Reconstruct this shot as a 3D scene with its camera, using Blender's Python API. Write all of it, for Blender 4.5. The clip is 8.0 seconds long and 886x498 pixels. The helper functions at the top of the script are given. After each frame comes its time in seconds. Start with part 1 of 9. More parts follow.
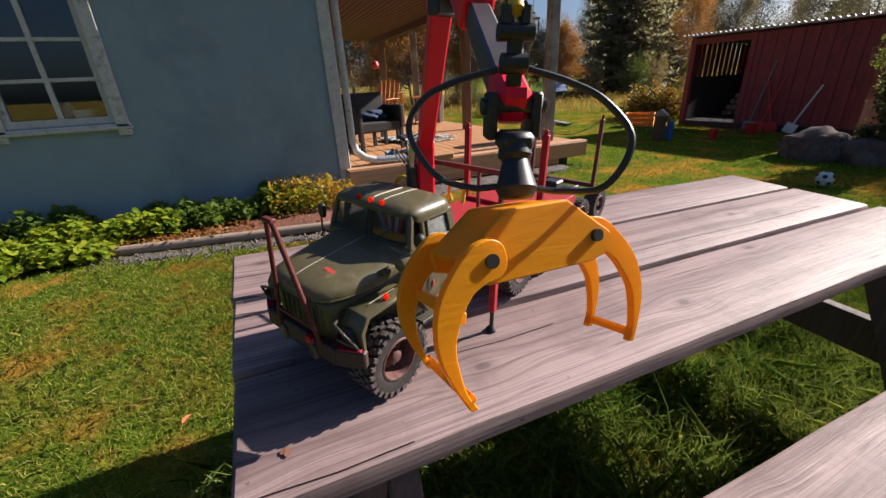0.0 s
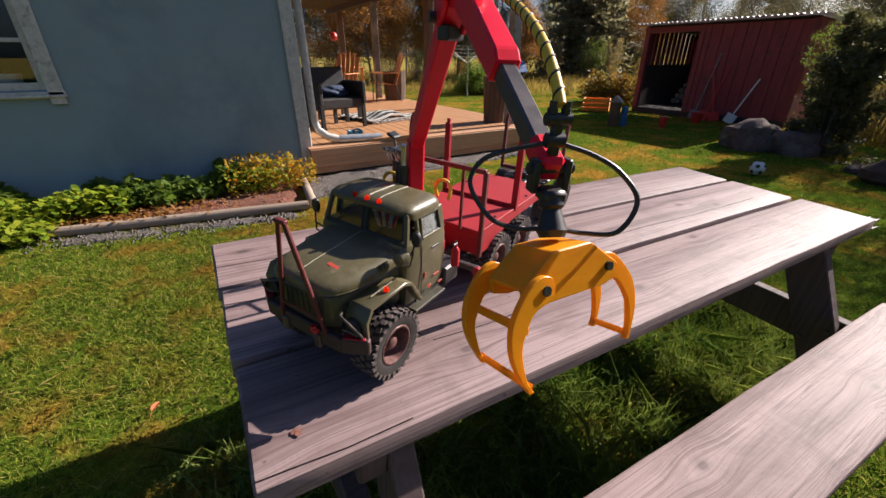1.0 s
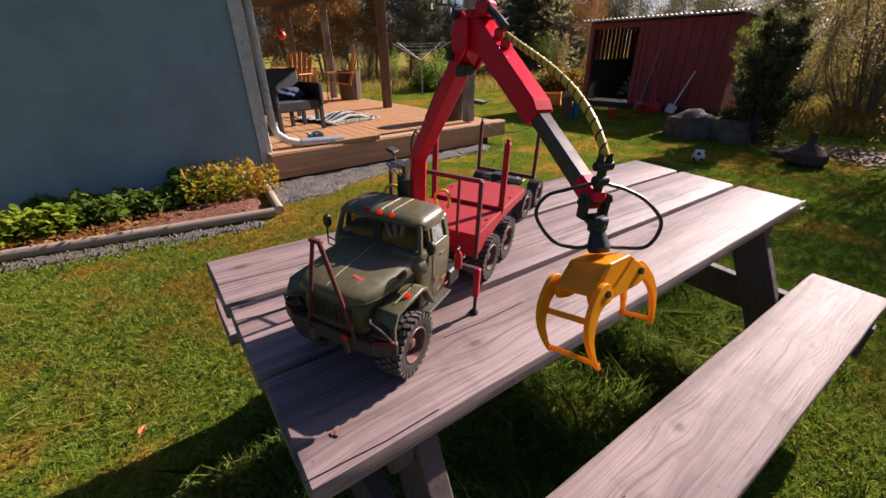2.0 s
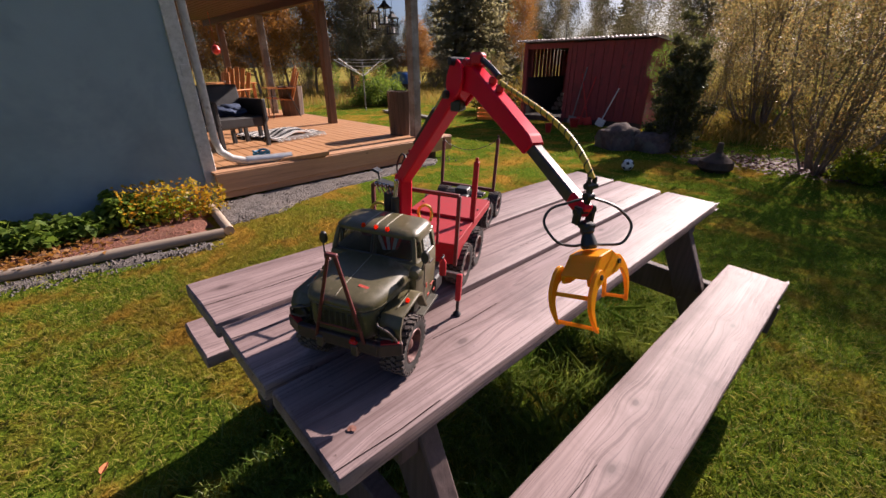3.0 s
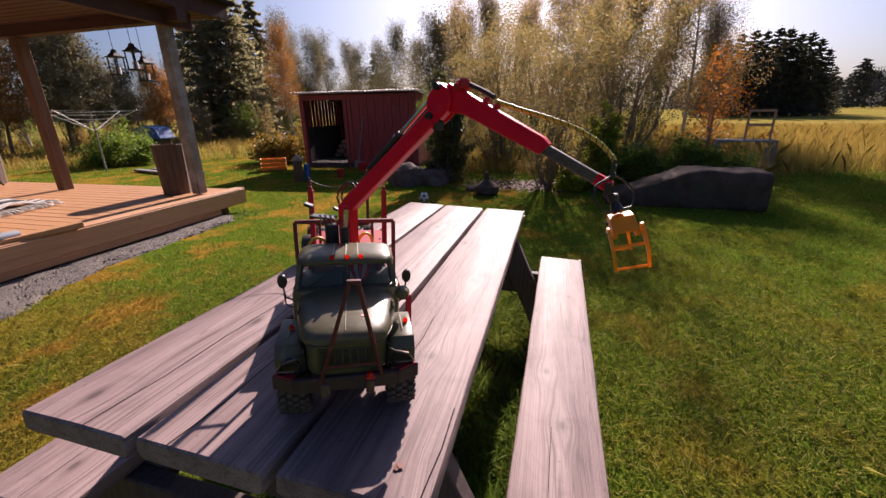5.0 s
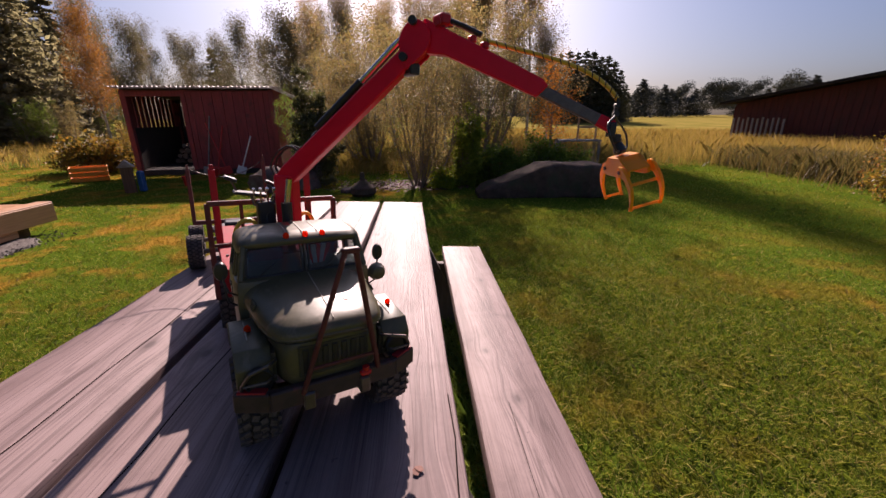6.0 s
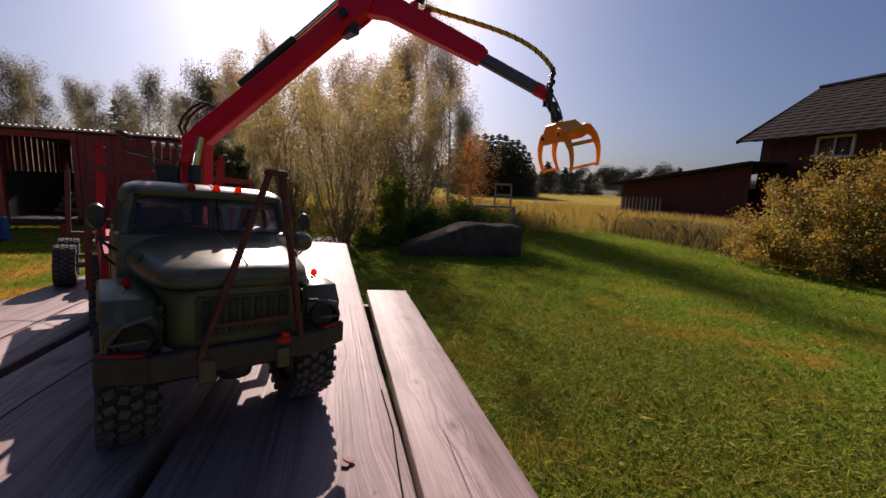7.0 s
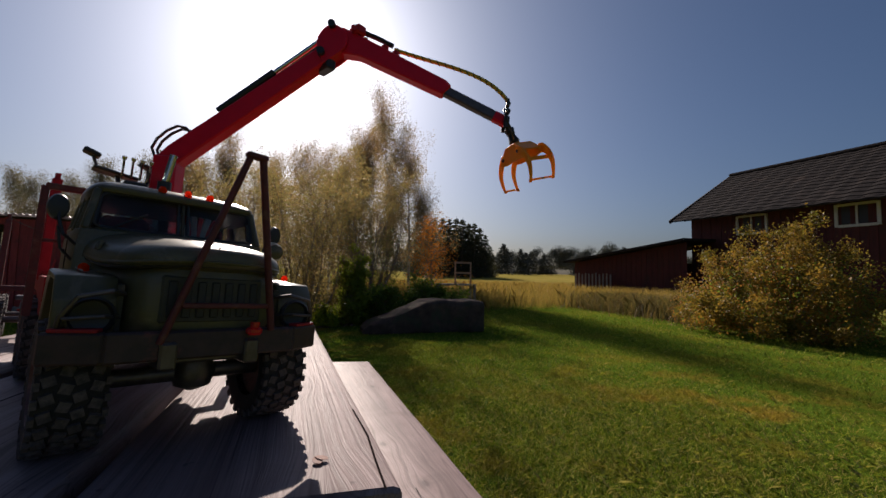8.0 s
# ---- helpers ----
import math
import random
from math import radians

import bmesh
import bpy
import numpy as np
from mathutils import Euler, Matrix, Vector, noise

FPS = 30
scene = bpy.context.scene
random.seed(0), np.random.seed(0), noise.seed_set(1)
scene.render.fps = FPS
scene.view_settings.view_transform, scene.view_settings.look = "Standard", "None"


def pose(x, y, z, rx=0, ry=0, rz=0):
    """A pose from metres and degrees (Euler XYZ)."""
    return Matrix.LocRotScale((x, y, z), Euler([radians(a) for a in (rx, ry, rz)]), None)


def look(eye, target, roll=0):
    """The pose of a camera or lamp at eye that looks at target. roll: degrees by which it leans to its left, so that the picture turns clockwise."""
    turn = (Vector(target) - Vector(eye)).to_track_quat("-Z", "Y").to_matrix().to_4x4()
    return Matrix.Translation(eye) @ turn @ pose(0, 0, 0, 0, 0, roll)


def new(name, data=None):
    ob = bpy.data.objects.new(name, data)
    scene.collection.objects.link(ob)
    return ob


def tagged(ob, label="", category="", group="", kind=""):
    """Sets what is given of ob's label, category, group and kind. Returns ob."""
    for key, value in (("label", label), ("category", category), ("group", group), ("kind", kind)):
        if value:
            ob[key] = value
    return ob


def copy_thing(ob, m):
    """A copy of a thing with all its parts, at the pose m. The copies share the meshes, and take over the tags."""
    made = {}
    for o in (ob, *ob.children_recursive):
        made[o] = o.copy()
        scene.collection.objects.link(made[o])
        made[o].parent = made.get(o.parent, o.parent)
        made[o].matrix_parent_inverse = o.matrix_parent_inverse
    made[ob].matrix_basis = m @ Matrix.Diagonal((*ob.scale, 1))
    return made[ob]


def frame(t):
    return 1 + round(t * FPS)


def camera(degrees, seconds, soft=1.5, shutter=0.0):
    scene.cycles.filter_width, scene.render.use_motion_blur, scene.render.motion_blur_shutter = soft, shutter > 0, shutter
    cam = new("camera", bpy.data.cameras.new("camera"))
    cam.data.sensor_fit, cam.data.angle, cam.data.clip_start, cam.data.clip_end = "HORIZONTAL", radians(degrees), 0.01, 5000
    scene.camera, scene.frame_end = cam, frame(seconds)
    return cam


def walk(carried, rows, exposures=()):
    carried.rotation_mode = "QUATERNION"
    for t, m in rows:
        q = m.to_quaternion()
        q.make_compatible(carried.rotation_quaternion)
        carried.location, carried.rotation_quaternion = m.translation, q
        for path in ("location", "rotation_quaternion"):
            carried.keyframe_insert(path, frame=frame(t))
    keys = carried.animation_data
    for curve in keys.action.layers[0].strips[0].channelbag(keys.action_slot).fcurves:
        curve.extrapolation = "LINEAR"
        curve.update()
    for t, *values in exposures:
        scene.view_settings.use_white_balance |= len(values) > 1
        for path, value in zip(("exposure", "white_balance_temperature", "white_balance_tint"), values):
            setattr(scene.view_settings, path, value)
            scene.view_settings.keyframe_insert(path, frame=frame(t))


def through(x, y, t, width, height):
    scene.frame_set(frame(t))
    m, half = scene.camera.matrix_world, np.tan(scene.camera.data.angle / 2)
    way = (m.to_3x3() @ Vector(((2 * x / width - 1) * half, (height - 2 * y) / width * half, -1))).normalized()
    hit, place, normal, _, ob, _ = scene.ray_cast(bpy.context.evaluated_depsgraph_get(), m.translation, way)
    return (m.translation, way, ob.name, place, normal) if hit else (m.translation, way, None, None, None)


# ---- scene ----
cam = camera(96.5, 8.0)


def tilt_matrix():
    """The table stands a little out of level on the lawn: table metres to world metres."""
    up = Vector((-0.045, -0.03, 1)).normalized()
    pivot = Matrix.Translation((0.375, 1.0, 0.75))
    return pivot @ up.rotation_difference(Vector((0, 0, 1))).to_matrix().to_4x4() @ pivot.inverted()


TABLE = tilt_matrix()
PATH = [
    (0, (1.092, 0.1, 1.199), (-0.563, 0.86, 0.371), -0.1),
    (0.5, (1.102, 0.08, 1.218), (-0.506, 0.878, 0.334), 1.1),
    (1, (1.102, 0.037, 1.244), (-0.418, 0.958, 0.326), 2.9),
    (1.5, (1.095, -0.014, 1.267), (-0.368, 0.979, 0.332), 2.6),
    (3, (1.111, -0.172, 1.316), (-0.155, 1.117, 0.457), 2.9),
    (3.5, (1.096, -0.263, 1.324), (-0.057, 1.154, 0.511), 3.9),
    (4, (1.002, -0.352, 1.309), (0.071, 1.258, 0.57), 3.6),
    (4.5, (0.947, -0.4, 1.291), (0.214, 1.343, 0.64), 2.7),
    (6, (0.672, -0.342, 1.169), (0.843, 1.569, 0.605), 2.1),
    (6.5, (0.66, -0.339, 1.109), (1.057, 1.573, 0.677), 3.0),
    (7, (0.66, -0.32, 1.019), (1.205, 1.592, 0.802), 4.6),
    (7.5, (0.649, -0.321, 0.947), (1.314, 1.565, 0.946), 4.1),
    (8, (0.647, -0.332, 0.913), (1.353, 1.527, 1.125), 2.9),
]
walk(cam, [(t, TABLE @ look(eye, target, roll)) for t, eye, target, roll in PATH],
     [(0, 1.08, 5600, 12), (1.7, 1.10, 5650, 16), (3.0, 1.12, 5800, 22), (4.5, 1.14, 5800, 24), (6.0, 0.95, 6050, 30), (7.0, 0.71, 5950, 24), (8.0, 0.35, 5800, 14)])

# ---- light ----
SUN_AZ, SUN_EL = 0.0, 29.5
world = bpy.data.worlds.new("sky")
scene.world = world
world.use_nodes = True
wn = world.node_tree
sky = wn.nodes.new("ShaderNodeTexSky")
sky.sky_type, sky.sun_disc = "NISHITA", False
sky.sun_elevation, sky.sun_rotation = radians(SUN_EL), radians(SUN_AZ)
sky.air_density, sky.dust_density, sky.ozone_density = 1.0, 3.0, 4.5
wn.links.new(sky.outputs[0], wn.nodes["Background"].inputs[0])
wn.nodes["Background"].inputs[1].default_value = 0.040
sun = new("sun", bpy.data.lights.new("sun", "SUN"))
sun.data.energy, sun.data.angle, sun.data.color = 5.0, radians(0.6), (1.0, 0.84, 0.65)
sun.matrix_world = look((30 * math.sin(radians(SUN_AZ)) * math.cos(radians(SUN_EL)),
                         30 * math.cos(radians(SUN_AZ)) * math.cos(radians(SUN_EL)),
                         30 * math.sin(radians(SUN_EL))), (0, 0, 0))


# ---- materials ----
def rgb(c):
    return (c[0], c[1], c[2], 1.0)


def nodes_of(name):
    m = bpy.data.materials.new(name)
    m.use_nodes = True
    nt = m.node_tree
    return m, nt, nt.nodes["Principled BSDF"], nt.nodes["Material Output"]


def coords(nt, scale=(1, 1, 1), kind="Object", vary=False):
    tc = nt.nodes.new("ShaderNodeTexCoord")
    mp = nt.nodes.new("ShaderNodeMapping")
    mp.inputs["Scale"].default_value = scale
    src = tc.outputs[kind]
    if vary:
        oi = nt.nodes.new("ShaderNodeObjectInfo")
        mul = nt.nodes.new("ShaderNodeMath")
        mul.operation = "MULTIPLY"
        mul.inputs[1].default_value = 37.0
        nt.links.new(oi.outputs["Random"], mul.inputs[0])
        add = nt.nodes.new("ShaderNodeVectorMath")
        nt.links.new(src, add.inputs[0])
        nt.links.new(mul.outputs[0], add.inputs[1])
        src = add.outputs[0]
    nt.links.new(src, mp.inputs["Vector"])
    return mp.outputs[0]


def noise_of(nt, vec, scale, detail=6, rough=0.6, distort=0.0):
    n = nt.nodes.new("ShaderNodeTexNoise")
    n.inputs["Scale"].default_value = scale
    n.inputs["Detail"].default_value = detail
    n.inputs["Roughness"].default_value = rough
    n.inputs["Distortion"].default_value = distort
    nt.links.new(vec, n.inputs["Vector"])
    return n.outputs["Fac"]


def ramp_of(nt, fac, stops):
    r = nt.nodes.new("ShaderNodeValToRGB")
    els = r.color_ramp.elements
    while len(els) < len(stops):
        els.new(0.5)
    for e, (p, c) in zip(els, stops):
        e.position, e.color = p, rgb(c)
    nt.links.new(fac, r.inputs[0])
    return r.outputs[0]


def mix_of(nt, fac, a, b, mode="MIX"):
    m = nt.nodes.new("ShaderNodeMix")
    m.data_type, m.blend_type = "RGBA", mode
    for src, sock in ((fac, m.inputs[0]), (a, m.inputs[6]), (b, m.inputs[7])):
        if isinstance(src, (int, float)):
            sock.default_value = src
        elif isinstance(src, tuple):
            sock.default_value = rgb(src)
        else:
            nt.links.new(src, sock)
    return m.outputs[2]


def bump_of(nt, bsdf, height, strength, distance):
    b = nt.nodes.new("ShaderNodeBump")
    b.inputs["Strength"].default_value = strength
    b.inputs["Distance"].default_value = distance
    nt.links.new(height, b.inputs["Height"])
    nt.links.new(b.outputs[0], bsdf.inputs["Normal"])


def surface(name, light, dark, scale=8, rough=0.6, metal=0.0, bump=0.3, depth=0.002, stain=None, stain_scale=1.5,
            stain_from=0.5, stretch=(1, 1, 1), vary=False, rough_var=0.15, spec=0.5):
    """Two scales of variation: a grain between two tones, and larger worn patches."""
    m, nt, b, out = nodes_of(name)
    v = coords(nt, stretch, vary=vary)
    fine = noise_of(nt, v, scale, 8, 0.65)
    col = ramp_of(nt, fine, [(0.3, dark), (0.7, light)])
    if stain:
        big = noise_of(nt, coords(nt, (1, 1, 1), vary=vary), stain_scale, 5, 0.7, 0.4)
        k = ramp_of(nt, big, [(stain_from, (0, 0, 0)), (min(1, stain_from + 0.15), (1, 1, 1))])
        col = mix_of(nt, k, col, stain)
    nt.links.new(col, b.inputs["Base Color"])
    r = nt.nodes.new("ShaderNodeMapRange")
    r.inputs["To Min"].default_value, r.inputs["To Max"].default_value = max(0.02, rough - rough_var), min(1, rough + rough_var)
    nt.links.new(fine, r.inputs["Value"])
    nt.links.new(r.outputs[0], b.inputs["Roughness"])
    b.inputs["Metallic"].default_value = metal
    b.inputs["Specular IOR Level"].default_value = spec
    if bump:
        bump_of(nt, b, fine, bump, depth)
    return m


def wood(name, light, dark, axis=1, rough=0.7, grain=60, knots=True, weather=None, bump=0.5, depth=0.0015, ringy=0.6):
    """Grain along one axis of the board, growth rings drawn out round knots, and weathered streaks."""
    m, nt, b, out = nodes_of(name)
    st = [1.0, 1.0, 1.0]
    st[axis] = 0.06
    v = coords(nt, tuple(st), vary=True)
    warp = noise_of(nt, v, 6, 4, 0.6, 1.2)
    fibre = noise_of(nt, v, grain * 2.2, 6, 0.75)
    rings = nt.nodes.new("ShaderNodeTexWave")
    rings.wave_type, rings.bands_direction = "BANDS", "X" if axis != 0 else "Y"
    rings.inputs["Scale"].default_value = grain * 0.22
    rings.inputs["Distortion"].default_value = 9.0
    rings.inputs["Detail"].default_value = 4
    rings.inputs["Detail Scale"].default_value = 1.2
    nt.links.new(v, rings.inputs["Vector"])
    col = ramp_of(nt, fibre, [(0.28, dark), (0.68, light)])
    col = mix_of(nt, ramp_of(nt, rings.outputs["Fac"], [(0.15, (1 - 0.6 * ringy,) * 3), (0.55, (1, 1, 1))]), tuple(0.62 * a for a in dark), col)
    fine_st = [1.0, 1.0, 1.0]
    fine_st[axis] = 0.025
    streak = noise_of(nt, coords(nt, tuple(fine_st), vary=True), grain * 0.75, 5, 0.7, 0.3)
    col = mix_of(nt, ramp_of(nt, streak, [(0.33, (0.75, 0.75, 0.75)), (0.42, (0, 0, 0))]), col, tuple(0.45 * a for a in dark))
    col = mix_of(nt, ramp_of(nt, streak, [(0.6, (0, 0, 0)), (0.75, (0.5, 0.5, 0.5))]), col, tuple(min(1, 1.25 * a) for a in light))
    col = mix_of(nt, 0.35, col, ramp_of(nt, warp, [(0.3, dark), (0.7, light)]))
    if weather:
        col = mix_of(nt, ramp_of(nt, noise_of(nt, coords(nt, (1, 1, 1), vary=True), 3.0, 6, 0.7), [(0.45, (0, 0, 0)), (0.65, (0.8, 0.8, 0.8))]), col, weather)
    if knots:
        kst = [1.0, 1.0, 1.0]
        kst[axis] = 0.45
        vo = nt.nodes.new("ShaderNodeTexVoronoi")
        vo.inputs["Scale"].default_value = 5.5
        nt.links.new(coords(nt, tuple(kst), vary=True), vo.inputs["Vector"])
        col = mix_of(nt, ramp_of(nt, vo.outputs["Distance"], [(0.045, (0.75, 0.75, 0.75)), (0.085, (0, 0, 0))]), col, tuple(0.3 * a for a in dark))
    nt.links.new(col, b.inputs["Base Color"])
    b.inputs["Roughness"].default_value = rough
    add = nt.nodes.new("ShaderNodeMath")
    nt.links.new(fibre, add.inputs[0])
    nt.links.new(rings.outputs["Fac"], add.inputs[1])
    bump_of(nt, b, add.outputs[0], bump, depth)
    return m


def old_board(name, light, dark, rough=0.62):
    """Sun-bleached sawn softwood: long uneven fibres bending round knots, grey streaks, thin drying splits."""
    m, nt, b, out = nodes_of(name)
    v = coords(nt, (1, 1, 1), vary=True)
    flat = nt.nodes.new("ShaderNodeMapping")
    flat.inputs["Scale"].default_value = (1.0, 0.55, 0.0)
    nt.links.new(v, flat.inputs["Vector"])
    vo = nt.nodes.new("ShaderNodeTexVoronoi")
    vo.voronoi_dimensions = "2D"
    vo.inputs["Scale"].default_value = 4.2
    nt.links.new(flat.outputs[0], vo.inputs["Vector"])
    away = nt.nodes.new("ShaderNodeVectorMath")
    away.operation = "SUBTRACT"
    nt.links.new(flat.outputs[0], away.inputs[0])
    nt.links.new(vo.outputs["Position"], away.inputs[1])
    pull = nt.nodes.new("ShaderNodeMapRange")
    pull.interpolation_type = "SMOOTHSTEP"
    pull.inputs["From Min"].default_value, pull.inputs["From Max"].default_value = 0.0, 0.30
    pull.inputs["To Min"].default_value, pull.inputs["To Max"].default_value = -0.75, 0.0
    nt.links.new(vo.outputs["Distance"], pull.inputs["Value"])
    bend = nt.nodes.new("ShaderNodeVectorMath")
    bend.operation = "SCALE"
    nt.links.new(away.outputs[0], bend.inputs[0])
    nt.links.new(pull.outputs[0], bend.inputs["Scale"])
    grainv = nt.nodes.new("ShaderNodeVectorMath")
    nt.links.new(v, grainv.inputs[0])
    nt.links.new(bend.outputs[0], grainv.inputs[1])

    def along(s, length, scale, detail, r, d=0.0):
        mp = nt.nodes.new("ShaderNodeMapping")
        mp.inputs["Scale"].default_value = (s, length, s)
        nt.links.new(grainv.outputs[0], mp.inputs["Vector"])
        return noise_of(nt, mp.outputs[0], scale, detail, r, d)
    broad = along(1, 0.06, 16, 4, 0.55, 0.5)
    fibre = along(1, 0.014, 85, 6, 0.7, 0.1)
    hair = along(1, 0.009, 330, 4, 0.7)
    late = along(1, 0.022, 26, 2, 0.4, 0.4)
    late2 = along(1, 0.013, 75, 2, 0.5, 0.3)
    col = ramp_of(nt, broad, [(0.32, tuple(0.75 * a + 0.25 * c for a, c in zip(dark, light))), (0.5, tuple(0.35 * a + 0.65 * c for a, c in zip(dark, light))), (0.7, light)])
    col = mix_of(nt, ramp_of(nt, fibre, [(0.34, (0.6, 0.6, 0.6)), (0.48, (0, 0, 0))]), col, dark)
    col = mix_of(nt, ramp_of(nt, late, [(0.40, (0, 0, 0)), (0.415, (0.42, 0.42, 0.42)), (0.43, (0, 0, 0)), (0.485, (0, 0, 0)), (0.498, (0.55, 0.55, 0.55)), (0.508, (0, 0, 0)), (0.575, (0, 0, 0)), (0.59, (0.42, 0.42, 0.42)), (0.60, (0, 0, 0))]), col, tuple(0.6 * a for a in dark))
    col = mix_of(nt, ramp_of(nt, late2, [(0.475, (0, 0, 0)), (0.497, (0.3, 0.3, 0.3)), (0.515, (0, 0, 0))]), col, tuple(0.8 * a for a in dark))
    col = mix_of(nt, ramp_of(nt, hair, [(0.30, (0.7, 0.7, 0.7)), (0.40, (0, 0, 0))]), col, tuple(0.55 * a for a in dark))
    col = mix_of(nt, ramp_of(nt, hair, [(0.62, (0, 0, 0)), (0.78, (0.4, 0.4, 0.4))]), col, tuple(min(1, 1.22 * a) for a in light))
    grime = noise_of(nt, v, 5.0, 6, 0.7, 0.5)
    col = mix_of(nt, ramp_of(nt, grime, [(0.5, (0, 0, 0)), (0.72, (0.45, 0.45, 0.45))]), col, tuple(0.8 * a for a in dark))
    spots = noise_of(nt, v, 60, 3, 0.5)
    col = mix_of(nt, ramp_of(nt, spots, [(0.70, (0, 0, 0)), (0.76, (0.55, 0.55, 0.55))]), col, tuple(0.4 * a for a in dark))
    col = mix_of(nt, ramp_of(nt, vo.outputs["Distance"], [(0.022, (0.6, 0.6, 0.6)), (0.040, (0.25, 0.25, 0.25)), (0.085, (0, 0, 0))]), col, tuple(0.34 * a for a in dark))
    nt.links.new(col, b.inputs["Base Color"])
    b.inputs["Roughness"].default_value = rough
    b.inputs["Specular IOR Level"].default_value = 0.22
    add = nt.nodes.new("ShaderNodeMath")
    nt.links.new(fibre, add.inputs[0])
    nt.links.new(hair, add.inputs[1])
    bump_of(nt, b, add.outputs[0], 0.6, 0.0018)
    return m


def leafy(name, tones, rough=0.55, through=0.5, spread=0.35):
    """Leaves: each one takes its own tone, and lets light through."""
    m, nt, b, out = nodes_of(name)
    geo = nt.nodes.new("ShaderNodeNewGeometry")
    n = len(tones)
    col = ramp_of(nt, geo.outputs["Random Per Island"], [((i + 0.5) / n, c) for i, c in enumerate(tones)])
    big = noise_of(nt, coords(nt), spread, 3, 0.6)
    col = mix_of(nt, 0.5, col, ramp_of(nt, big, [(0.35, tones[0]), (0.65, tones[-1])]))
    nt.links.new(col, b.inputs["Base Color"])
    b.inputs["Roughness"].default_value = rough
    b.inputs["Specular IOR Level"].default_value = 0.22
    tr = nt.nodes.new("ShaderNodeBsdfTranslucent")
    nt.links.new(mix_of(nt, 1.0, col, (1.0, 0.96, 0.66), "MULTIPLY"), tr.inputs[0])
    ms = nt.nodes.new("ShaderNodeMixShader")
    ms.inputs[0].default_value = through
    nt.links.new(b.outputs[0], ms.inputs[1])
    nt.links.new(tr.outputs[0], ms.inputs[2])
    nt.links.new(ms.outputs[0], out.inputs[0])
    return m


def thin_plastic(name, light, dark, through):
    """Printed plastic with fine layer lines; a little light comes through its thin walls."""
    m = surface(name, light, dark, 60, 0.34, 0.0, 0.45, 0.0005, tuple(0.86 * a for a in dark), 35, 0.64, (1, 1, 9))
    nt = m.node_tree
    b, out = nt.nodes["Principled BSDF"], nt.nodes["Material Output"]
    tr = nt.nodes.new("ShaderNodeBsdfTranslucent")
    tr.inputs[0].default_value = rgb(light)
    ms = nt.nodes.new("ShaderNodeMixShader")
    ms.inputs[0].default_value = through
    nt.links.new(b.outputs[0], ms.inputs[1])
    nt.links.new(tr.outputs[0], ms.inputs[2])
    nt.links.new(ms.outputs[0], out.inputs[0])
    return m


def glass(name, tint=(0.9, 0.95, 0.95), rough=0.02, ior=1.45):
    m, nt, b, out = nodes_of(name)
    b.inputs["Base Color"].default_value = rgb(tint)
    b.inputs["Roughness"].default_value = rough
    b.inputs["Transmission Weight"].default_value = 1.0
    b.inputs["IOR"].default_value = ior
    return m


def dusty_glass(name):
    """Clear plastic pane under a thin film of dust."""
    m = glass(name, (0.62, 0.64, 0.62), 0.06)
    nt = m.node_tree
    b = nt.nodes["Principled BSDF"]
    film = ramp_of(nt, noise_of(nt, coords(nt), 55, 6, 0.7), [(0.3, (0.82, 0.82, 0.82)), (0.7, (0.55, 0.55, 0.55))])
    nt.links.new(film, b.inputs["Transmission Weight"])
    return m


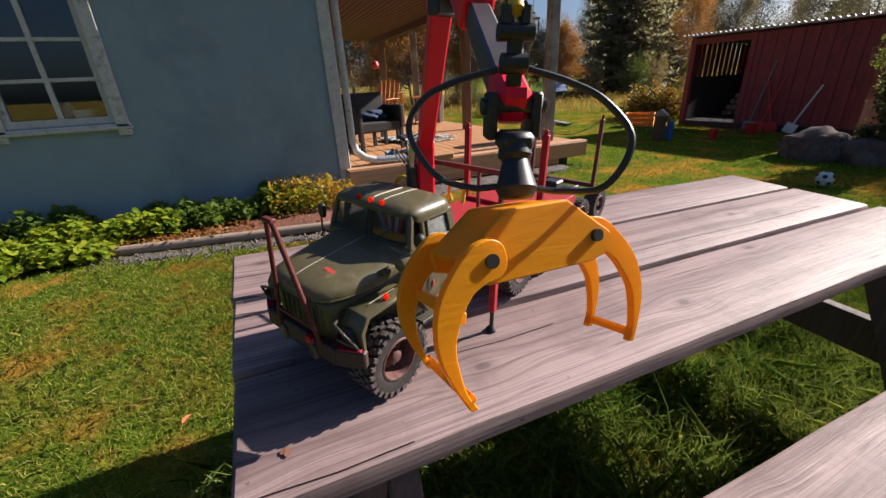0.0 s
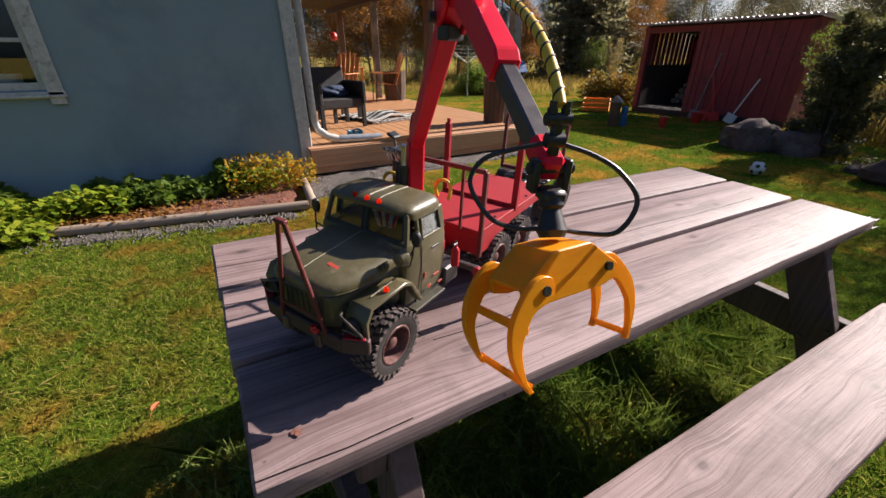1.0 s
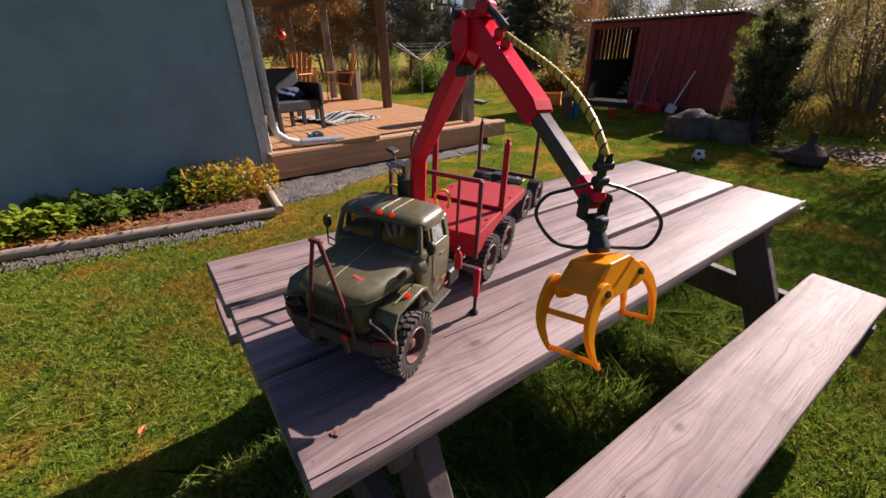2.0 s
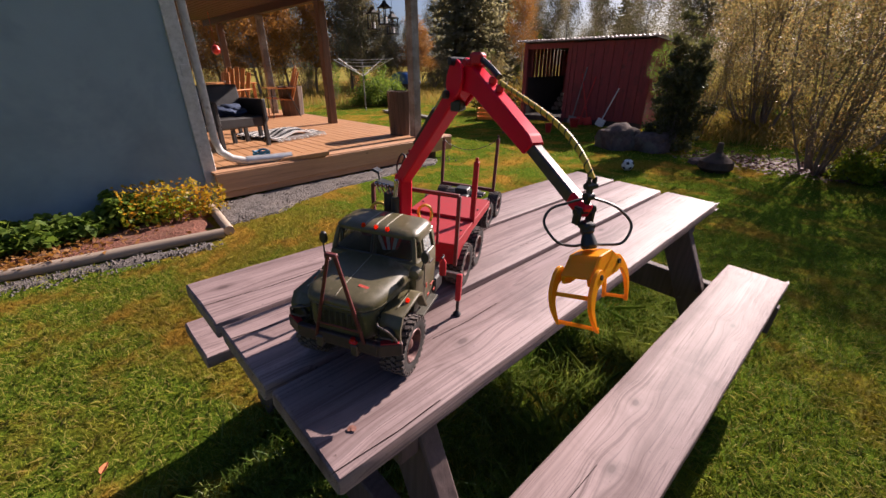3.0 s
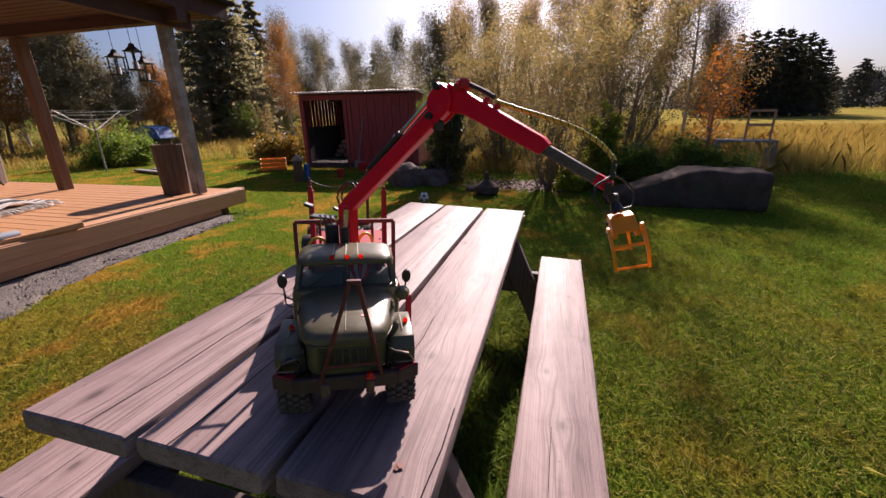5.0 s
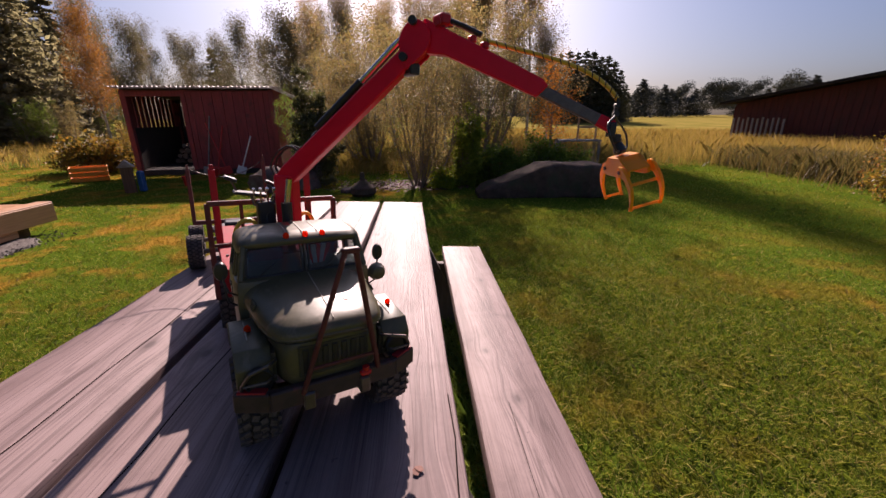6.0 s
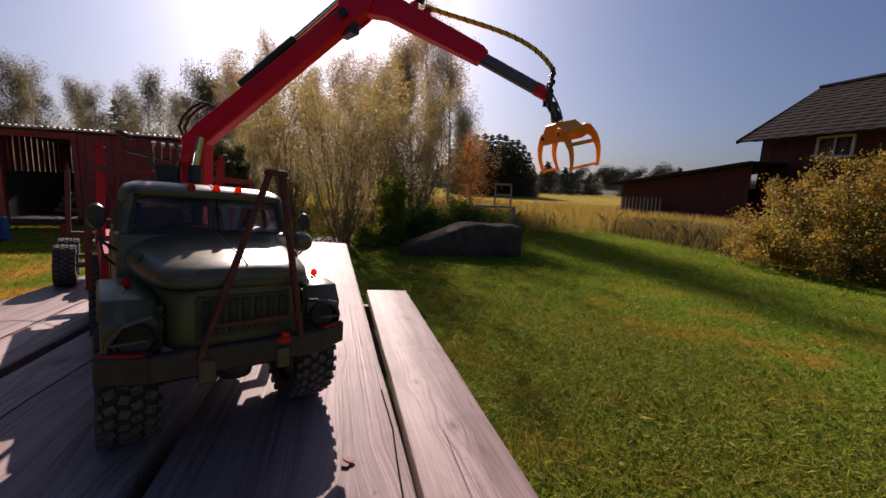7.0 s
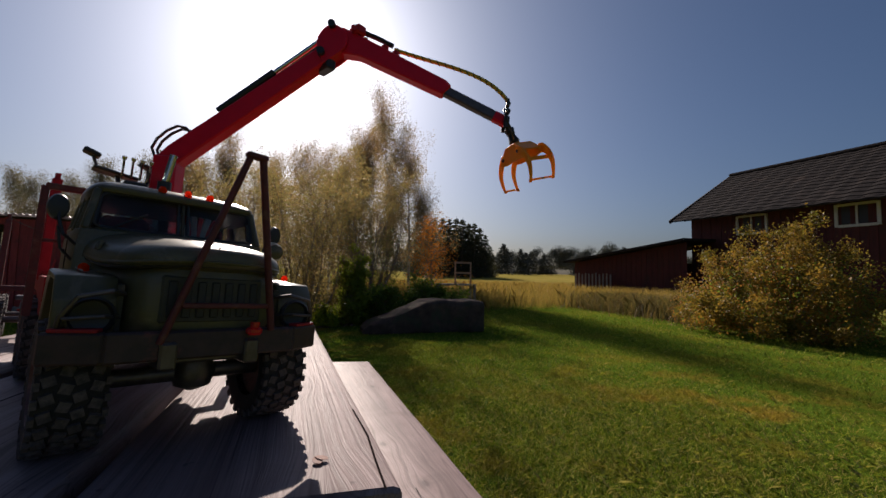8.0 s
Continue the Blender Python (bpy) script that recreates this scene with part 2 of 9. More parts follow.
def lawn_material(name, blades):
    """Mown grass: greens with dry, straw-coloured patches; beyond the lawn a dry meadow."""
    m, nt, b, out = nodes_of(name)
    geo = nt.nodes.new("ShaderNodeNewGeometry")
    v = geo.outputs["Position"]
    fine = noise_of(nt, v, 45, 5, 0.7)
    mid = noise_of(nt, v, 2.2, 6, 0.65)
    big = noise_of(nt, v, 0.7, 5, 0.6, 0.5)
    green = ramp_of(nt, fine, [(0.3, (0.04, 0.062, 0.007)), (0.55, (0.09, 0.14, 0.011)), (0.8, (0.18, 0.235, 0.022))])
    if blades:
        green = mix_of(nt, 0.7, green, ramp_of(nt, geo.outputs["Random Per Island"],
                       [(0.1, (0.085, 0.125, 0.011)), (0.45, (0.22, 0.275, 0.018)), (0.70, (0.40, 0.42, 0.04)), (0.90, (0.54, 0.43, 0.12))]))
    straw = ramp_of(nt, fine, [(0.3, (0.18, 0.095, 0.014)), (0.7, (0.52, 0.27, 0.04))])
    k = mix_of(nt, 0.5, ramp_of(nt, mid, [(0.50, (0, 0, 0)), (0.68, (1, 1, 1))]), ramp_of(nt, big, [(0.48, (0, 0, 0)), (0.60, (1, 1, 1))]), "ADD")
    xyz = nt.nodes.new("ShaderNodeSeparateXYZ")
    nt.links.new(v, xyz.inputs[0])
    dry = nt.nodes.new("ShaderNodeMapRange")
    for sock, val in (("From Min", 0.2), ("From Max", 2.2), ("To Min", 1.0), ("To Max", 0.22)):
        dry.inputs[sock].default_value = val
    nt.links.new(xyz.outputs[0], dry.inputs["Value"])
    off = nt.nodes.new("ShaderNodeVectorMath")
    off.operation = "DISTANCE"
    off.inputs[1].default_value = (3.9, 2.0, 0.0)
    nt.links.new(v, off.inputs[0])
    worn = nt.nodes.new("ShaderNodeMapRange")
    for sock, val in (("From Min", 0.3), ("From Max", 1.9), ("To Min", 0.75), ("To Max", 0.0)):
        worn.inputs[sock].default_value = val
    nt.links.new(off.outputs["Value"], worn.inputs["Value"])
    most = nt.nodes.new("ShaderNodeMath")
    most.operation = "MAXIMUM"
    nt.links.new(dry.outputs[0], most.inputs[0])
    nt.links.new(worn.outputs[0], most.inputs[1])
    k = mix_of(nt, 1.0, ramp_of(nt, k, [(0.1, (0, 0, 0)), (0.9, (0.80, 0.80, 0.80))]), most.outputs[0], "MULTIPLY")
    col = mix_of(nt, k, green, straw)
    sep = nt.nodes.new("ShaderNodeVectorMath")
    sep.operation = "LENGTH"
    nt.links.new(v, sep.inputs[0])
    dist = nt.nodes.new("ShaderNodeMapRange")
    dist.inputs["From Min"].default_value, dist.inputs["From Max"].default_value = 14, 24
    nt.links.new(sep.outputs["Value"], dist.inputs["Value"])
    meadow = ramp_of(nt, noise_of(nt, v, 0.35, 6, 0.7), [(0.3, (0.15, 0.15, 0.03)), (0.5, (0.27, 0.22, 0.05)), (0.7, (0.36, 0.25, 0.08))])
    col = mix_of(nt, dist.outputs[0], col, meadow)
    nt.links.new(col, b.inputs["Base Color"])
    b.inputs["Roughness"].default_value = 0.75
    b.inputs["Specular IOR Level"].default_value = 0.08 if blades else 0.0
    if blades:
        lift = nt.nodes.new("ShaderNodeVectorMath")
        lift.operation = "MULTIPLY_ADD"
        lift.inputs[1].default_value = (0.45, 0.45, 0.45)
        lift.inputs[2].default_value = (0, 0, 1)
        nt.links.new(geo.outputs["Normal"], lift.inputs[0])
        unit = nt.nodes.new("ShaderNodeVectorMath")
        unit.operation = "NORMALIZE"
        nt.links.new(lift.outputs[0], unit.inputs[0])
        nt.links.new(unit.outputs[0], b.inputs["Normal"])
        tr = nt.nodes.new("ShaderNodeBsdfTranslucent")
        nt.links.new(mix_of(nt, 1.0, col, (1.0, 1.0, 0.6), "MULTIPLY"), tr.inputs[0])
        ms = nt.nodes.new("ShaderNodeMixShader")
        ms.inputs[0].default_value = 0.28
        nt.links.new(b.outputs[0], ms.inputs[1])
        nt.links.new(tr.outputs[0], ms.inputs[2])
        nt.links.new(ms.outputs[0], out.inputs[0])
    else:
        bump_of(nt, b, fine, 0.5, 0.015)
    return m


M = {
    "lawn": lawn_material("lawn", False),
    "blades": lawn_material("grass_blades", True),
    "lush": leafy("lush_long_grass", [(0.055, 0.13, 0.012), (0.11, 0.21, 0.02), (0.19, 0.28, 0.035), (0.30, 0.33, 0.08)], 0.35, 0.35, 2.0),
    "table": old_board("weathered_table_wood", (0.38, 0.280, 0.266), (0.118, 0.074, 0.070), 0.60),
    "crack": surface("dark_drying_split", (0.022, 0.016, 0.015), (0.012, 0.009, 0.008), 60, 1.0, 0, 0, spec=0.0),
    "table_leg": wood("dark_leg_wood", (0.13, 0.088, 0.082), (0.055, 0.036, 0.034), 2, 0.75, 50),
    "deck": wood("deck_wood", (0.56, 0.295, 0.135), (0.37, 0.175, 0.07), 0, 0.6, 45, True, (0.46, 0.245, 0.115), 0.5, 0.0015, 0.3),
    "fascia": wood("fascia_wood", (0.62, 0.35, 0.185), (0.42, 0.215, 0.11), 1, 0.6, 30, True, None, 0.5, 0.0015, 0.35),
    "post": wood("post_wood", (0.20, 0.11, 0.065), (0.09, 0.045, 0.026), 2, 0.7, 40),
    "post_grey": wood("weathered_post_wood", (0.30, 0.255, 0.23), (0.13, 0.105, 0.09), 2, 0.8, 50, True, (0.42, 0.41, 0.40)),
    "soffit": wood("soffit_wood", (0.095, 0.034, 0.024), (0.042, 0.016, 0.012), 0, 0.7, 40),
    "log": wood("edging_log_wood", (0.46, 0.36, 0.27), (0.25, 0.18, 0.13), 1, 0.85, 30),
    "wall": surface("blue_grey_wall_paint", (0.265, 0.343, 0.38), (0.235, 0.307, 0.342), 3.5, 0.75, 0, 0.15, 0.002, (0.20, 0.26, 0.295), 0.7, 0.52),
    "trim": surface("worn_white_trim_paint", (0.62, 0.61, 0.58), (0.42, 0.41, 0.385), 25, 0.6, 0, 0.3, 0.001, (0.24, 0.22, 0.195), 11, 0.57),
    "pane": glass("window_glass", (0.85, 0.92, 0.92), 0.01, 1.6),
    # near-black: the unlit room's shade is put into this colour
    "dark_room": surface("shade_dark_interior", (0.02, 0.024, 0.024), (0.012, 0.014, 0.014), 4, 0.9, 0, 0),
    "gravel": surface("grey_gravel", (0.21, 0.18, 0.16), (0.06, 0.05, 0.045), 60, 0.9, 0, 1.0, 0.02, (0.17, 0.14, 0.12), 3, 0.5),
    "soil": surface("red_brown_soil", (0.27, 0.10, 0.06), (0.11, 0.042, 0.026), 30, 0.95, 0, 1.0, 0.03, (0.16, 0.085, 0.05), 3, 0.5),
    "shed": surface("falu_red_boards", (0.32, 0.06, 0.062), (0.19, 0.038, 0.04), 30, 0.85, 0, 0.3, 0.002, (0.12, 0.045, 0.043), 2.5, 0.55, (1, 1, 0.12), True),
    # dark red taken darker still: the backlit walls' shade is in the colour
    "barn": surface("shaded_dark_red_boards", (0.095, 0.020, 0.019), (0.045, 0.012, 0.011), 10, 0.9, 0, 0.2, 0.004, (0.05, 0.016, 0.014), 0.8, 0.55, (1, 1, 0.2), True),
    "shed_dark": surface("dark_shed_timber", (0.075, 0.055, 0.048), (0.035, 0.026, 0.024), 20, 0.9, 0, 0.3),
    "tin": surface("corrugated_roof_tin", (0.42, 0.40, 0.40), (0.26, 0.22, 0.21), 12, 0.5, 0.6, 0.15, 0.001, (0.2, 0.1, 0.08), 2, 0.6),
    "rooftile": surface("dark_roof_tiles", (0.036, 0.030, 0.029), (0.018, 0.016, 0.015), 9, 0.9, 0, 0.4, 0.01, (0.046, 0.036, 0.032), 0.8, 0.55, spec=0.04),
    "rock": surface("lichened_granite", (0.17, 0.12, 0.105), (0.08, 0.057, 0.052), 12, 0.9, 0, 0.7, 0.02, (0.16, 0.15, 0.115), 2.5, 0.5, spec=0.15),
    "slab": surface("dark_brown_stone", (0.135, 0.090, 0.070), (0.060, 0.040, 0.031), 7, 0.9, 0, 0.8, 0.02, (0.075, 0.072, 0.045), 3, 0.5, spec=0.1),
    "bark": surface("bark", (0.27, 0.21, 0.17), (0.12, 0.09, 0.07), 18, 0.9, 0, 0.8, 0.01, None, 1, 0.5, (1, 1, 0.25)),
    "birch_bark": surface("birch_bark", (0.55, 0.52, 0.48), (0.2, 0.18, 0.16), 9, 0.8, 0, 0.3, 0.004, (0.10, 0.09, 0.08), 4, 0.6, (1, 1, 0.4)),
    "leaf_green": leafy("green_leaves", [(0.09, 0.165, 0.026), (0.155, 0.245, 0.038), (0.25, 0.315, 0.055)], 0.5, 0.62),
    "leaf_fresh": leafy("fresh_green_leaves", [(0.19, 0.27, 0.035), (0.30, 0.38, 0.05), (0.45, 0.46, 0.07)], 0.45, 0.66),
    "leaf_dark": leafy("dark_bush_leaves", [(0.09, 0.10, 0.05), (0.13, 0.135, 0.065), (0.18, 0.17, 0.08)], 0.55, 0.5),
    "leaf_birch": leafy("autumn_birch_leaves", [(0.20, 0.21, 0.13), (0.29, 0.265, 0.165), (0.39, 0.285, 0.17), (0.48, 0.29, 0.17)], 0.5, 0.68),
    "leaf_wood": leafy("grey_green_wood_leaves", [(0.12, 0.13, 0.085), (0.165, 0.165, 0.105), (0.21, 0.185, 0.12), (0.25, 0.19, 0.12)], 0.6, 0.42),
    "leaf_orange": leafy("orange_leaves", [(0.22, 0.105, 0.03), (0.36, 0.165, 0.04), (0.46, 0.23, 0.06)]),
    "leaf_yellow": leafy("yellow_green_leaves", [(0.09, 0.105, 0.022), (0.21, 0.17, 0.03), (0.36, 0.23, 0.04), (0.30, 0.15, 0.03)], 0.5, 0.5, 1.6),
    "leaf_bush": leafy("olive_gold_bush_leaves", [(0.075, 0.095, 0.018), (0.14, 0.14, 0.025), (0.24, 0.19, 0.03), (0.40, 0.22, 0.04)], 0.5, 0.55, 1.4),
    "leaf_rowan": leafy("bright_rowan_leaves", [(0.50, 0.17, 0.03), (0.66, 0.24, 0.04), (0.70, 0.33, 0.06)], 0.5, 0.6),
    "leaf_lime": leafy("fresh_bed_leaves", [(0.10, 0.20, 0.015), (0.26, 0.34, 0.02), (0.48, 0.46, 0.03)], 0.4, 0.45),
    "leaf_mixed": leafy("olive_and_rust_leaves", [(0.225, 0.21, 0.105), (0.34, 0.262, 0.135), (0.52, 0.25, 0.12), (0.29, 0.25, 0.115)], 0.5, 0.68),
    "needle_dark": leafy("dark_spruce_needles", [(0.06, 0.07, 0.045), (0.085, 0.09, 0.06), (0.11, 0.11, 0.075)], 0.8, 0.35),
    # needles paled far past their own green to paint in the haze
    "needle": leafy("spruce_needles", [(0.22, 0.215, 0.15), (0.28, 0.265, 0.19), (0.34, 0.305, 0.22)], 0.7, 0.7),
    "dry": leafy("dry_meadow_grass", [(0.30, 0.21, 0.06), (0.45, 0.29, 0.09), (0.52, 0.33, 0.12), (0.26, 0.22, 0.05)], 0.6, 0.45, 1.2),
    "weed": leafy("rusty_weeds", [(0.13, 0.10, 0.04), (0.22, 0.13, 0.06), (0.26, 0.17, 0.08), (0.09, 0.11, 0.03)]),
    "olive": surface("olive_truck_paint", (0.112, 0.095, 0.045), (0.078, 0.067, 0.032), 90, 0.38, 0.0, 0.16, 0.0004, (0.175, 0.135, 0.085), 30, 0.55),
    # distant wood lightened: the haze before it is mixed into the colour
    "far_needle": surface("far_hazed_wood", (0.13, 0.135, 0.105), (0.075, 0.082, 0.068), 0.4, 0.9, 0, 0),
    "leaf_gold": leafy("golden_bush_leaves", [(0.20, 0.22, 0.02), (0.58, 0.44, 0.02), (0.72, 0.45, 0.02), (0.68, 0.26, 0.02)], 0.45, 0.55),
    "orange_leaf": surface("orange_leaf", (0.62, 0.22, 0.07), (0.48, 0.13, 0.04), 90, 0.6, 0, 0.3, 0.001),
    "dry_leaf": surface("curled_brown_leaf", (0.30, 0.13, 0.09), (0.15, 0.06, 0.04), 120, 0.7, 0, 0.3, 0.001),
    "olive_dark": surface("dirty_olive_paint", (0.07, 0.062, 0.038), (0.035, 0.03, 0.02), 60, 0.6, 0.0, 0.2, 0.0004, (0.13, 0.08, 0.055), 25, 0.55),
    "bumper": surface("rusty_dark_bumper_paint", (0.075, 0.042, 0.038), (0.032, 0.022, 0.02), 70, 0.6, 0.1, 0.3, 0.0005, (0.17, 0.05, 0.045), 28, 0.56),
    "truck_red": surface("red_truck_paint", (0.50, 0.022, 0.03), (0.38, 0.015, 0.022), 70, 0.42, 0.0, 0.12, 0.0004, (0.30, 0.05, 0.045), 30, 0.6, spec=0.3),
    "bed_red": surface("dull_red_bed_paint", (0.37, 0.022, 0.028), (0.27, 0.016, 0.02), 70, 0.6, 0.0, 0.25, 0.0005, (0.20, 0.045, 0.04), 34, 0.58, spec=0.25),
    # rusty red, with the backlit guard's shade darkened into it
    "rust_red": surface("shaded_rusty_red_tube_paint", (0.15, 0.024, 0.022), (0.08, 0.015, 0.015), 120, 0.6, 0.0, 0.3, 0.0005, (0.16, 0.06, 0.04), 50, 0.55),
    "boom_red": surface("glossy_boom_paint", (0.80, 0.006, 0.030), (0.70, 0.005, 0.024), 30, 0.36, 0.0, 0.05, 0.0003, (0.5, 0.01, 0.025), 35, 0.66, spec=0.28),
    "steel_dark": surface("dark_worn_steel", (0.16, 0.135, 0.125), (0.09, 0.075, 0.07), 80, 0.42, 0.7, 0.12, 0.0003, (0.2, 0.14, 0.12), 40, 0.6),
    "steel": surface("bright_cylinder_rod", (0.6, 0.6, 0.6), (0.45, 0.45, 0.45), 60, 0.22, 1.0, 0.05, 0.0002),
    "black": surface("black_plastic", (0.028, 0.026, 0.026), (0.014, 0.013, 0.013), 90, 0.45, 0, 0.15, 0.0004),
    "rubber": surface("dusty_tyre_rubber", (0.040, 0.033, 0.030), (0.015, 0.013, 0.012), 130, 0.85, 0, 0.5, 0.001, (0.085, 0.062, 0.054), 60, 0.56),
    "tread": surface("dusty_tread_rubber", (0.15, 0.115, 0.10), (0.04, 0.032, 0.03), 170, 0.85, 0, 0.6, 0.001, (0.22, 0.16, 0.14), 70, 0.60),
    "rim": surface("rusty_brown_wheel_rim", (0.22, 0.10, 0.085), (0.06, 0.032, 0.03), 110, 0.5, 0.2, 0.4, 0.0005, (0.27, 0.15, 0.13), 60, 0.58),
    "yellow": thin_plastic("printed_yellow_plastic", (0.98, 0.45, 0.002), (0.92, 0.38, 0.002), 0.35),
    "hose_yellow": surface("yellow_hose_wrap", (0.78, 0.50, 0.03), (0.62, 0.38, 0.02), 120, 0.45, 0, 0.1),
    "lamp": leafy("orange_lamp_lens", [(0.95, 0.10, 0.008), (0.95, 0.13, 0.012)], 0.15, 0.85),
    "red_lamp": surface("red_lens", (0.62, 0.02, 0.02), (0.5, 0.012, 0.012), 100, 0.25, 0, 0.05, 0.0003),
    "worn_rib": surface("worn_roof_rib", (0.42, 0.38, 0.29), (0.24, 0.21, 0.14), 140, 0.5, 0, 0.2, 0.0003),
    "paint_red": surface("red_paint_smear", (0.50, 0.06, 0.03), (0.34, 0.05, 0.03), 200, 0.5, 0, 0.1, 0.0003),
    "cab_glass": glass("smoked_cab_glass", (0.72, 0.74, 0.76), 0.03, 1.28),
    "dusty_glass": dusty_glass("dusty_side_glass"),
    "chrome": surface("dull_chrome", (0.62, 0.62, 0.6), (0.45, 0.44, 0.42), 60, 0.25, 1.0, 0.05, 0.0002),
    "seat": surface("dark_red_seat_cloth", (0.25, 0.05, 0.06), (0.14, 0.03, 0.035), 90, 0.8, 0, 0.3, 0.0006),
    "pale_strip": surface("pale_reflection_strip", (0.62, 0.58, 0.56), (0.4, 0.36, 0.35), 60, 0.8, 0, 0.4, 0.001),
    "wicker": surface("black_wicker", (0.035, 0.033, 0.035), (0.012, 0.012, 0.013), 120, 0.6, 0, 0.8, 0.004),
    "chair_wood": wood("oiled_orange_chair_wood", (0.72, 0.33, 0.12), (0.52, 0.20, 0.06), 2, 0.5, 50, False),
    "planter": wood("old_barrel_wood", (0.16, 0.10, 0.07), (0.07, 0.045, 0.03), 2, 0.8, 40),
    "cloth_white": surface("white_rug_cloth", (0.75, 0.73, 0.70), (0.6, 0.58, 0.55), 50, 0.9, 0, 0.4, 0.003),
    "cloth_black": surface("black_rug_cloth", (0.05, 0.05, 0.055), (0.03, 0.03, 0.03), 50, 0.9, 0, 0.4, 0.003),
    "cloth_blue": surface("dark_blue_cloth", (0.05, 0.075, 0.15), (0.025, 0.04, 0.08), 30, 0.85, 0, 0.5, 0.004),
    "pipe": surface("galvanised_downpipe", (0.62, 0.64, 0.66), (0.48, 0.5, 0.52), 15, 0.4, 0.5, 0.08, 0.001),
    "blue": surface("blue_plastic", (0.03, 0.14, 0.42), (0.02, 0.10, 0.32), 20, 0.4, 0, 0.1),
    "teal": surface("blue_hose_plastic", (0.04, 0.22, 0.34), (0.02, 0.14, 0.24), 40, 0.4, 0, 0.1),
    "orange": surface("orange_crate_plastic", (0.78, 0.30, 0.02), (0.66, 0.22, 0.01), 12, 0.5, 0, 0.15),
    "red_toy": surface("red_garden_plastic", (0.55, 0.03, 0.03), (0.42, 0.02, 0.02), 20, 0.45, 0, 0.1),
    "white": surface("white_plastic", (0.8, 0.8, 0.78), (0.68, 0.68, 0.66), 20, 0.5, 0, 0.1),
    "wire": surface("pale_line_wire", (0.6, 0.58, 0.55), (0.45, 0.44, 0.42), 30, 0.5, 0, 0),
    "fence": surface("grey_pickets", (0.30, 0.28, 0.27), (0.16, 0.14, 0.13), 14, 0.9, 0, 0.2),
}


# ---- mesh helpers ----
def part(name, bm, material, parent=None, label="", smooth=False):
    """Links a bmesh as one mesh object, under a thing or a part."""
    me = bpy.data.meshes.new(name)
    bm.normal_update()
    bm.to_mesh(me)
    bm.free()
    me.materials.append(M[material])
    if smooth:
        for p in me.polygons:
            p.use_smooth = True
        me.set_sharp_from_angle(angle=radians(38))
    ob = new(name, me)
    ob.parent = parent
    return tagged(ob, label)


def thing(name, m, label, category, group="", kind=""):
    ob = new(name)
    ob.empty_display_size = 0.05
    ob.matrix_world = m
    return tagged(ob, label, category, group, kind)


def box(bm, c, s, bevel=0.0, rot=None, seg=1):
    """A box with centre c and full sizes s, with rounded edges."""
    m = Matrix.Translation(c) @ (rot.to_4x4() if rot else Matrix()) @ Matrix.Diagonal((*s, 1))
    g = bmesh.ops.create_cube(bm, size=1.0, matrix=m)
    if bevel:
        es = list({e for v in g["verts"] for e in v.link_edges})
        bmesh.ops.bevel(bm, geom=es, offset=bevel, segments=seg, affect="EDGES", profile=0.6, clamp_overlap=True)
    return bm


def box_between(bm, a, b, w, h, bevel=0.0, up=(0, 0, 1)):
    """A beam from a to b: width w sideways, height h along up."""
    a, b = Vector(a), Vector(b)
    y = (b - a).normalized()
    x = y.cross(Vector(up)).normalized()
    z = x.cross(y)
    rot = Matrix((x, y, z)).transposed()
    return box(bm, (a + b) / 2, (w, (b - a).length, h), bevel, rot)


def ring_sweep(bm, pts, radii, seg=10, cap=True):
    """A tube along points, with a radius at each."""
    pts = [Vector(p) for p in pts]
    if isinstance(radii, (int, float)):
        radii = [radii] * len(pts)
    ref = Vector((0, 0, 1)) if abs((pts[1] - pts[0]).normalized().z) < 0.9 else Vector((1, 0, 0))
    rings = []
    side = None
    for i, p in enumerate(pts):
        d = (pts[min(i + 1, len(pts) - 1)] - pts[max(i - 1, 0)]).normalized()
        side = (side - d * side.dot(d)).normalized() if side else d.cross(ref).normalized()
        other = d.cross(side)
        rings.append([bm.verts.new(p + radii[i] * (math.cos(t) * side + math.sin(t) * other))
                      for t in (2 * math.pi * k / seg for k in range(seg))])
    for a, b in zip(rings, rings[1:]):
        for k in range(seg):
            bm.faces.new((a[k], a[(k + 1) % seg], b[(k + 1) % seg], b[k]))
    if cap:
        bm.faces.new(rings[0][::-1])
        bm.faces.new(rings[-1])
    return bm


def rod(bm, a, b, r, seg=12, r2=None):
    return ring_sweep(bm, [a, b], [r, r if r2 is None else r2], seg)


def lathe(bm, profile, m=Matrix(), seg=24, cap=True):
    """Turns (radius, height) pairs about local z, closed top and bottom when the radius is small."""
    rings = []
    for r, z in profile:
        rings.append([bm.verts.new(m @ Vector((r * math.cos(t), r * math.sin(t), z)))
                      for t in (2 * math.pi * k / seg for k in range(seg))])
    for a, b in zip(rings, rings[1:]):
        for k in range(seg):
            bm.faces.new((a[k], a[(k + 1) % seg], b[(k + 1) % seg], b[k]))
    if cap:
        bm.faces.new(rings[0][::-1])
        bm.faces.new(rings[-1])
    return bm


def prism(bm, outline, m, depth, bevel=0.0):
    """An outline in local x, y drawn out along local z from -depth/2 to depth/2."""
    lo = [bm.verts.new(m @ Vector((x, y, -depth / 2))) for x, y in outline]
    hi = [bm.verts.new(m @ Vector((x, y, depth / 2))) for x, y in outline]
    n = len(outline)
    fs = [bm.faces.new(lo[::-1]), bm.faces.new(hi)]
    for k in range(n):
        fs.append(bm.faces.new((lo[k], lo[(k + 1) % n], hi[(k + 1) % n], hi[k])))
    bmesh.ops.recalc_face_normals(bm, faces=fs)
    if bevel:
        bmesh.ops.bevel(bm, geom=list({e for f in fs for e in f.edges}), offset=bevel, segments=1, affect="EDGES", clamp_overlap=True)
    return bm


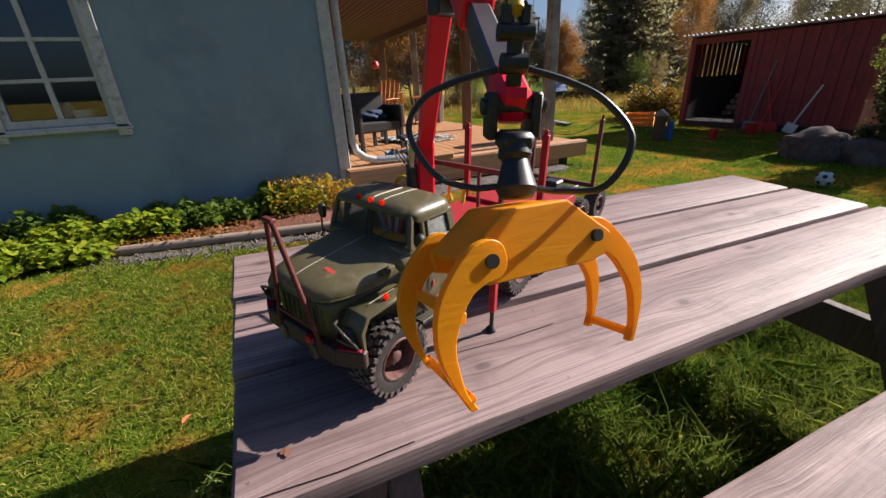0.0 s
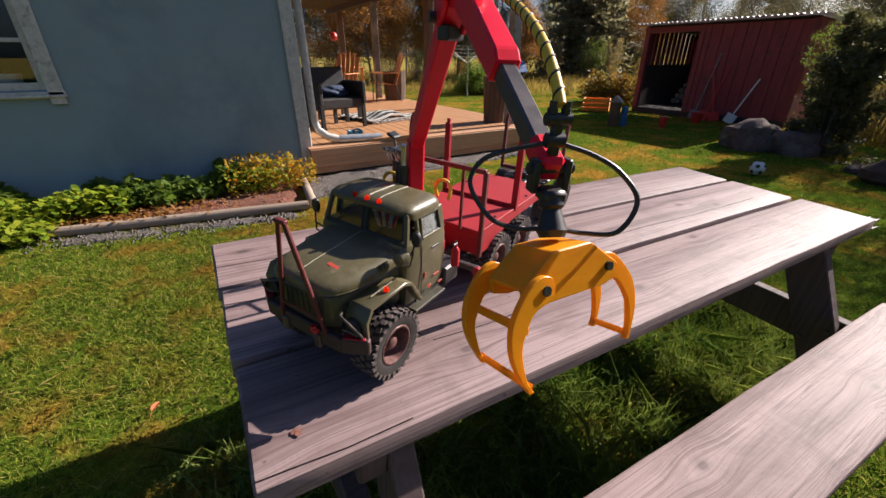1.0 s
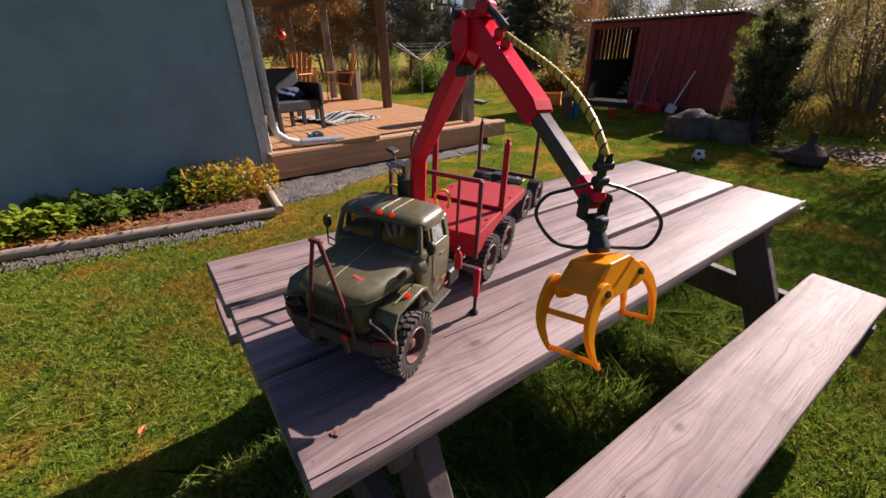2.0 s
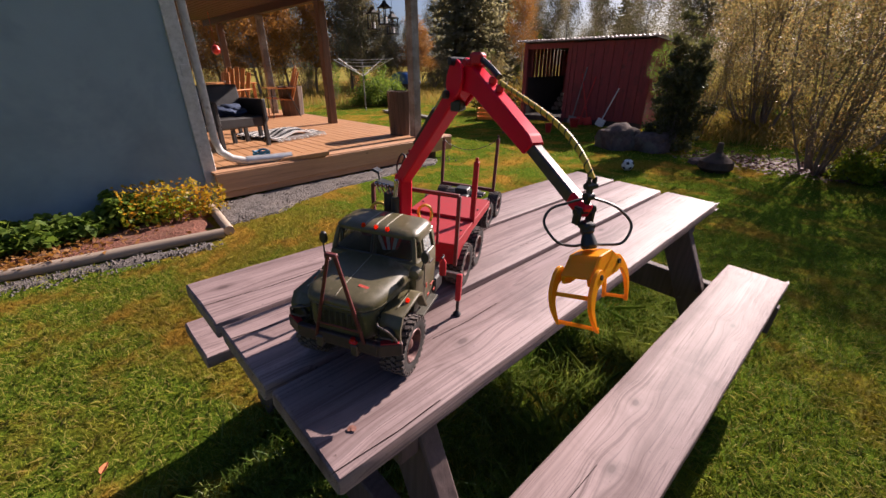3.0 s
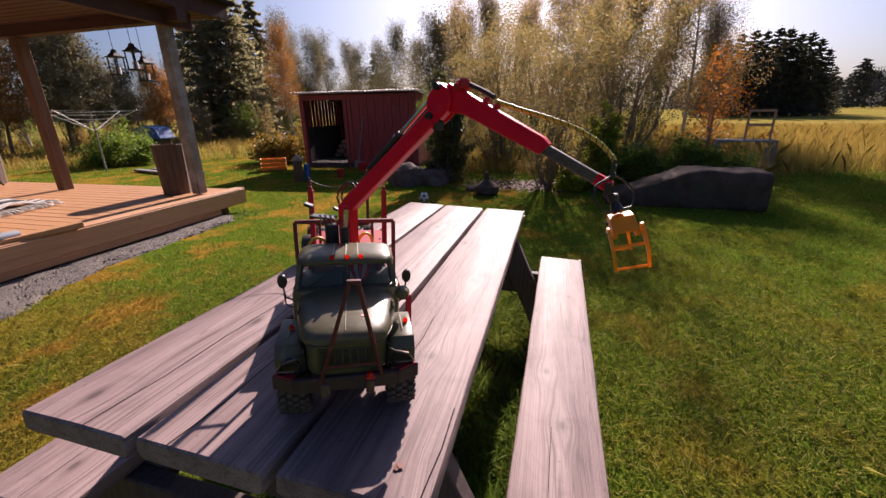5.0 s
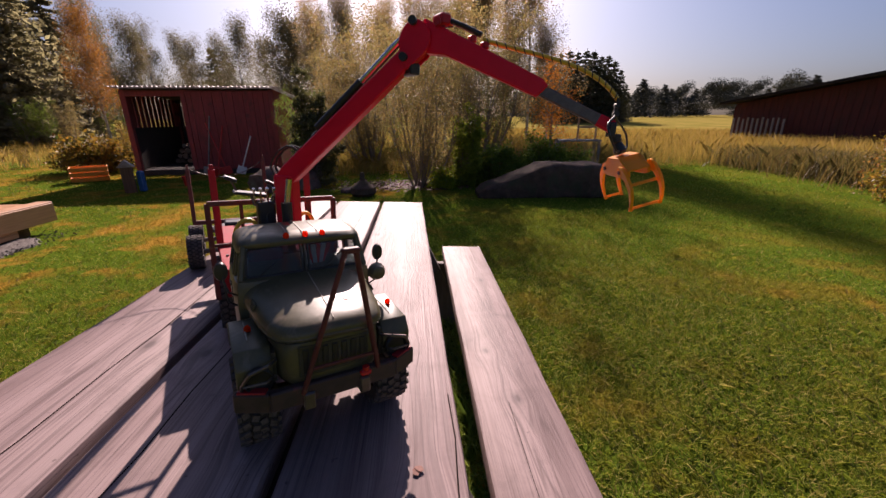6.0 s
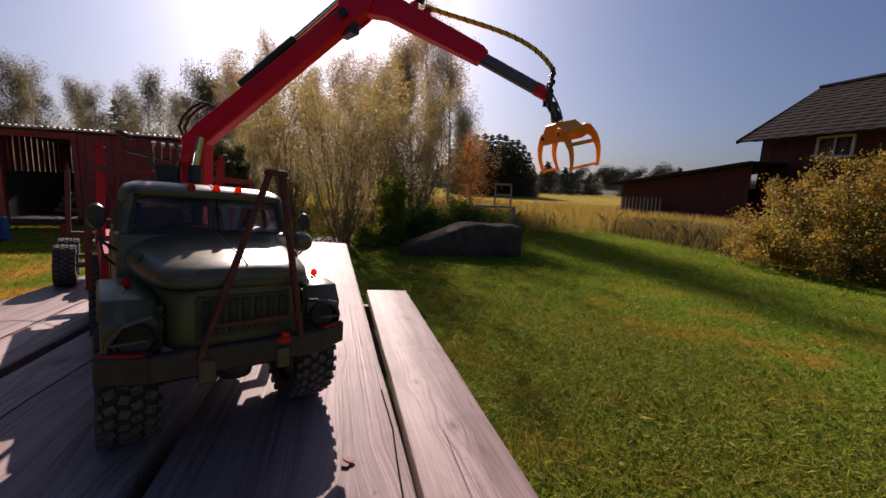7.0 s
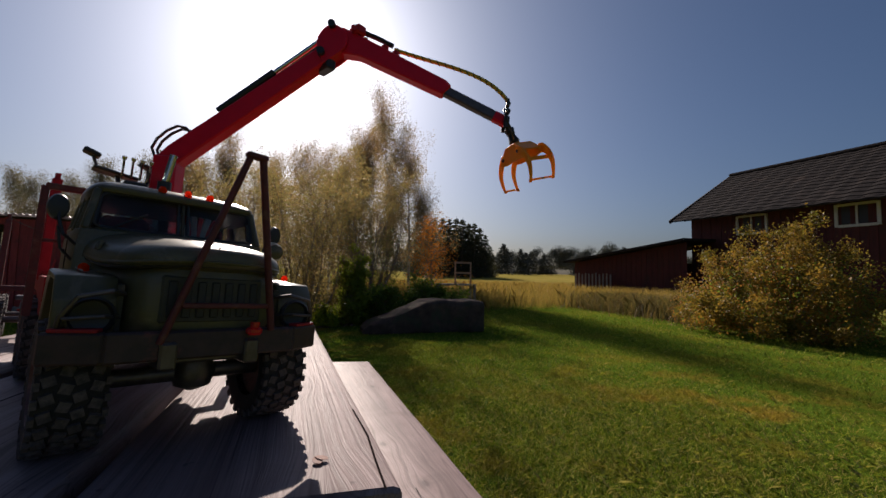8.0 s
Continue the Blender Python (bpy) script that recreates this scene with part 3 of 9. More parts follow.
def loft(bm, rings, close=True):
    """Skins rings of equal count."""
    vs = [[bm.verts.new(p) for p in r] for r in rings]
    n = len(vs[0])
    for a, b in zip(vs, vs[1:]):
        for k in range(n):
            bm.faces.new((a[k], a[(k + 1) % n], b[(k + 1) % n], b[k]))
    if close:
        bm.faces.new(vs[0][::-1])
        bm.faces.new(vs[-1])
    bmesh.ops.recalc_face_normals(bm, faces=bm.faces[:])
    return bm


def squircle(cx, cz, w, h, y, power=4.0, n=28):
    """A rounded-box ring in the plane y: half sizes w, h."""
    out = []
    for k in range(n):
        t = 2 * math.pi * (k + 0.5) / n
        c, s = math.cos(t), math.sin(t)
        out.append((cx + w * math.copysign(abs(c) ** (2 / power), c), y, cz + h * math.copysign(abs(s) ** (2 / power), s)))
    return out


def quads_object(name, verts, material, parent=None, sides=4, uneven=None):
    """One mesh of many loose flat pieces, each of the same number of corners."""
    verts = np.asarray(verts, dtype=np.float32).reshape(-1, 3)
    n = len(verts) // sides
    me = bpy.data.meshes.new(name)
    me.vertices.add(len(verts))
    me.vertices.foreach_set("co", verts.ravel())
    me.loops.add(len(verts))
    me.loops.foreach_set("vertex_index", np.arange(len(verts), dtype=np.int32))
    me.polygons.add(n)
    me.polygons.foreach_set("loop_start", np.arange(n, dtype=np.int32) * sides)
    me.polygons.foreach_set("loop_total", np.full(n, sides, dtype=np.int32))
    me.update(calc_edges=True)
    me.materials.append(M[material])
    ob = new(name, me)
    ob.parent = parent
    return ob


def leaf_quads(rng, centres, size, flat=0.0, long=1.6):
    """A folded diamond for every centre, turned at random; flat 1 lays them level."""
    n = len(centres)
    a = rng.normal(size=(n, 3))
    a[:, 2] *= 1 - flat
    a /= np.linalg.norm(a, axis=1, keepdims=True) + 1e-9
    b = rng.normal(size=(n, 3))
    b[:, 2] *= 1 - flat
    b -= a * (a * b).sum(1, keepdims=True)
    b /= np.linalg.norm(b, axis=1, keepdims=True) + 1e-9
    s = (size * rng.uniform(0.6, 1.4, n))[:, None]
    return np.stack([centres - a * s * long / 2, centres + b * s / 2, centres + a * s * long / 2, centres - b * s / 2], 1)


def broad_leaves(rng, centres, size):
    """Six-sided drooping leaves, tilted a little to every side."""
    n = len(centres)
    t = rng.uniform(0, 2 * math.pi, n)
    tilt = rng.normal(scale=0.45, size=(n, 2))
    s = size * rng.uniform(0.6, 1.35, n)
    out = np.zeros((n, 6, 3))
    for j, (u, w, z) in enumerate(((0.0, 0.0, 0.0), (0.25, 0.42, 0.05), (0.7, 0.40, 0.0), (1.1, 0.0, -0.22), (0.7, -0.40, 0.0), (0.25, -0.42, 0.05))):
        x = (u - 0.5) * s
        y = w * s
        out[:, j, 0] = centres[:, 0] + np.cos(t) * x - np.sin(t) * y
        out[:, j, 1] = centres[:, 1] + np.sin(t) * x + np.cos(t) * y
        out[:, j, 2] = centres[:, 2] + z * s + tilt[:, 0] * x + tilt[:, 1] * y
    return out


def blades_mesh(name, rng, xy, height, width, material, lean=0.5, z=None):
    """Upright tapered blades, each a bent triangle pair."""
    n = len(xy)
    h = height * rng.uniform(0.35, 1.3, n)
    t = rng.uniform(0, 2 * math.pi, n)
    w = width * rng.uniform(0.6, 1.3, n)
    d = rng.normal(scale=lean, size=(n, 2)) * h[:, None]
    base = np.c_[xy, np.zeros(n) if z is None else z]
    sx = np.c_[np.cos(t) * w / 2, np.sin(t) * w / 2, np.zeros(n)]
    mid = base + np.c_[d * 0.35, h * 0.6]
    top = base + np.c_[d, h * 0.95]
    v = np.stack([base - sx, base + sx, mid + sx * 0.8, top, mid - sx * 0.8], 1)
    return quads_object(name, v, material, None, 5)


# ---- ground ----
def build_ground():
    """One sheet to the horizon: level lawn, rising a little into the far fields."""
    bm = bmesh.new()
    rad = [0, 1, 2, 3, 4.5, 6, 8, 11, 15, 20, 28, 40, 60, 90, 140, 220, 400, 800, 1600, 3000]
    seg = 64
    rings = []
    for r in rad[1:]:
        ring = []
        for k in range(seg):
            t = 2 * math.pi * k / seg
            x, y = r * math.cos(t), r * math.sin(t)
            z = 0.0
            if r > 22:
                z += min(2.2, (r - 22) * 0.014) * max(0.0, math.sin(t)) * (0.75 + 0.5 * noise.noise((x * 0.012, y * 0.012, 0)))
            z += 0.012 * noise.noise((x * 0.5, y * 0.5, 3)) if 3 < r < 20 else 0
            ring.append(bm.verts.new((x, y, z)))
        rings.append(ring)
    c = bm.verts.new((0, 0, 0))
    for k in range(seg):
        bm.faces.new((c, rings[0][k], rings[0][(k + 1) % seg]))
    for a, b in zip(rings, rings[1:]):
        for k in range(seg):
            bm.faces.new((a[k], b[k], b[(k + 1) % seg], a[(k + 1) % seg]))
    tagged(part("ground", bm, "lawn", None, "mown lawn with dry straw-coloured patches, turning to meadow", True), "", "ground", "", "structure")


def sheet(name, outline, z, material, label, rng, lump=0.012, cell=0.08):
    """An uneven patch laid on the ground, with a ragged edge."""
    bm = bmesh.new()
    xs, ys = [p[0] for p in outline], [p[1] for p in outline]

    def inside(x, y):
        hit = False
        for (x0, y0), (x1, y1) in zip(outline, outline[1:] + outline[:1]):
            if (y0 > y) != (y1 > y) and x < (x1 - x0) * (y - y0) / (y1 - y0) + x0:
                hit = not hit
        return hit
    nx, ny = int((max(xs) - min(xs)) / cell) + 1, int((max(ys) - min(ys)) / cell) + 1
    grid = {}
    for i in range(nx + 1):
        for j in range(ny + 1):
            x, y = min(xs) + i * cell, min(ys) + j * cell
            jx = x + 0.5 * cell * noise.noise((x * 9, y * 9, 1))
            jy = y + 0.5 * cell * noise.noise((x * 9, y * 9, 7))
            grid[i, j] = (jx, jy, z + lump * (noise.noise((x * 6, y * 6, 2)) + 0.6 * noise.noise((x * 19, y * 19, 2))) + lump)
    made = {}

    def vert(k):
        if k not in made:
            made[k] = bm.verts.new(grid[k])
        return made[k]
    for i in range(nx):
        for j in range(ny):
            x, y = min(xs) + (i + 0.5) * cell, min(ys) + (j + 0.5) * cell
            if inside(x + 0.12 * noise.noise((x * 2, y * 2, 5)), y + 0.12 * noise.noise((x * 2, y * 2, 9))):
                bm.faces.new([vert(k) for k in ((i, j), (i + 1, j), (i + 1, j + 1), (i, j + 1))])
    for v in bm.verts:
        if v.is_boundary:
            v.co.z = -0.02
    return tagged(part(name, bm, material, None, label, True), "", name.replace("_", " "), "", "structure")


def build_grass():
    rng = np.random.default_rng(3)

    def keep(xy):
        x, y = xy[:, 0], xy[:, 1]
        edge = np.where(y < 0.7, -2.72 + 0.19 * (y + 1.2), -2.66 - 0.32 * np.clip((y - 0.9) / 1.2, 0, 1))
        strip = (y > -1.7) & (y < 0.75) & (x < edge + 0.24) & (rng.uniform(0, 1, len(x)) < 0.35)
        bare = ((x < edge) & (y < 4.3)) | strip | ((x < -2.25) & (y < 0.66) & (y > -0.1)) | ((x + 5.5 < 3.3) & (x > -5.6) & (y > 9.3) & (y < 12))
        return xy[~bare]

    def scatter(n, cx, cy, r0, r1, fade_in, fade_out):
        """Blades over a ring of lawn, thinning out at both its edges."""
        r = np.sqrt(rng.uniform(r0 * r0, r1 * r1, n))
        t = rng.uniform(0, 2 * math.pi, n)
        p = np.clip((r - r0) / fade_in, 0, 1) * np.clip((r1 - r) / fade_out, 0, 1)
        on = rng.uniform(0, 1, n) < p
        r, t = r[on], t[on]
        return keep(np.c_[cx + r * np.cos(t), cy + r * np.sin(t)])
    near = scatter(230000, 0.4, 0.8, 0, 4.2, 0.01, 2.6)
    ob = blades_mesh("grass", rng, near, 0.023, 0.0032, "blades", 0.95)
    tagged(ob, "short mown green lawn grass with dry blades", "grass", "", "stuff")
    mid = scatter(190000, 0.4, 2.0, 1.2, 9.0, 2.6, 4.0)
    tagged(blades_mesh("grass", rng, mid, 0.027, 0.0065, "blades", 0.95), "mown green lawn grass farther out", "grass", "", "stuff")
    far = scatter(110000, 0.4, 3.0, 4.5, 18.0, 3.5, 5.0)
    tagged(blades_mesh("grass", rng, far, 0.034, 0.016, "blades", 0.9), "lawn grass towards the meadow", "grass", "", "stuff")
    # the thicker turf to both sides of the table
    for n, cx, cy, sx, sy in ((130000, 2.0, 1.0, 1.0, 1.3), (80000, -1.3, 0.2, 0.9, 1.2)):
        turf = keep(np.c_[rng.normal(cx, sx, n), rng.normal(cy, sy, n)])
        tagged(blades_mesh("grass", rng, turf, 0.024, 0.0030, "blades", 0.9), "thick short lawn turf beside the table", "grass", "", "stuff")
    # longer unmown tufts under the table
    c = np.c_[rng.uniform(-0.30, 0.98, 260), rng.uniform(-0.25, 2.3, 260)]
    tuft = np.repeat(c, 90, 0) + rng.normal(scale=0.06, size=(len(c) * 90, 2))
    tagged(blades_mesh("long_grass", rng, tuft, 0.085, 0.0042, "lush", 0.75), "longer lush unmown grass tufts beneath the table", "grass", "", "stuff")
    c = np.c_[rng.normal(0.72, 0.10, 9), rng.normal(0.62, 0.35, 9)]
    tuft = np.repeat(c, 170, 0) + rng.normal(scale=0.055, size=(len(c) * 170, 2))
    tagged(blades_mesh("long_grass", rng, tuft, 0.14, 0.0046, "lush", 0.6), "tall bright grass tufts between table and bench", "grass", "", "stuff")


build_ground()


# ---- picnic table ----
def plank(name, x0, x1, y0, y1, z1, thick, parent, material="table", rough_end=0.004, seed=0, splinters=0, skew=(0.0, 0.0)):
    """A thick sawn board, worn round at the edges, a little wavy along its sides."""
    rnd = random.Random(seed)
    bm = bmesh.new()
    n = 26
    rings = []
    for i in range(n + 1):
        y = y0 + (y1 - y0) * i / n
        a = x0 + 0.0018 * noise.noise((seed, y * 4, 0)) + 0.001 * noise.noise((seed, y * 17, 1))
        b = x1 + 0.0018 * noise.noise((seed, y * 4, 5)) + 0.001 * noise.noise((seed, y * 17, 6))
        a += skew[0] * (y - y1)
        b += skew[1] * (y - y1)
        t = z1 + 0.0008 * noise.noise((seed, y * 3, 9))
        e = 0.0085
        rings.append([(a, y, z1 - thick + e), (a + e, y, z1 - thick), (b - e, y, z1 - thick), (b, y, z1 - thick + e),
                      (b, y, t - e), (b - 0.3 * e, y, t - 0.3 * e), (b - e, y, t), ((a + b) / 2, y, t + 0.0006), (a + e, y, t), (a + 0.3 * e, y, t - 0.3 * e), (a, y, t - e)])
    for end, s in ((0, 1), (-1, -1)):
        rings[end] = [(x, y + s * rough_end * rnd.uniform(-1, 1) * 0.4, z) for x, y, z in rings[end]]
    first = [(((x - (x0 + x1) / 2) * 0.985 + (x0 + x1) / 2), y - 0.004, (z - z1 + thick / 2) * 0.85 + z1 - thick / 2) for x, y, z in rings[0]]
    last = [(((x - (x0 + x1) / 2) * 0.985 + (x0 + x1) / 2), y + 0.004, (z - z1 + thick / 2) * 0.85 + z1 - thick / 2) for x, y, z in rings[-1]]
    loft(bm, [first] + rings + [last])
    board = part(name, bm, material, parent, "", True)
    if splinters:
        # torn fibres standing out of the broken end
        bm = bmesh.new()
        for k in range(splinters):
            x = x1 - 0.004 - 0.085 * rnd.random() ** 1.6
            z = z1 - 0.004 - (thick - 0.01) * rnd.random()
            ln = rnd.uniform(0.012, 0.045) * (1.2 - (x1 - x) / 0.1)
            w, h = rnd.uniform(0.002, 0.007), rnd.uniform(0.0015, 0.004)
            if k < 5:
                x, w, ln = x1 - 0.008 - 0.011 * k, rnd.uniform(0.006, 0.010), (0.055, 0.034, 0.044, 0.022, 0.016)[k]
                z, h = z1 - rnd.uniform(0.006, 0.014), rnd.uniform(0.004, 0.006)
            root = [bm.verts.new((x + a * w, y1 - 0.004, z + c * h)) for a, c in ((-1, -1), (1, -1), (1, 1), (-1, 1))]
            tip_ = bm.verts.new((x + rnd.uniform(-0.006, 0.010), y1 + ln, z + rnd.uniform(-0.006, 0.006)))
            for a in range(4):
                bm.faces.new((root[a], root[(a + 1) % 4], tip_))
            bm.faces.new(root[::-1])
        tagged(part("splinter", bm, material, board, "torn splinters on the broken board end"), "", "", "", "stuff")
    return board


def crack(parent, pts, z, w):
    """A long drying split: a thin dark wedge set into the board's face."""
    bm = bmesh.new()
    for (xa, ya), (xb, yb) in zip(pts, pts[1:]):
        vs = [bm.verts.new(p) for p in ((xa - w, ya, z), (xa + w, ya, z), (xb + w, yb, z), (xb - w, yb, z))]
        bm.faces.new(vs)
    part("crack", bm, "crack", parent, "dark drying split in the board")


def build_table():
    t = thing("picnic_table", TABLE, "heavy weathered grey wooden picnic table with attached benches on the lawn", "picnic table")
    top = 0.75
    for k, (a, b) in enumerate(((0.0, 0.2345), (0.2490, 0.4930), (0.5105, 0.75))):
        plank("tabletop_board", a, b, 0.0 + 0.006 * (k - 1), 2.075 + (0.012 if k == 2 else 0), top, 0.046, t, seed=k + 1, splinters=22 if k == 2 else 0)
    crack(t, [(0.141, -0.006), (0.146, 0.07), (0.151, 0.14), (0.150, 0.30), (0.156, 0.46), (0.150, 0.66), (0.153, 0.80)], top + 0.0009, 0.0013)
    crack(t, [(0.313, 0.0), (0.319, 0.05), (0.324, 0.11), (0.322, 0.24), (0.328, 0.38), (0.325, 0.5)], top + 0.0009, 0.0012)
    crack(t, [(0.734, 0.0), (0.737, 0.06), (0.741, 0.12), (0.739, 0.22)], top + 0.0009, 0.0010)
    crack(t, [(0.10, 0.75), (0.104, 1.0), (0.098, 1.25), (0.101, 1.5)], top + 0.0009, 0.0008)
    crack(t, [(0.60, 0.33), (0.606, 0.45), (0.602, 0.56)], top + 0.0009, 0.0008)
    crack(t, [(0.43, 0.9), (0.425, 1.2), (0.431, 1.5), (0.427, 1.9)], top + 0.0009, 0.0009)
    for k, (a, b) in enumerate(((0.881, 1.124), (-0.265, -0.03))):
        plank("bench_board", a, b, 0.0, 2.07, 0.475, 0.046, t, seed=k + 7, splinters=14 if k == 0 else 0, skew=(0.018, 0.029) if k == 0 else (0.0, 0.0))
    crack(t, [(-0.15, 0.0), (-0.152, 0.2), (-0.148, 0.4)], 0.4759, 0.0008)
    crack(t, [(0.935, 0.0), (0.938, 0.3), (0.946, 0.55)], 0.4759, 0.0008)
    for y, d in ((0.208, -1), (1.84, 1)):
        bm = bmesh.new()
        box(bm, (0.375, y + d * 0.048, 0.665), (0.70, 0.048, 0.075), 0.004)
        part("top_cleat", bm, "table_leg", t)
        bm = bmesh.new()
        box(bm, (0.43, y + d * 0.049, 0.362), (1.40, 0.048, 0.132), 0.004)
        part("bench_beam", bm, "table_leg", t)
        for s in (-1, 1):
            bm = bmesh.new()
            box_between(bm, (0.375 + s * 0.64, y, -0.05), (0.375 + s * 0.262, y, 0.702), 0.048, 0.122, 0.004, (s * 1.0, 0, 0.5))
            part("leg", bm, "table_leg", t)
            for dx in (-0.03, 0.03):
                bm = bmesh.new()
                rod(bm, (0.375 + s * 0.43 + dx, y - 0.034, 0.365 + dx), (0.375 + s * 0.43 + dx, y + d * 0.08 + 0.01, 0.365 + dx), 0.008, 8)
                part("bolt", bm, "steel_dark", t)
    # unseen batten added under the middle gap, hiding the lit grass below
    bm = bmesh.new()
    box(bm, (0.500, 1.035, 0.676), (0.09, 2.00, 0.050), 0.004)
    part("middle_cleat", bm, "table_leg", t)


build_table()


# ---- model truck ----
def wheel(parent, x, y, r=0.0595, w=0.049, side=1, name="wheel"):
    """A chunky off-road tyre with tread blocks, on a dirty rim."""
    base = Matrix.Translation((x, y, r)) @ Matrix.Rotation(radians(90 * side), 4, "Y")
    bm = bmesh.new()
    h = w / 2
    lathe(bm, [(r * 0.58, -h * 0.88), (r * 0.72, -h), (r * 0.9, -h * 0.97), (r * 0.955, -h * 0.75), (r * 0.965, 0), (r * 0.955, h * 0.75),
               (r * 0.9, h * 0.97), (r * 0.72, h), (r * 0.58, h * 0.88)], base, 30, False)
    tyre = part(name, bm, "rubber", parent, "chunky dusty black off-road tyre", True)
    bm = bmesh.new()
    blocks = 26
    for k in range(blocks):
        for row, zz in ((0, -0.62), (1, -0.18), (2, 0.2), (3, 0.64)):
            a = 2 * math.pi * (k + (0.5 if row % 2 else 0.0)) / blocks
            m = base @ Matrix.Rotation(a, 4, "Z") @ Matrix.Translation((r * 0.965, 0, zz * h)) @ Matrix.Rotation(radians(18 if row % 2 else -18), 4, "X")
            bmesh.ops.create_cube(bm, size=1.0, matrix=m @ Matrix.Diagonal((r * 0.085, r * 0.135, h * 0.34, 1)))
    for k in range(blocks):
        for zz in (-0.93, 0.93):
            a = 2 * math.pi * (k + 0.25) / blocks
            m = base @ Matrix.Rotation(a, 4, "Z") @ Matrix.Translation((r * 0.92, 0, zz * h))
            bmesh.ops.create_cube(bm, size=1.0, matrix=m @ Matrix.Diagonal((r * 0.13, r * 0.11, h * 0.17, 1)))
    tagged(part("tread", bm, "tread", tyre, "dusty brown tread blocks"), "", "", "", "stuff")
    bm = bmesh.new()
    lathe(bm, [(r * 0.18, -h * 0.5), (r * 0.56, -h * 0.6), (r * 0.60, h * 0.84), (r * 0.575, h * 0.93), (r * 0.535, h * 0.95), (r * 0.515, h * 0.80), (r * 0.49, h * 0.10), (r * 0.46, -h * 0.10), (r * 0.37, -h * 0.14), (r * 0.35, -h * 0.02), (r * 0.32, h * 0.20), (r * 0.23, h * 0.24), (r * 0.19, h * 0.26), (r * 0.17, h * 0.62), (r * 0.12, h * 0.70), (r * 0.03, h * 0.72)], base, 24)
    for k in range(8):
        a = 2 * math.pi * k / 8
        rod(bm, base @ Vector((r * 0.265 * math.cos(a), r * 0.265 * math.sin(a), h * 0.20)), base @ Vector((r * 0.265 * math.cos(a), r * 0.265 * math.sin(a), h * 0.36)), r * 0.032, 6)
        rod(bm, base @ Vector((r * 0.40 * math.cos(a + 0.3), r * 0.40 * math.sin(a + 0.3), -h * 0.16)), base @ Vector((r * 0.40 * math.cos(a + 0.3), r * 0.40 * math.sin(a + 0.3), h * 0.02)), r * 0.028, 6)
    part("rim", bm, "rim", tyre, "rusty brown wheel rim with bolts", True)
    return tyre


TRUCK = TABLE @ Matrix.Translation((0.5534, 0.1647, 0.7512)) @ Matrix.Rotation(radians(26.7), 4, "Z")
TRUCK_IN_TABLE = Matrix.Translation((0.5534, 0.1647, 0.7512)) @ Matrix.Rotation(radians(26.7), 4, "Z")


def in_truck(p):
    """A place on the table, in the truck's own metres."""
    return TRUCK_IN_TABLE.inverted() @ Vector(p)


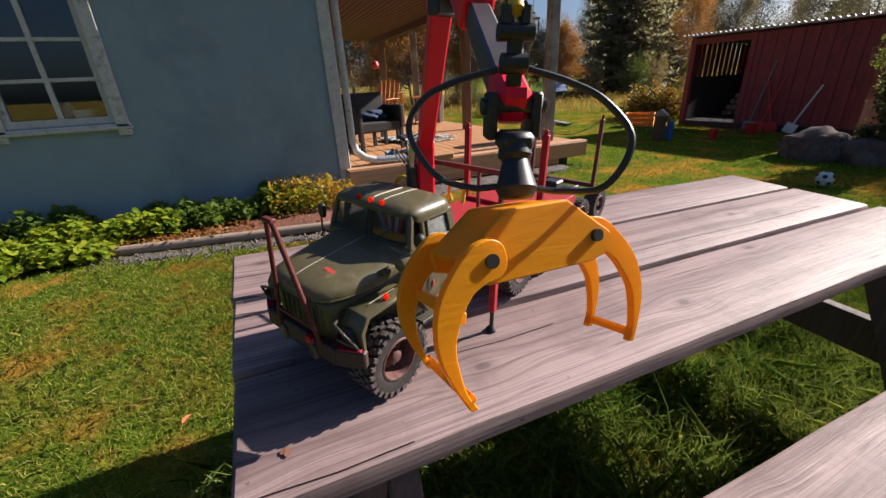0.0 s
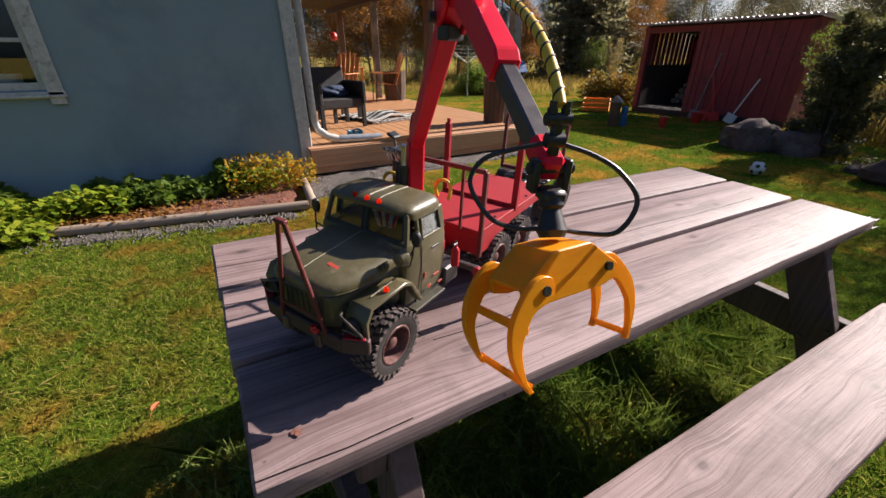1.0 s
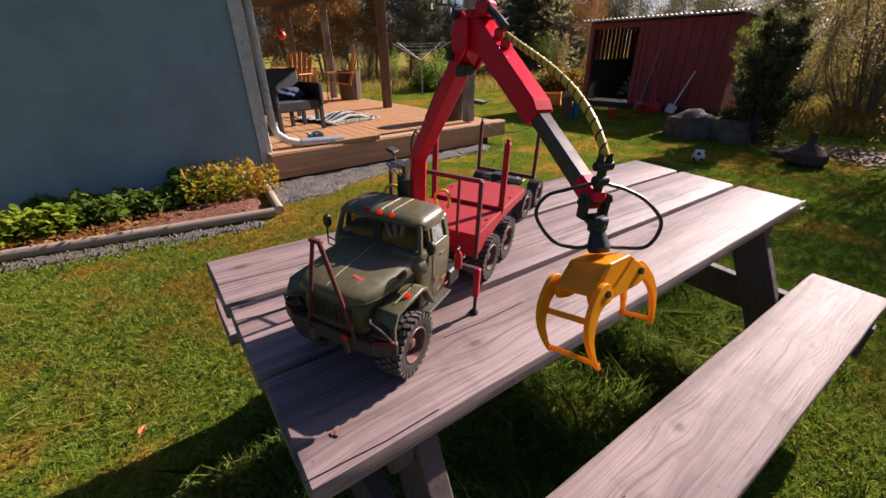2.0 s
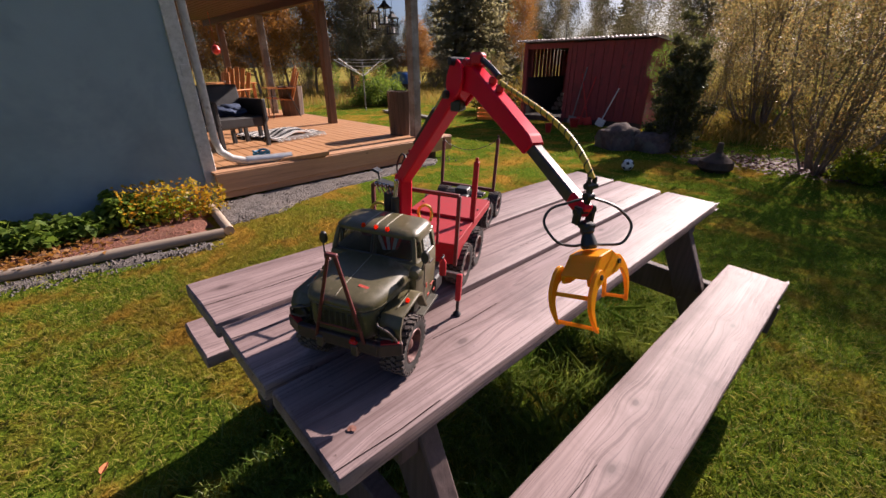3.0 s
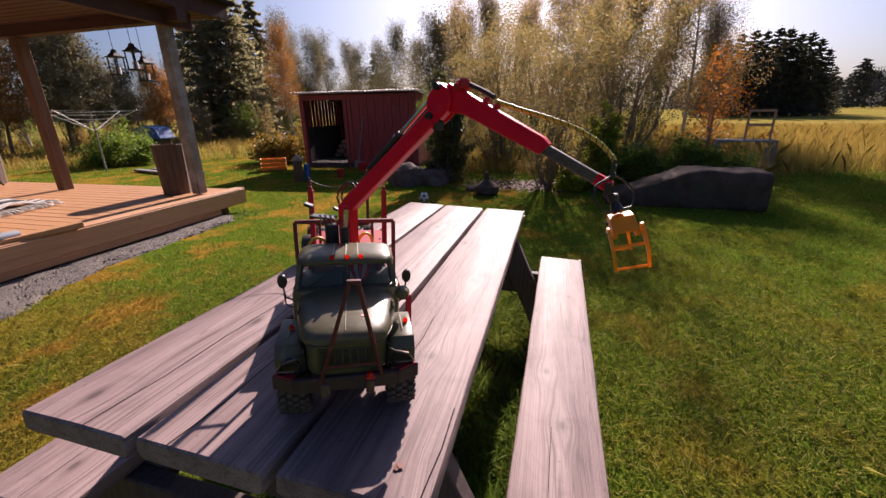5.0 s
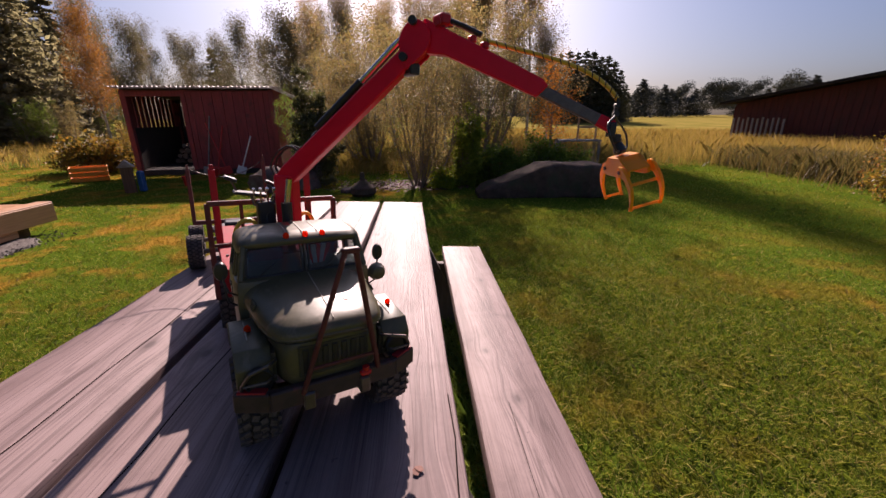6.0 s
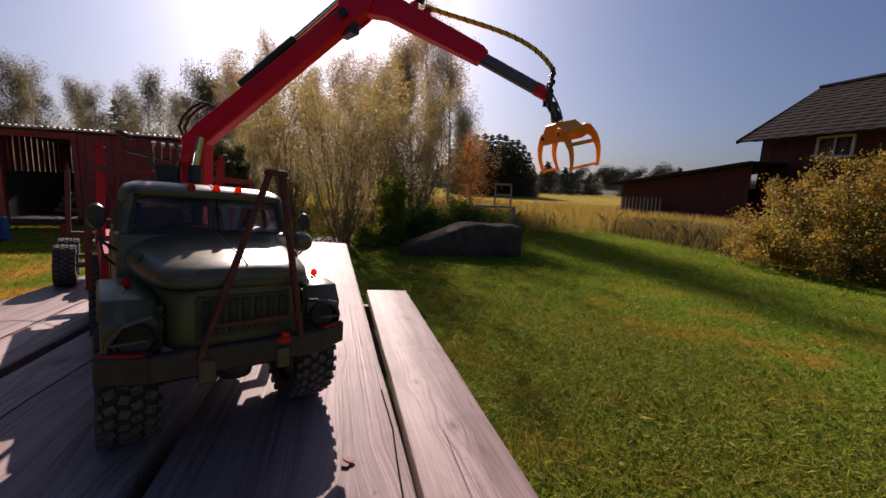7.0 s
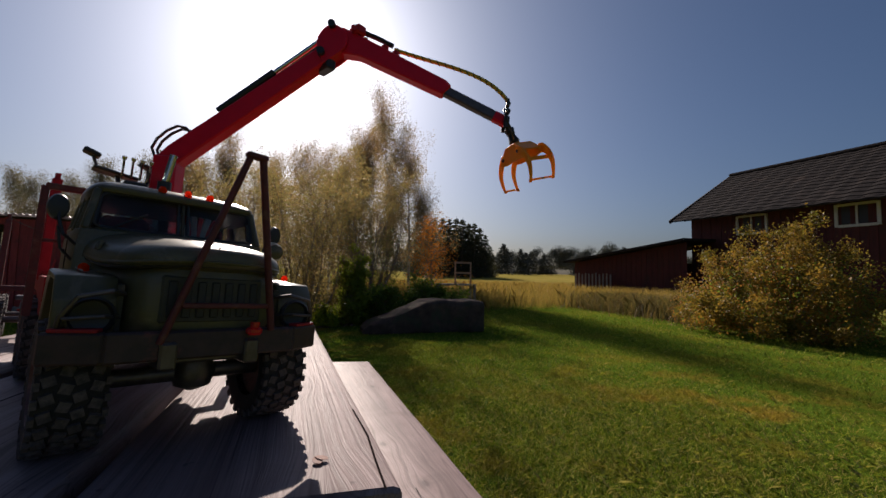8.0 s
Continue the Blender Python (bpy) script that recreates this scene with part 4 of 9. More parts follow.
def build_truck():
    t = thing("model_truck", TRUCK, "olive model timber truck with red crane and yellow grapple on table", "model truck")
    # chassis and axles
    bm = bmesh.new()
    for s in (-1, 1):
        box(bm, (s * 0.036, 0.33, 0.092), (0.014, 0.80, 0.024), 0.002)
    for y in (-0.05, 0.12, 0.25, 0.395, 0.46, 0.522, 0.70):
        box(bm, (0, y, 0.092), (0.07, 0.014, 0.018), 0.002)
    part("chassis", bm, "steel_dark", t)
    for y in (0.022, 0.395, 0.522):
        bm = bmesh.new()
        rod(bm, (-0.09, y, 0.0595), (0.09, y, 0.0595), 0.009, 12)
        lathe(bm, [(0.004, -0.02), (0.018, -0.014), (0.022, 0), (0.018, 0.014), (0.004, 0.02)], Matrix.Translation((0.012, y, 0.0595)), 16)
        part("axle", bm, "steel_dark", t, "", True)
    for y in (0.022, 0.395, 0.522):
        for s in (-1, 1):
            wheel(t, s * 0.0915, y, side=s)
    # bumper with swept ends
    bm = bmesh.new()
    box(bm, (0, -0.060, 0.101), (0.162, 0.012, 0.026), 0.002)
    for s in (-1, 1):
        box_between(bm, (s * 0.079, -0.060, 0.101), (s * 0.117, -0.040, 0.101), 0.012, 0.026, 0.002)
    part("bumper", bm, "bumper", t, "dirty dark rust-brown front bumper with worn red ends")
    for s in (-1, 1):
        bm = bmesh.new()
        box_between(bm, (s * 0.083, -0.0580, 0.1155), (s * 0.112, -0.043, 0.1155), 0.011, 0.003, 0.0006)
        part("bumper_cap", bm, "bed_red", t, "worn red step on the bumper")
    for x in (0.036,):
        bm = bmesh.new()
        box(bm, (x, -0.070, 0.112), (0.015, 0.009, 0.008), 0.0025)
        rod(bm, (x, -0.071, 0.116), (x, -0.071, 0.121), 0.0045, 10)
        part("tow_hook", bm, "red_lamp", t, "red tow hook")
    # A-shaped front guard
    topx, topy, topz = 0.016, -0.085, 0.285
    bm = bmesh.new()
    rod(bm, (-0.043, -0.066, 0.103), (topx - 0.006, topy, topz), 0.0032, 10)
    rod(bm, (0.055, -0.066, 0.112), (topx + 0.006, topy, topz), 0.0036, 10)
    box_between(bm, (-0.031, -0.0705, 0.137), (0.049, -0.0695, 0.137), 0.003, 0.005, 0.001)
    box(bm, (topx, topy, topz + 0.001), (0.021, 0.009, 0.006), 0.0015)
    part("front_guard", bm, "rust_red", t, "rusty red tube guard shaped like an A", True)
    # nose shell below the bonnet
    bm = bmesh.new()
    rings = []
    for y, w, zt, zb, p in ((-0.0575, 0.040, 0.170, 0.112, 3.0), (-0.0560, 0.052, 0.174, 0.106, 3.4), (-0.050, 0.060, 0.176, 0.102, 3.8), (-0.030, 0.067, 0.177, 0.098, 4.2),
                            (0.0, 0.073, 0.178, 0.096, 4.6), (0.04, 0.080, 0.182, 0.095, 5.0), (0.074, 0.086, 0.186, 0.095, 5.0)):
        rings.append(squircle(0, (zt + zb) / 2, w, (zt - zb) / 2, y, p, 36))
    loft(bm, rings)
    part("nose_shell", bm, "olive", t, "olive nose panel below the bonnet", True)
    # bonnet: a bulging clamshell with a drooping lip
    bm = bmesh.new()
    rings = []
    for y, w, zt, zl in ((-0.0695, 0.022, 0.1835, 0.178), (-0.0685, 0.036, 0.1870, 0.177), (-0.0650, 0.048, 0.1905, 0.176), (-0.0585, 0.058, 0.1935, 0.175), (-0.048, 0.0665, 0.1965, 0.174),
                         (-0.030, 0.0735, 0.1995, 0.1735), (-0.005, 0.0790, 0.2025, 0.174), (0.025, 0.0835, 0.2060, 0.176), (0.052, 0.0870, 0.2095, 0.179), (0.074, 0.0900, 0.2120, 0.182)):
        rings.append([(x, yy, z if z >= zl else zl - 0.3 * (zl - z)) for x, yy, z in squircle(0, zl, w, zt - zl, y, 2.7, 44)])
    loft(bm, rings)
    hood = part("hood", bm, "olive", t, "rounded olive bonnet with dusty shoulders", True)
    for s in (-1, 1):
        for k in range(6):
            bm = bmesh.new()
            box(bm, (s * 0.0812, 0.022 + 0.0040 * k, 0.1900), (0.003, 0.0018, 0.010), 0.0006, Matrix.Rotation(radians(-s * 24), 3, "Y"))
            part("hood_louvre", bm, "olive_dark" if k % 2 else "olive", hood)
    # rolled lip round the bonnet's lower edge, with the dark gap below it
    lip = [(0.0895, 0.072, 0.182), (0.0870, 0.052, 0.179), (0.0836, 0.025, 0.176), (0.0792, -0.005, 0.174), (0.0736, -0.030, 0.1735), (0.0666, -0.048, 0.174), (0.058, -0.0587, 0.175), (0.048, -0.0652, 0.176), (0.036, -0.0687, 0.177), (0.020, -0.0699, 0.178)]
    edge = lip + [(0.0, -0.0702, 0.178)] + [(-x, y, z) for x, y, z in lip[::-1]]
    bm = bmesh.new()
    ring_sweep(bm, [(x * 0.985, y + 0.001, z) for x, y, z in edge], 0.0020, 8)
    part("hood_lip", bm, "olive", hood, "", True)
    bm = bmesh.new()
    ring_sweep(bm, [(x * 0.965, y + 0.004, z - 0.0040) for x, y, z in edge], 0.0018, 6)
    part("hood_gap", bm, "black", hood, "", True)
    bm = bmesh.new()
    ring_sweep(bm, [(0, -0.0585, 0.1936), (0, -0.048, 0.1966), (0, -0.030, 0.1996), (0, -0.005, 0.2026), (0, 0.025, 0.2061), (0, 0.052, 0.2096), (0, 0.070, 0.2116)], 0.0008, 6)
    part("hood_seam", bm, "worn_rib", hood, "pale worn seam along the bonnet")
    bm = bmesh.new()
    box(bm, (0.034, -0.023, 0.1985), (0.020, 0.007, 0.0018), 0.0005, Matrix.Rotation(radians(8), 3, "X") @ Matrix.Rotation(radians(9), 3, "Y"))
    part("paint_patch", bm, "paint_red", hood, "small red paint patch")
    # grille
    bm = bmesh.new()
    box(bm, (0, -0.0555, 0.142), (0.092, 0.006, 0.046), 0.003)
    grille = part("grille", bm, "olive_dark", t)
    for k in range(7):
        bm = bmesh.new()
        box(bm, (-0.036 + 0.012 * k, -0.0582, 0.142), (0.0075, 0.004, 0.034), 0.001)
        part("grille_slot", bm, "black", grille)
    # fenders with lamps
    for s in (-1, 1):
        bm = bmesh.new()
        outline = [(-0.056, 0.112), (-0.058, 0.140), (-0.046, 0.160), (0.032, 0.165), (0.050, 0.157), (0.080, 0.110), (0.074, 0.107), (0.046, 0.151), (0.030, 0.158), (-0.040, 0.154), (-0.050, 0.136), (-0.050, 0.112)]
        m = Matrix.Translation((s * 0.0925, 0.015, 0)) @ Matrix(((0, 0, 1, 0), (1, 0, 0, 0), (0, 1, 0, 0), (0, 0, 0, 1)))
        prism(bm, outline, m, 0.041, 0.0015)
        fender = part("fender", bm, "olive", t, "angular olive front wing", True)
        bm = bmesh.new()
        inner = [(-0.052, 0.112), (-0.054, 0.153), (0.03, 0.159), (0.05, 0.151), (0.076, 0.109)]
        prism(bm, inner, Matrix.Translation((s * 0.070, 0.015, 0)) @ Matrix(((0, 0, 1, 0), (1, 0, 0, 0), (0, 1, 0, 0), (0, 0, 0, 1))), 0.005)
        part("inner_wing", bm, "olive_dark", fender)
        bm = bmesh.new()
        lathe(bm, [(0.004, 0), (0.007, 0.001), (0.0068, 0.008), (0.004, 0.012), (0.001, 0.013)], Matrix.Translation((0.103 if s > 0 else -0.092, 0.013, 0.1635)) @ Matrix.Scale(0.6, 4), 14)
        part("turn_lamp", bm, "lamp", fender, "small orange lamp on the wing", True)
        # headlight in the wing's nose with its guard hoop
        bm = bmesh.new()
        lathe(bm, [(0.008, 0), (0.015, 0.004), (0.017, 0.016), (0.015, 0.018), (0.013, 0.014), (0.002, 0.011)], Matrix.Translation((s * 0.089, -0.034, 0.126)) @ Matrix.Rotation(radians(90), 4, "X"), 20)
        part("headlight", bm, "black", fender, "dark round headlight", True)
        bm = bmesh.new()
        ring_sweep(bm, [(s * 0.068, -0.042, 0.145), (s * 0.078, -0.057, 0.148), (s * 0.099, -0.059, 0.143), (s * 0.108, -0.051, 0.126), (s * 0.110, -0.040, 0.104)], 0.0022, 8)
        ring_sweep(bm, [(s * 0.070, -0.044, 0.125), (s * 0.082, -0.058, 0.127), (s * 0.107, -0.053, 0.125)], 0.0016, 8)
        part("lamp_guard", bm, "steel_dark", fender, "", True)
        bm = bmesh.new()
        box(bm, (s * 0.095, 0.012, 0.1652), (0.0014, 0.048, 0.001), 0, Matrix.Rotation(radians(3.6), 3, "X"))
        part("wing_scratch", bm, "worn_rib", fender)
    # cab: lower body, pillars, roof, panes
    bm = bmesh.new()
    rings = []
    for z, w, y0, y1 in ((0.098, 0.093, 0.068, 0.182), (0.12, 0.097, 0.066, 0.184), (0.17, 0.099, 0.066, 0.185), (0.200, 0.098, 0.067, 0.185), (0.2085, 0.096, 0.069, 0.184), (0.212, 0.088, 0.076, 0.180)):
        ring = []
        for sx, sy in ((1, 0), (1, 1), (-1, 1), (-1, 0)):
            y = y1 if sy else y0
            cx, cy = sx * w, y
            dy = -1 if sy else 1
            a = [(cx, cy + dy * 0.014), (cx - sx * 0.003, cy + dy * 0.005), (cx - sx * 0.012, cy)]
            for px, py in (a if (sx > 0) == (sy > 0) else a[::-1]):
                ring.append((px, py, z))
        rings.append(ring)
    # order the corners round the plan
    rings = [sorted(r, key=lambda p: math.atan2(p[1] - 0.125, p[0])) for r in rings]
    loft(bm, rings)
    cab = part("cab", bm, "olive", t, "olive cab body", True)
    for s in (-1, 1):
        for a, b, w, h in (((s * 0.090, 0.077, 0.208), (s * 0.081, 0.090, 0.256), 0.008, 0.009), ((s * 0.0925, 0.106, 0.206), (s * 0.0845, 0.108, 0.250), 0.006, 0.008),
                           ((s * 0.0915, 0.174, 0.206), (s * 0.0845, 0.171, 0.250), 0.007, 0.016)):
            bm = bmesh.new()
            box_between(bm, a, b, w, h, 0.002, (0, 1, 0))
            part("pillar", bm, "olive", cab)
        bm = bmesh.new()
        box_between(bm, (s * 0.0930, 0.139, 0.206), (s * 0.0850, 0.139, 0.248), 0.060, 0.0015, 0, (s * 1, 0, 0.2))
        pane = part("side_window", bm, "dusty_glass", cab, "dusty closed side window")
        loop = [(s * 0.0950, 0.113, 0.210), (s * 0.0950, 0.166, 0.210), (s * 0.0880, 0.164, 0.2455), (s * 0.0880, 0.116, 0.2455)]
        bm = bmesh.new()
        for p, q in zip(loop, loop[1:] + loop[:1]):
            box_between(bm, p, q, 0.0042, 0.0042, 0.001, (s, 0, 0.2))
        part("window_frame", bm, "olive", pane, "olive window frame with worn edge")
        bm = bmesh.new()
        ring = [(x * 0.996 - s * 0.001, 0.139 + (y - 0.139) * 0.88, 0.228 + (z - 0.228) * 0.83) for x, y, z in loop]
        ring_sweep(bm, ring + [ring[0]], 0.0013, 6)
        part("window_seal", bm, "black", pane, "", True)
        bm = bmesh.new()
        box(bm, (s * 0.0995, 0.1065, 0.152), (0.001, 0.0016, 0.10))
        box(bm, (s * 0.0995, 0.145, 0.186), (0.002, 0.02, 0.004), 0.0005)
        part("door_seam", bm, "black", cab)
        bm = bmesh.new()
        box(bm, (s * 0.100, 0.125, 0.088), (0.018, 0.09, 0.006), 0.001)
        box(bm, (s * 0.092, 0.135, 0.110), (0.004, 0.07, 0.04), 0.001)
        part("running_board", bm, "olive_dark", cab)
    bm = bmesh.new()
    box_between(bm, (0, 0.0765, 0.208), (0, 0.0885, 0.255), 0.0036, 0.005, 0.001, (0, 1, 0))
    part("windscreen_pillar", bm, "olive_dark", cab)
    for s in (-1, 1):
        bm = bmesh.new()
        box_between(bm, (s * 0.043, 0.0775, 0.2095), (s * 0.040, 0.0885, 0.2545), 0.078, 0.0015, 0, (0, 1, 0))
        screen = part("windscreen", bm, "cab_glass", cab, "smoked windscreen pane")
        bm = bmesh.new()
        ring_sweep(bm, [(s * 0.005, 0.0765, 0.2125), (s * 0.042, 0.0762, 0.2118), (s * 0.078, 0.0765, 0.2125), (s * 0.0825, 0.0780, 0.2160), (s * 0.0790, 0.0860, 0.2475), (s * 0.074, 0.0872, 0.2520),
                        (s * 0.042, 0.0875, 0.2530), (s * 0.005, 0.0875, 0.2526), (s * 0.005, 0.0765, 0.2125)], 0.0021, 8)
        part("rubber_seal", bm, "black", screen, "black rubber windscreen seal", True)
    for x0 in (-0.086, 0.004):
        bm = bmesh.new()
        box_between(bm, (x0 + 0.02, 0.0735, 0.214), (x0 + 0.050, 0.0825, 0.234), 0.0014, 0.0014)
        part("wiper", bm, "black", cab)
    bm = bmesh.new()
    box(bm, (0, 0.178, 0.210), (0.160, 0.006, 0.010), 0.001)
    box(bm, (0, 0.178, 0.247), (0.160, 0.006, 0.010), 0.001)
    for x in (-0.072, 0.0, 0.072):
        box(bm, (x, 0.178, 0.2285), (0.012, 0.006, 0.028), 0.001)
    back = part("cab_back", bm, "olive_dark", cab)
    for x in (-0.036, 0.036):
        bm = bmesh.new()
        box(bm, (x, 0.178, 0.2285), (0.059, 0.0015, 0.026))
        part("rear_window", bm, "dusty_glass", back)
    for x in (-0.045, 0.045):
        bm = bmesh.new()
        box(bm, (x, 0.158, 0.205), (0.05, 0.016, 0.06), 0.005)
        box(bm, (x, 0.135, 0.172), (0.05, 0.05, 0.016), 0.005)
        part("seat", bm, "seat", cab)
    # pale and red strips added to imitate a reflection in the windscreen
    bm = bmesh.new()
    for k in range(3):
        box(bm, (0.006 + 0.013 * k, 0.104 + 0.003 * k, 0.226), (0.0075, 0.003, 0.034), 0.001, Matrix.Rotation(radians(-22 + 18 * k), 3, "Y"))
    part("cloth", bm, "pale_strip", cab, "pale strips standing in for a windscreen reflection")
    bm = bmesh.new()
    for k in range(3):
        box(bm, (0.013 + 0.013 * k, 0.107 + 0.003 * k, 0.226), (0.006, 0.003, 0.034), 0.001, Matrix.Rotation(radians(-14 + 18 * k), 3, "Y"))
    part("cloth", bm, "red_lamp", cab, "red strips standing in for a windscreen reflection")
    bm = bmesh.new()
    rings = []
    for z, w, y0, y1 in ((0.240, 0.085, 0.088, 0.181), (0.244, 0.0895, 0.080, 0.184), (0.252, 0.0905, 0.0785, 0.1845), (0.258, 0.089, 0.079, 0.183), (0.264, 0.084, 0.084, 0.179), (0.268, 0.074, 0.094, 0.170), (0.2695, 0.05, 0.108, 0.156)):
        ring = []
        cx, cy, hy = 0, (y0 + y1) / 2, (y1 - y0) / 2
        for k in range(40):
            a = 2 * math.pi * (k + 0.5) / 40
            c, s_ = math.cos(a), math.sin(a)
            lift = min(1.0, max(0.0, (-s_ - 0.30) / 0.3)) * max(0.0, 0.262 - z) * 0.52
            ring.append((cx + w * math.copysign(abs(c) ** 0.36, c), cy + hy * math.copysign(abs(s_) ** 0.36, s_), z + lift))
        rings.append(ring)
    loft(bm, rings)
    roof = part("roof", bm, "olive", cab, "rounded olive cab roof with pale worn ribs", True)
    for x, y, z, w, h in ((0.0996, 0.152, 0.128, 0.018, 0.004), (0.0996, 0.130, 0.112, 0.010, 0.006), (0.0996, 0.118, 0.140, 0.004, 0.012), (0.0996, 0.165, 0.106, 0.012, 0.004)):
        bm = bmesh.new()
        box(bm, (x, y, z), (0.0012, w, h), 0.0003)
        part("paint_patch", bm, "paint_red", cab, "red paint worn onto the door")
    for k in range(7):
        x = -0.066 + 0.022 * k
        zt = 0.2692 - 0.004 * abs(x / 0.066) ** 2
        bm = bmesh.new()
        ring_sweep(bm, [(x, 0.088, zt - 0.005), (x, 0.096, zt - 0.0010), (x, 0.11, zt), (x, 0.155, zt), (x, 0.168, zt - 0.0012), (x, 0.176, zt - 0.005)], 0.0017, 6)
        part("roof_rib", bm, "worn_rib", roof)
    for x, y, w, l in ((0.031, 0.135, 0.012, 0.030), (0.055, 0.140, 0.014, 0.040), (-0.012, 0.150, 0.011, 0.024), (-0.04, 0.15, 0.012, 0.016)):
        bm = bmesh.new()
        box(bm, (x, y, 0.2690 - 0.003 * (x / 0.066) ** 2), (w, l, 0.0014), 0.0003)
        part("paint_patch", bm, "paint_red", roof, "red paint worn between the roof ribs")
    for x in (-0.024, 0.003, 0.028):
        bm = bmesh.new()
        lathe(bm, [(0.004, 0), (0.0055, 0.001), (0.0052, 0.006), (0.0035, 0.010), (0.001, 0.0105)], Matrix.Translation((x, 0.0855, 0.2625)) @ Matrix.Scale(0.8, 4), 12)
        part("roof_lamp", bm, "lamp", roof, "small orange clearance lamp", True)
    # mirrors, spotlight, extinguisher
    for s in (-1, 1):
        bm = bmesh.new()
        ring_sweep(bm, [(s * 0.094, 0.074, 0.19), (s * 0.106, 0.066, 0.20), (s * 0.110, 0.070, 0.214), (s * 0.111, 0.072, 0.226)], 0.0016, 6)
        ring_sweep(bm, [(s * 0.094, 0.078, 0.172), (s * 0.107, 0.066, 0.186), (s * 0.110, 0.070, 0.208)], 0.0014, 6)
        arm = part("mirror_arm", bm, "black", cab, "", True)
        bm = bmesh.new()
        lathe(bm, [(0.003, -0.004), (0.0095, -0.003), (0.011, 0.001), (0.0105, 0.003), (0.002, 0.003)], Matrix.Translation((s * 0.112, 0.074, 0.228)) @ Matrix.Rotation(radians(-90), 4, "X") @ Matrix.Diagonal((0.8, 1.25, 1, 1)), 18)
        part("mirror", bm, "black", arm, "", True)
    bm = bmesh.new()
    lathe(bm, [(0.004, -0.012), (0.010, -0.010), (0.0135, -0.002), (0.014, 0.003), (0.0125, 0.004)], Matrix.Translation((0.102, 0.052, 0.203)) @ Matrix.Rotation(radians(-90), 4, "X"), 20)
    rod(bm, (0.102, 0.056, 0.20), (0.095, 0.072, 0.19), 0.002, 6)
    spot = part("round_mirror", bm, "olive", cab, "round olive side lamp", True)
    bm = bmesh.new()
    lathe(bm, [(0.012, 0), (0.010, 0.001), (0.001, 0.0015)], Matrix.Translation((0.102, 0.0565, 0.203)) @ Matrix.Rotation(radians(-90), 4, "X"), 20)
    part("mirror_glass", bm, "chrome", spot, "", True)
    bm = bmesh.new()
    lathe(bm, [(0.004, 0), (0.008, 0.001), (0.008, 0.032), (0.005, 0.038), (0.003, 0.040), (0.003, 0.046)], Matrix.Translation((0.106, 0.205, 0.122)), 14)
    ext = part("extinguisher", bm, "truck_red", t, "tiny red fire extinguisher", True)
    bm = bmesh.new()
    box(bm, (0.106, 0.201, 0.169), (0.005, 0.014, 0.004), 0.001)
    rod(bm, (0.106, 0.205, 0.165), (0.106, 0.205, 0.174), 0.002, 8)
    part("valve", bm, "black", ext)
    # side boxes and tank behind the cab
    bm = bmesh.new()
    box(bm, (0.070, 0.215, 0.096), (0.05, 0.05, 0.040), 0.004)
    part("tank", bm, "black", t)
    bm = bmesh.new()
    box(bm, (-0.070, 0.225, 0.10), (0.05, 0.075, 0.045), 0.006)
    part("tank", bm, "black", t)
    # outrigger
    bm = bmesh.new()
    box(bm, (0.090, 0.240, 0.108), (0.10, 0.012, 0.012), 0.0015)
    leg = part("outrigger", bm, "steel_dark", t, "steel outrigger beam with a red jack leg")
    bm = bmesh.new()
    box(bm, (0.138, 0.238, 0.078), (0.013, 0.013, 0.072), 0.002)
    part("sleeve", bm, "truck_red", leg, "red jack sleeve")
    bm = bmesh.new()
    rod(bm, (0.138, 0.238, 0.045), (0.138, 0.238, 0.008), 0.004, 10)
    lathe(bm, [(0.010, 0.0), (0.0105, 0.003), (0.006, 0.008), (0.004, 0.011)], Matrix.Translation((0.138, 0.238, 0.0)), 14)
    part("jack_foot", bm, "black", leg, "black jack rod and foot", True)
    # loading bed
    bm = bmesh.new()
    box(bm, (0, 0.50, 0.150), (0.205, 0.385, 0.008), 0.001)
    for s in (-1, 1):
        box(bm, (s * 0.100, 0.345, 0.126), (0.006, 0.075, 0.056), 0.001)
        prism(bm, [(0.382, 0.112), (0.382, 0.147), (0.69, 0.147), (0.69, 0.132), (0.47, 0.128), (0.405, 0.116)][::s],
              Matrix.Translation((s * 0.1005, 0, 0)) @ Matrix(((0, 0, 1, 0), (1, 0, 0, 0), (0, 1, 0, 0), (0, 0, 0, 1))), 0.005)
    box(bm, (0, 0.309, 0.126), (0.205, 0.006, 0.056), 0.001)
    bed = part("loading_bed", bm, "bed_red", t, "dull red flat loading bed")
    bm = bmesh.new()
    for s in (-1, 1):
        rod(bm, (s * 0.1, 0.69, 0.15), (s * 0.1, 0.69, 0.158), 0.003, 8)
        for y in (0.40, 0.58):
            rod(bm, (s * 0.09, y, 0.153), (s * 0.09, y, 0.157), 0.003, 8)
    part("bed_bolt", bm, "steel_dark", bed)
    # headboard of tubes
    bm = bmesh.new()
    for s in (-1.04, 0.96):
        box_between(bm, (s * 0.112, 0.300, 0.10), (s * 0.112, 0.300, 0.282), 0.009, 0.009, 0.001, (0, 1, 0))
        box_between(bm, (s * 0.060, 0.300, 0.15), (s * 0.060, 0.300, 0.280), 0.006, 0.006, 0.001, (0, 1, 0))
    box_between(bm, (-0.1165, 0.300, 0.282), (0.1075, 0.300, 0.282), 0.009, 0.009, 0.001)
    box_between(bm, (-0.112, 0.300, 0.205), (-0.060, 0.300, 0.205), 0.005, 0.005, 0.001)
    part("headboard", bm, "rust_red", t, "red tube headboard behind the crane")
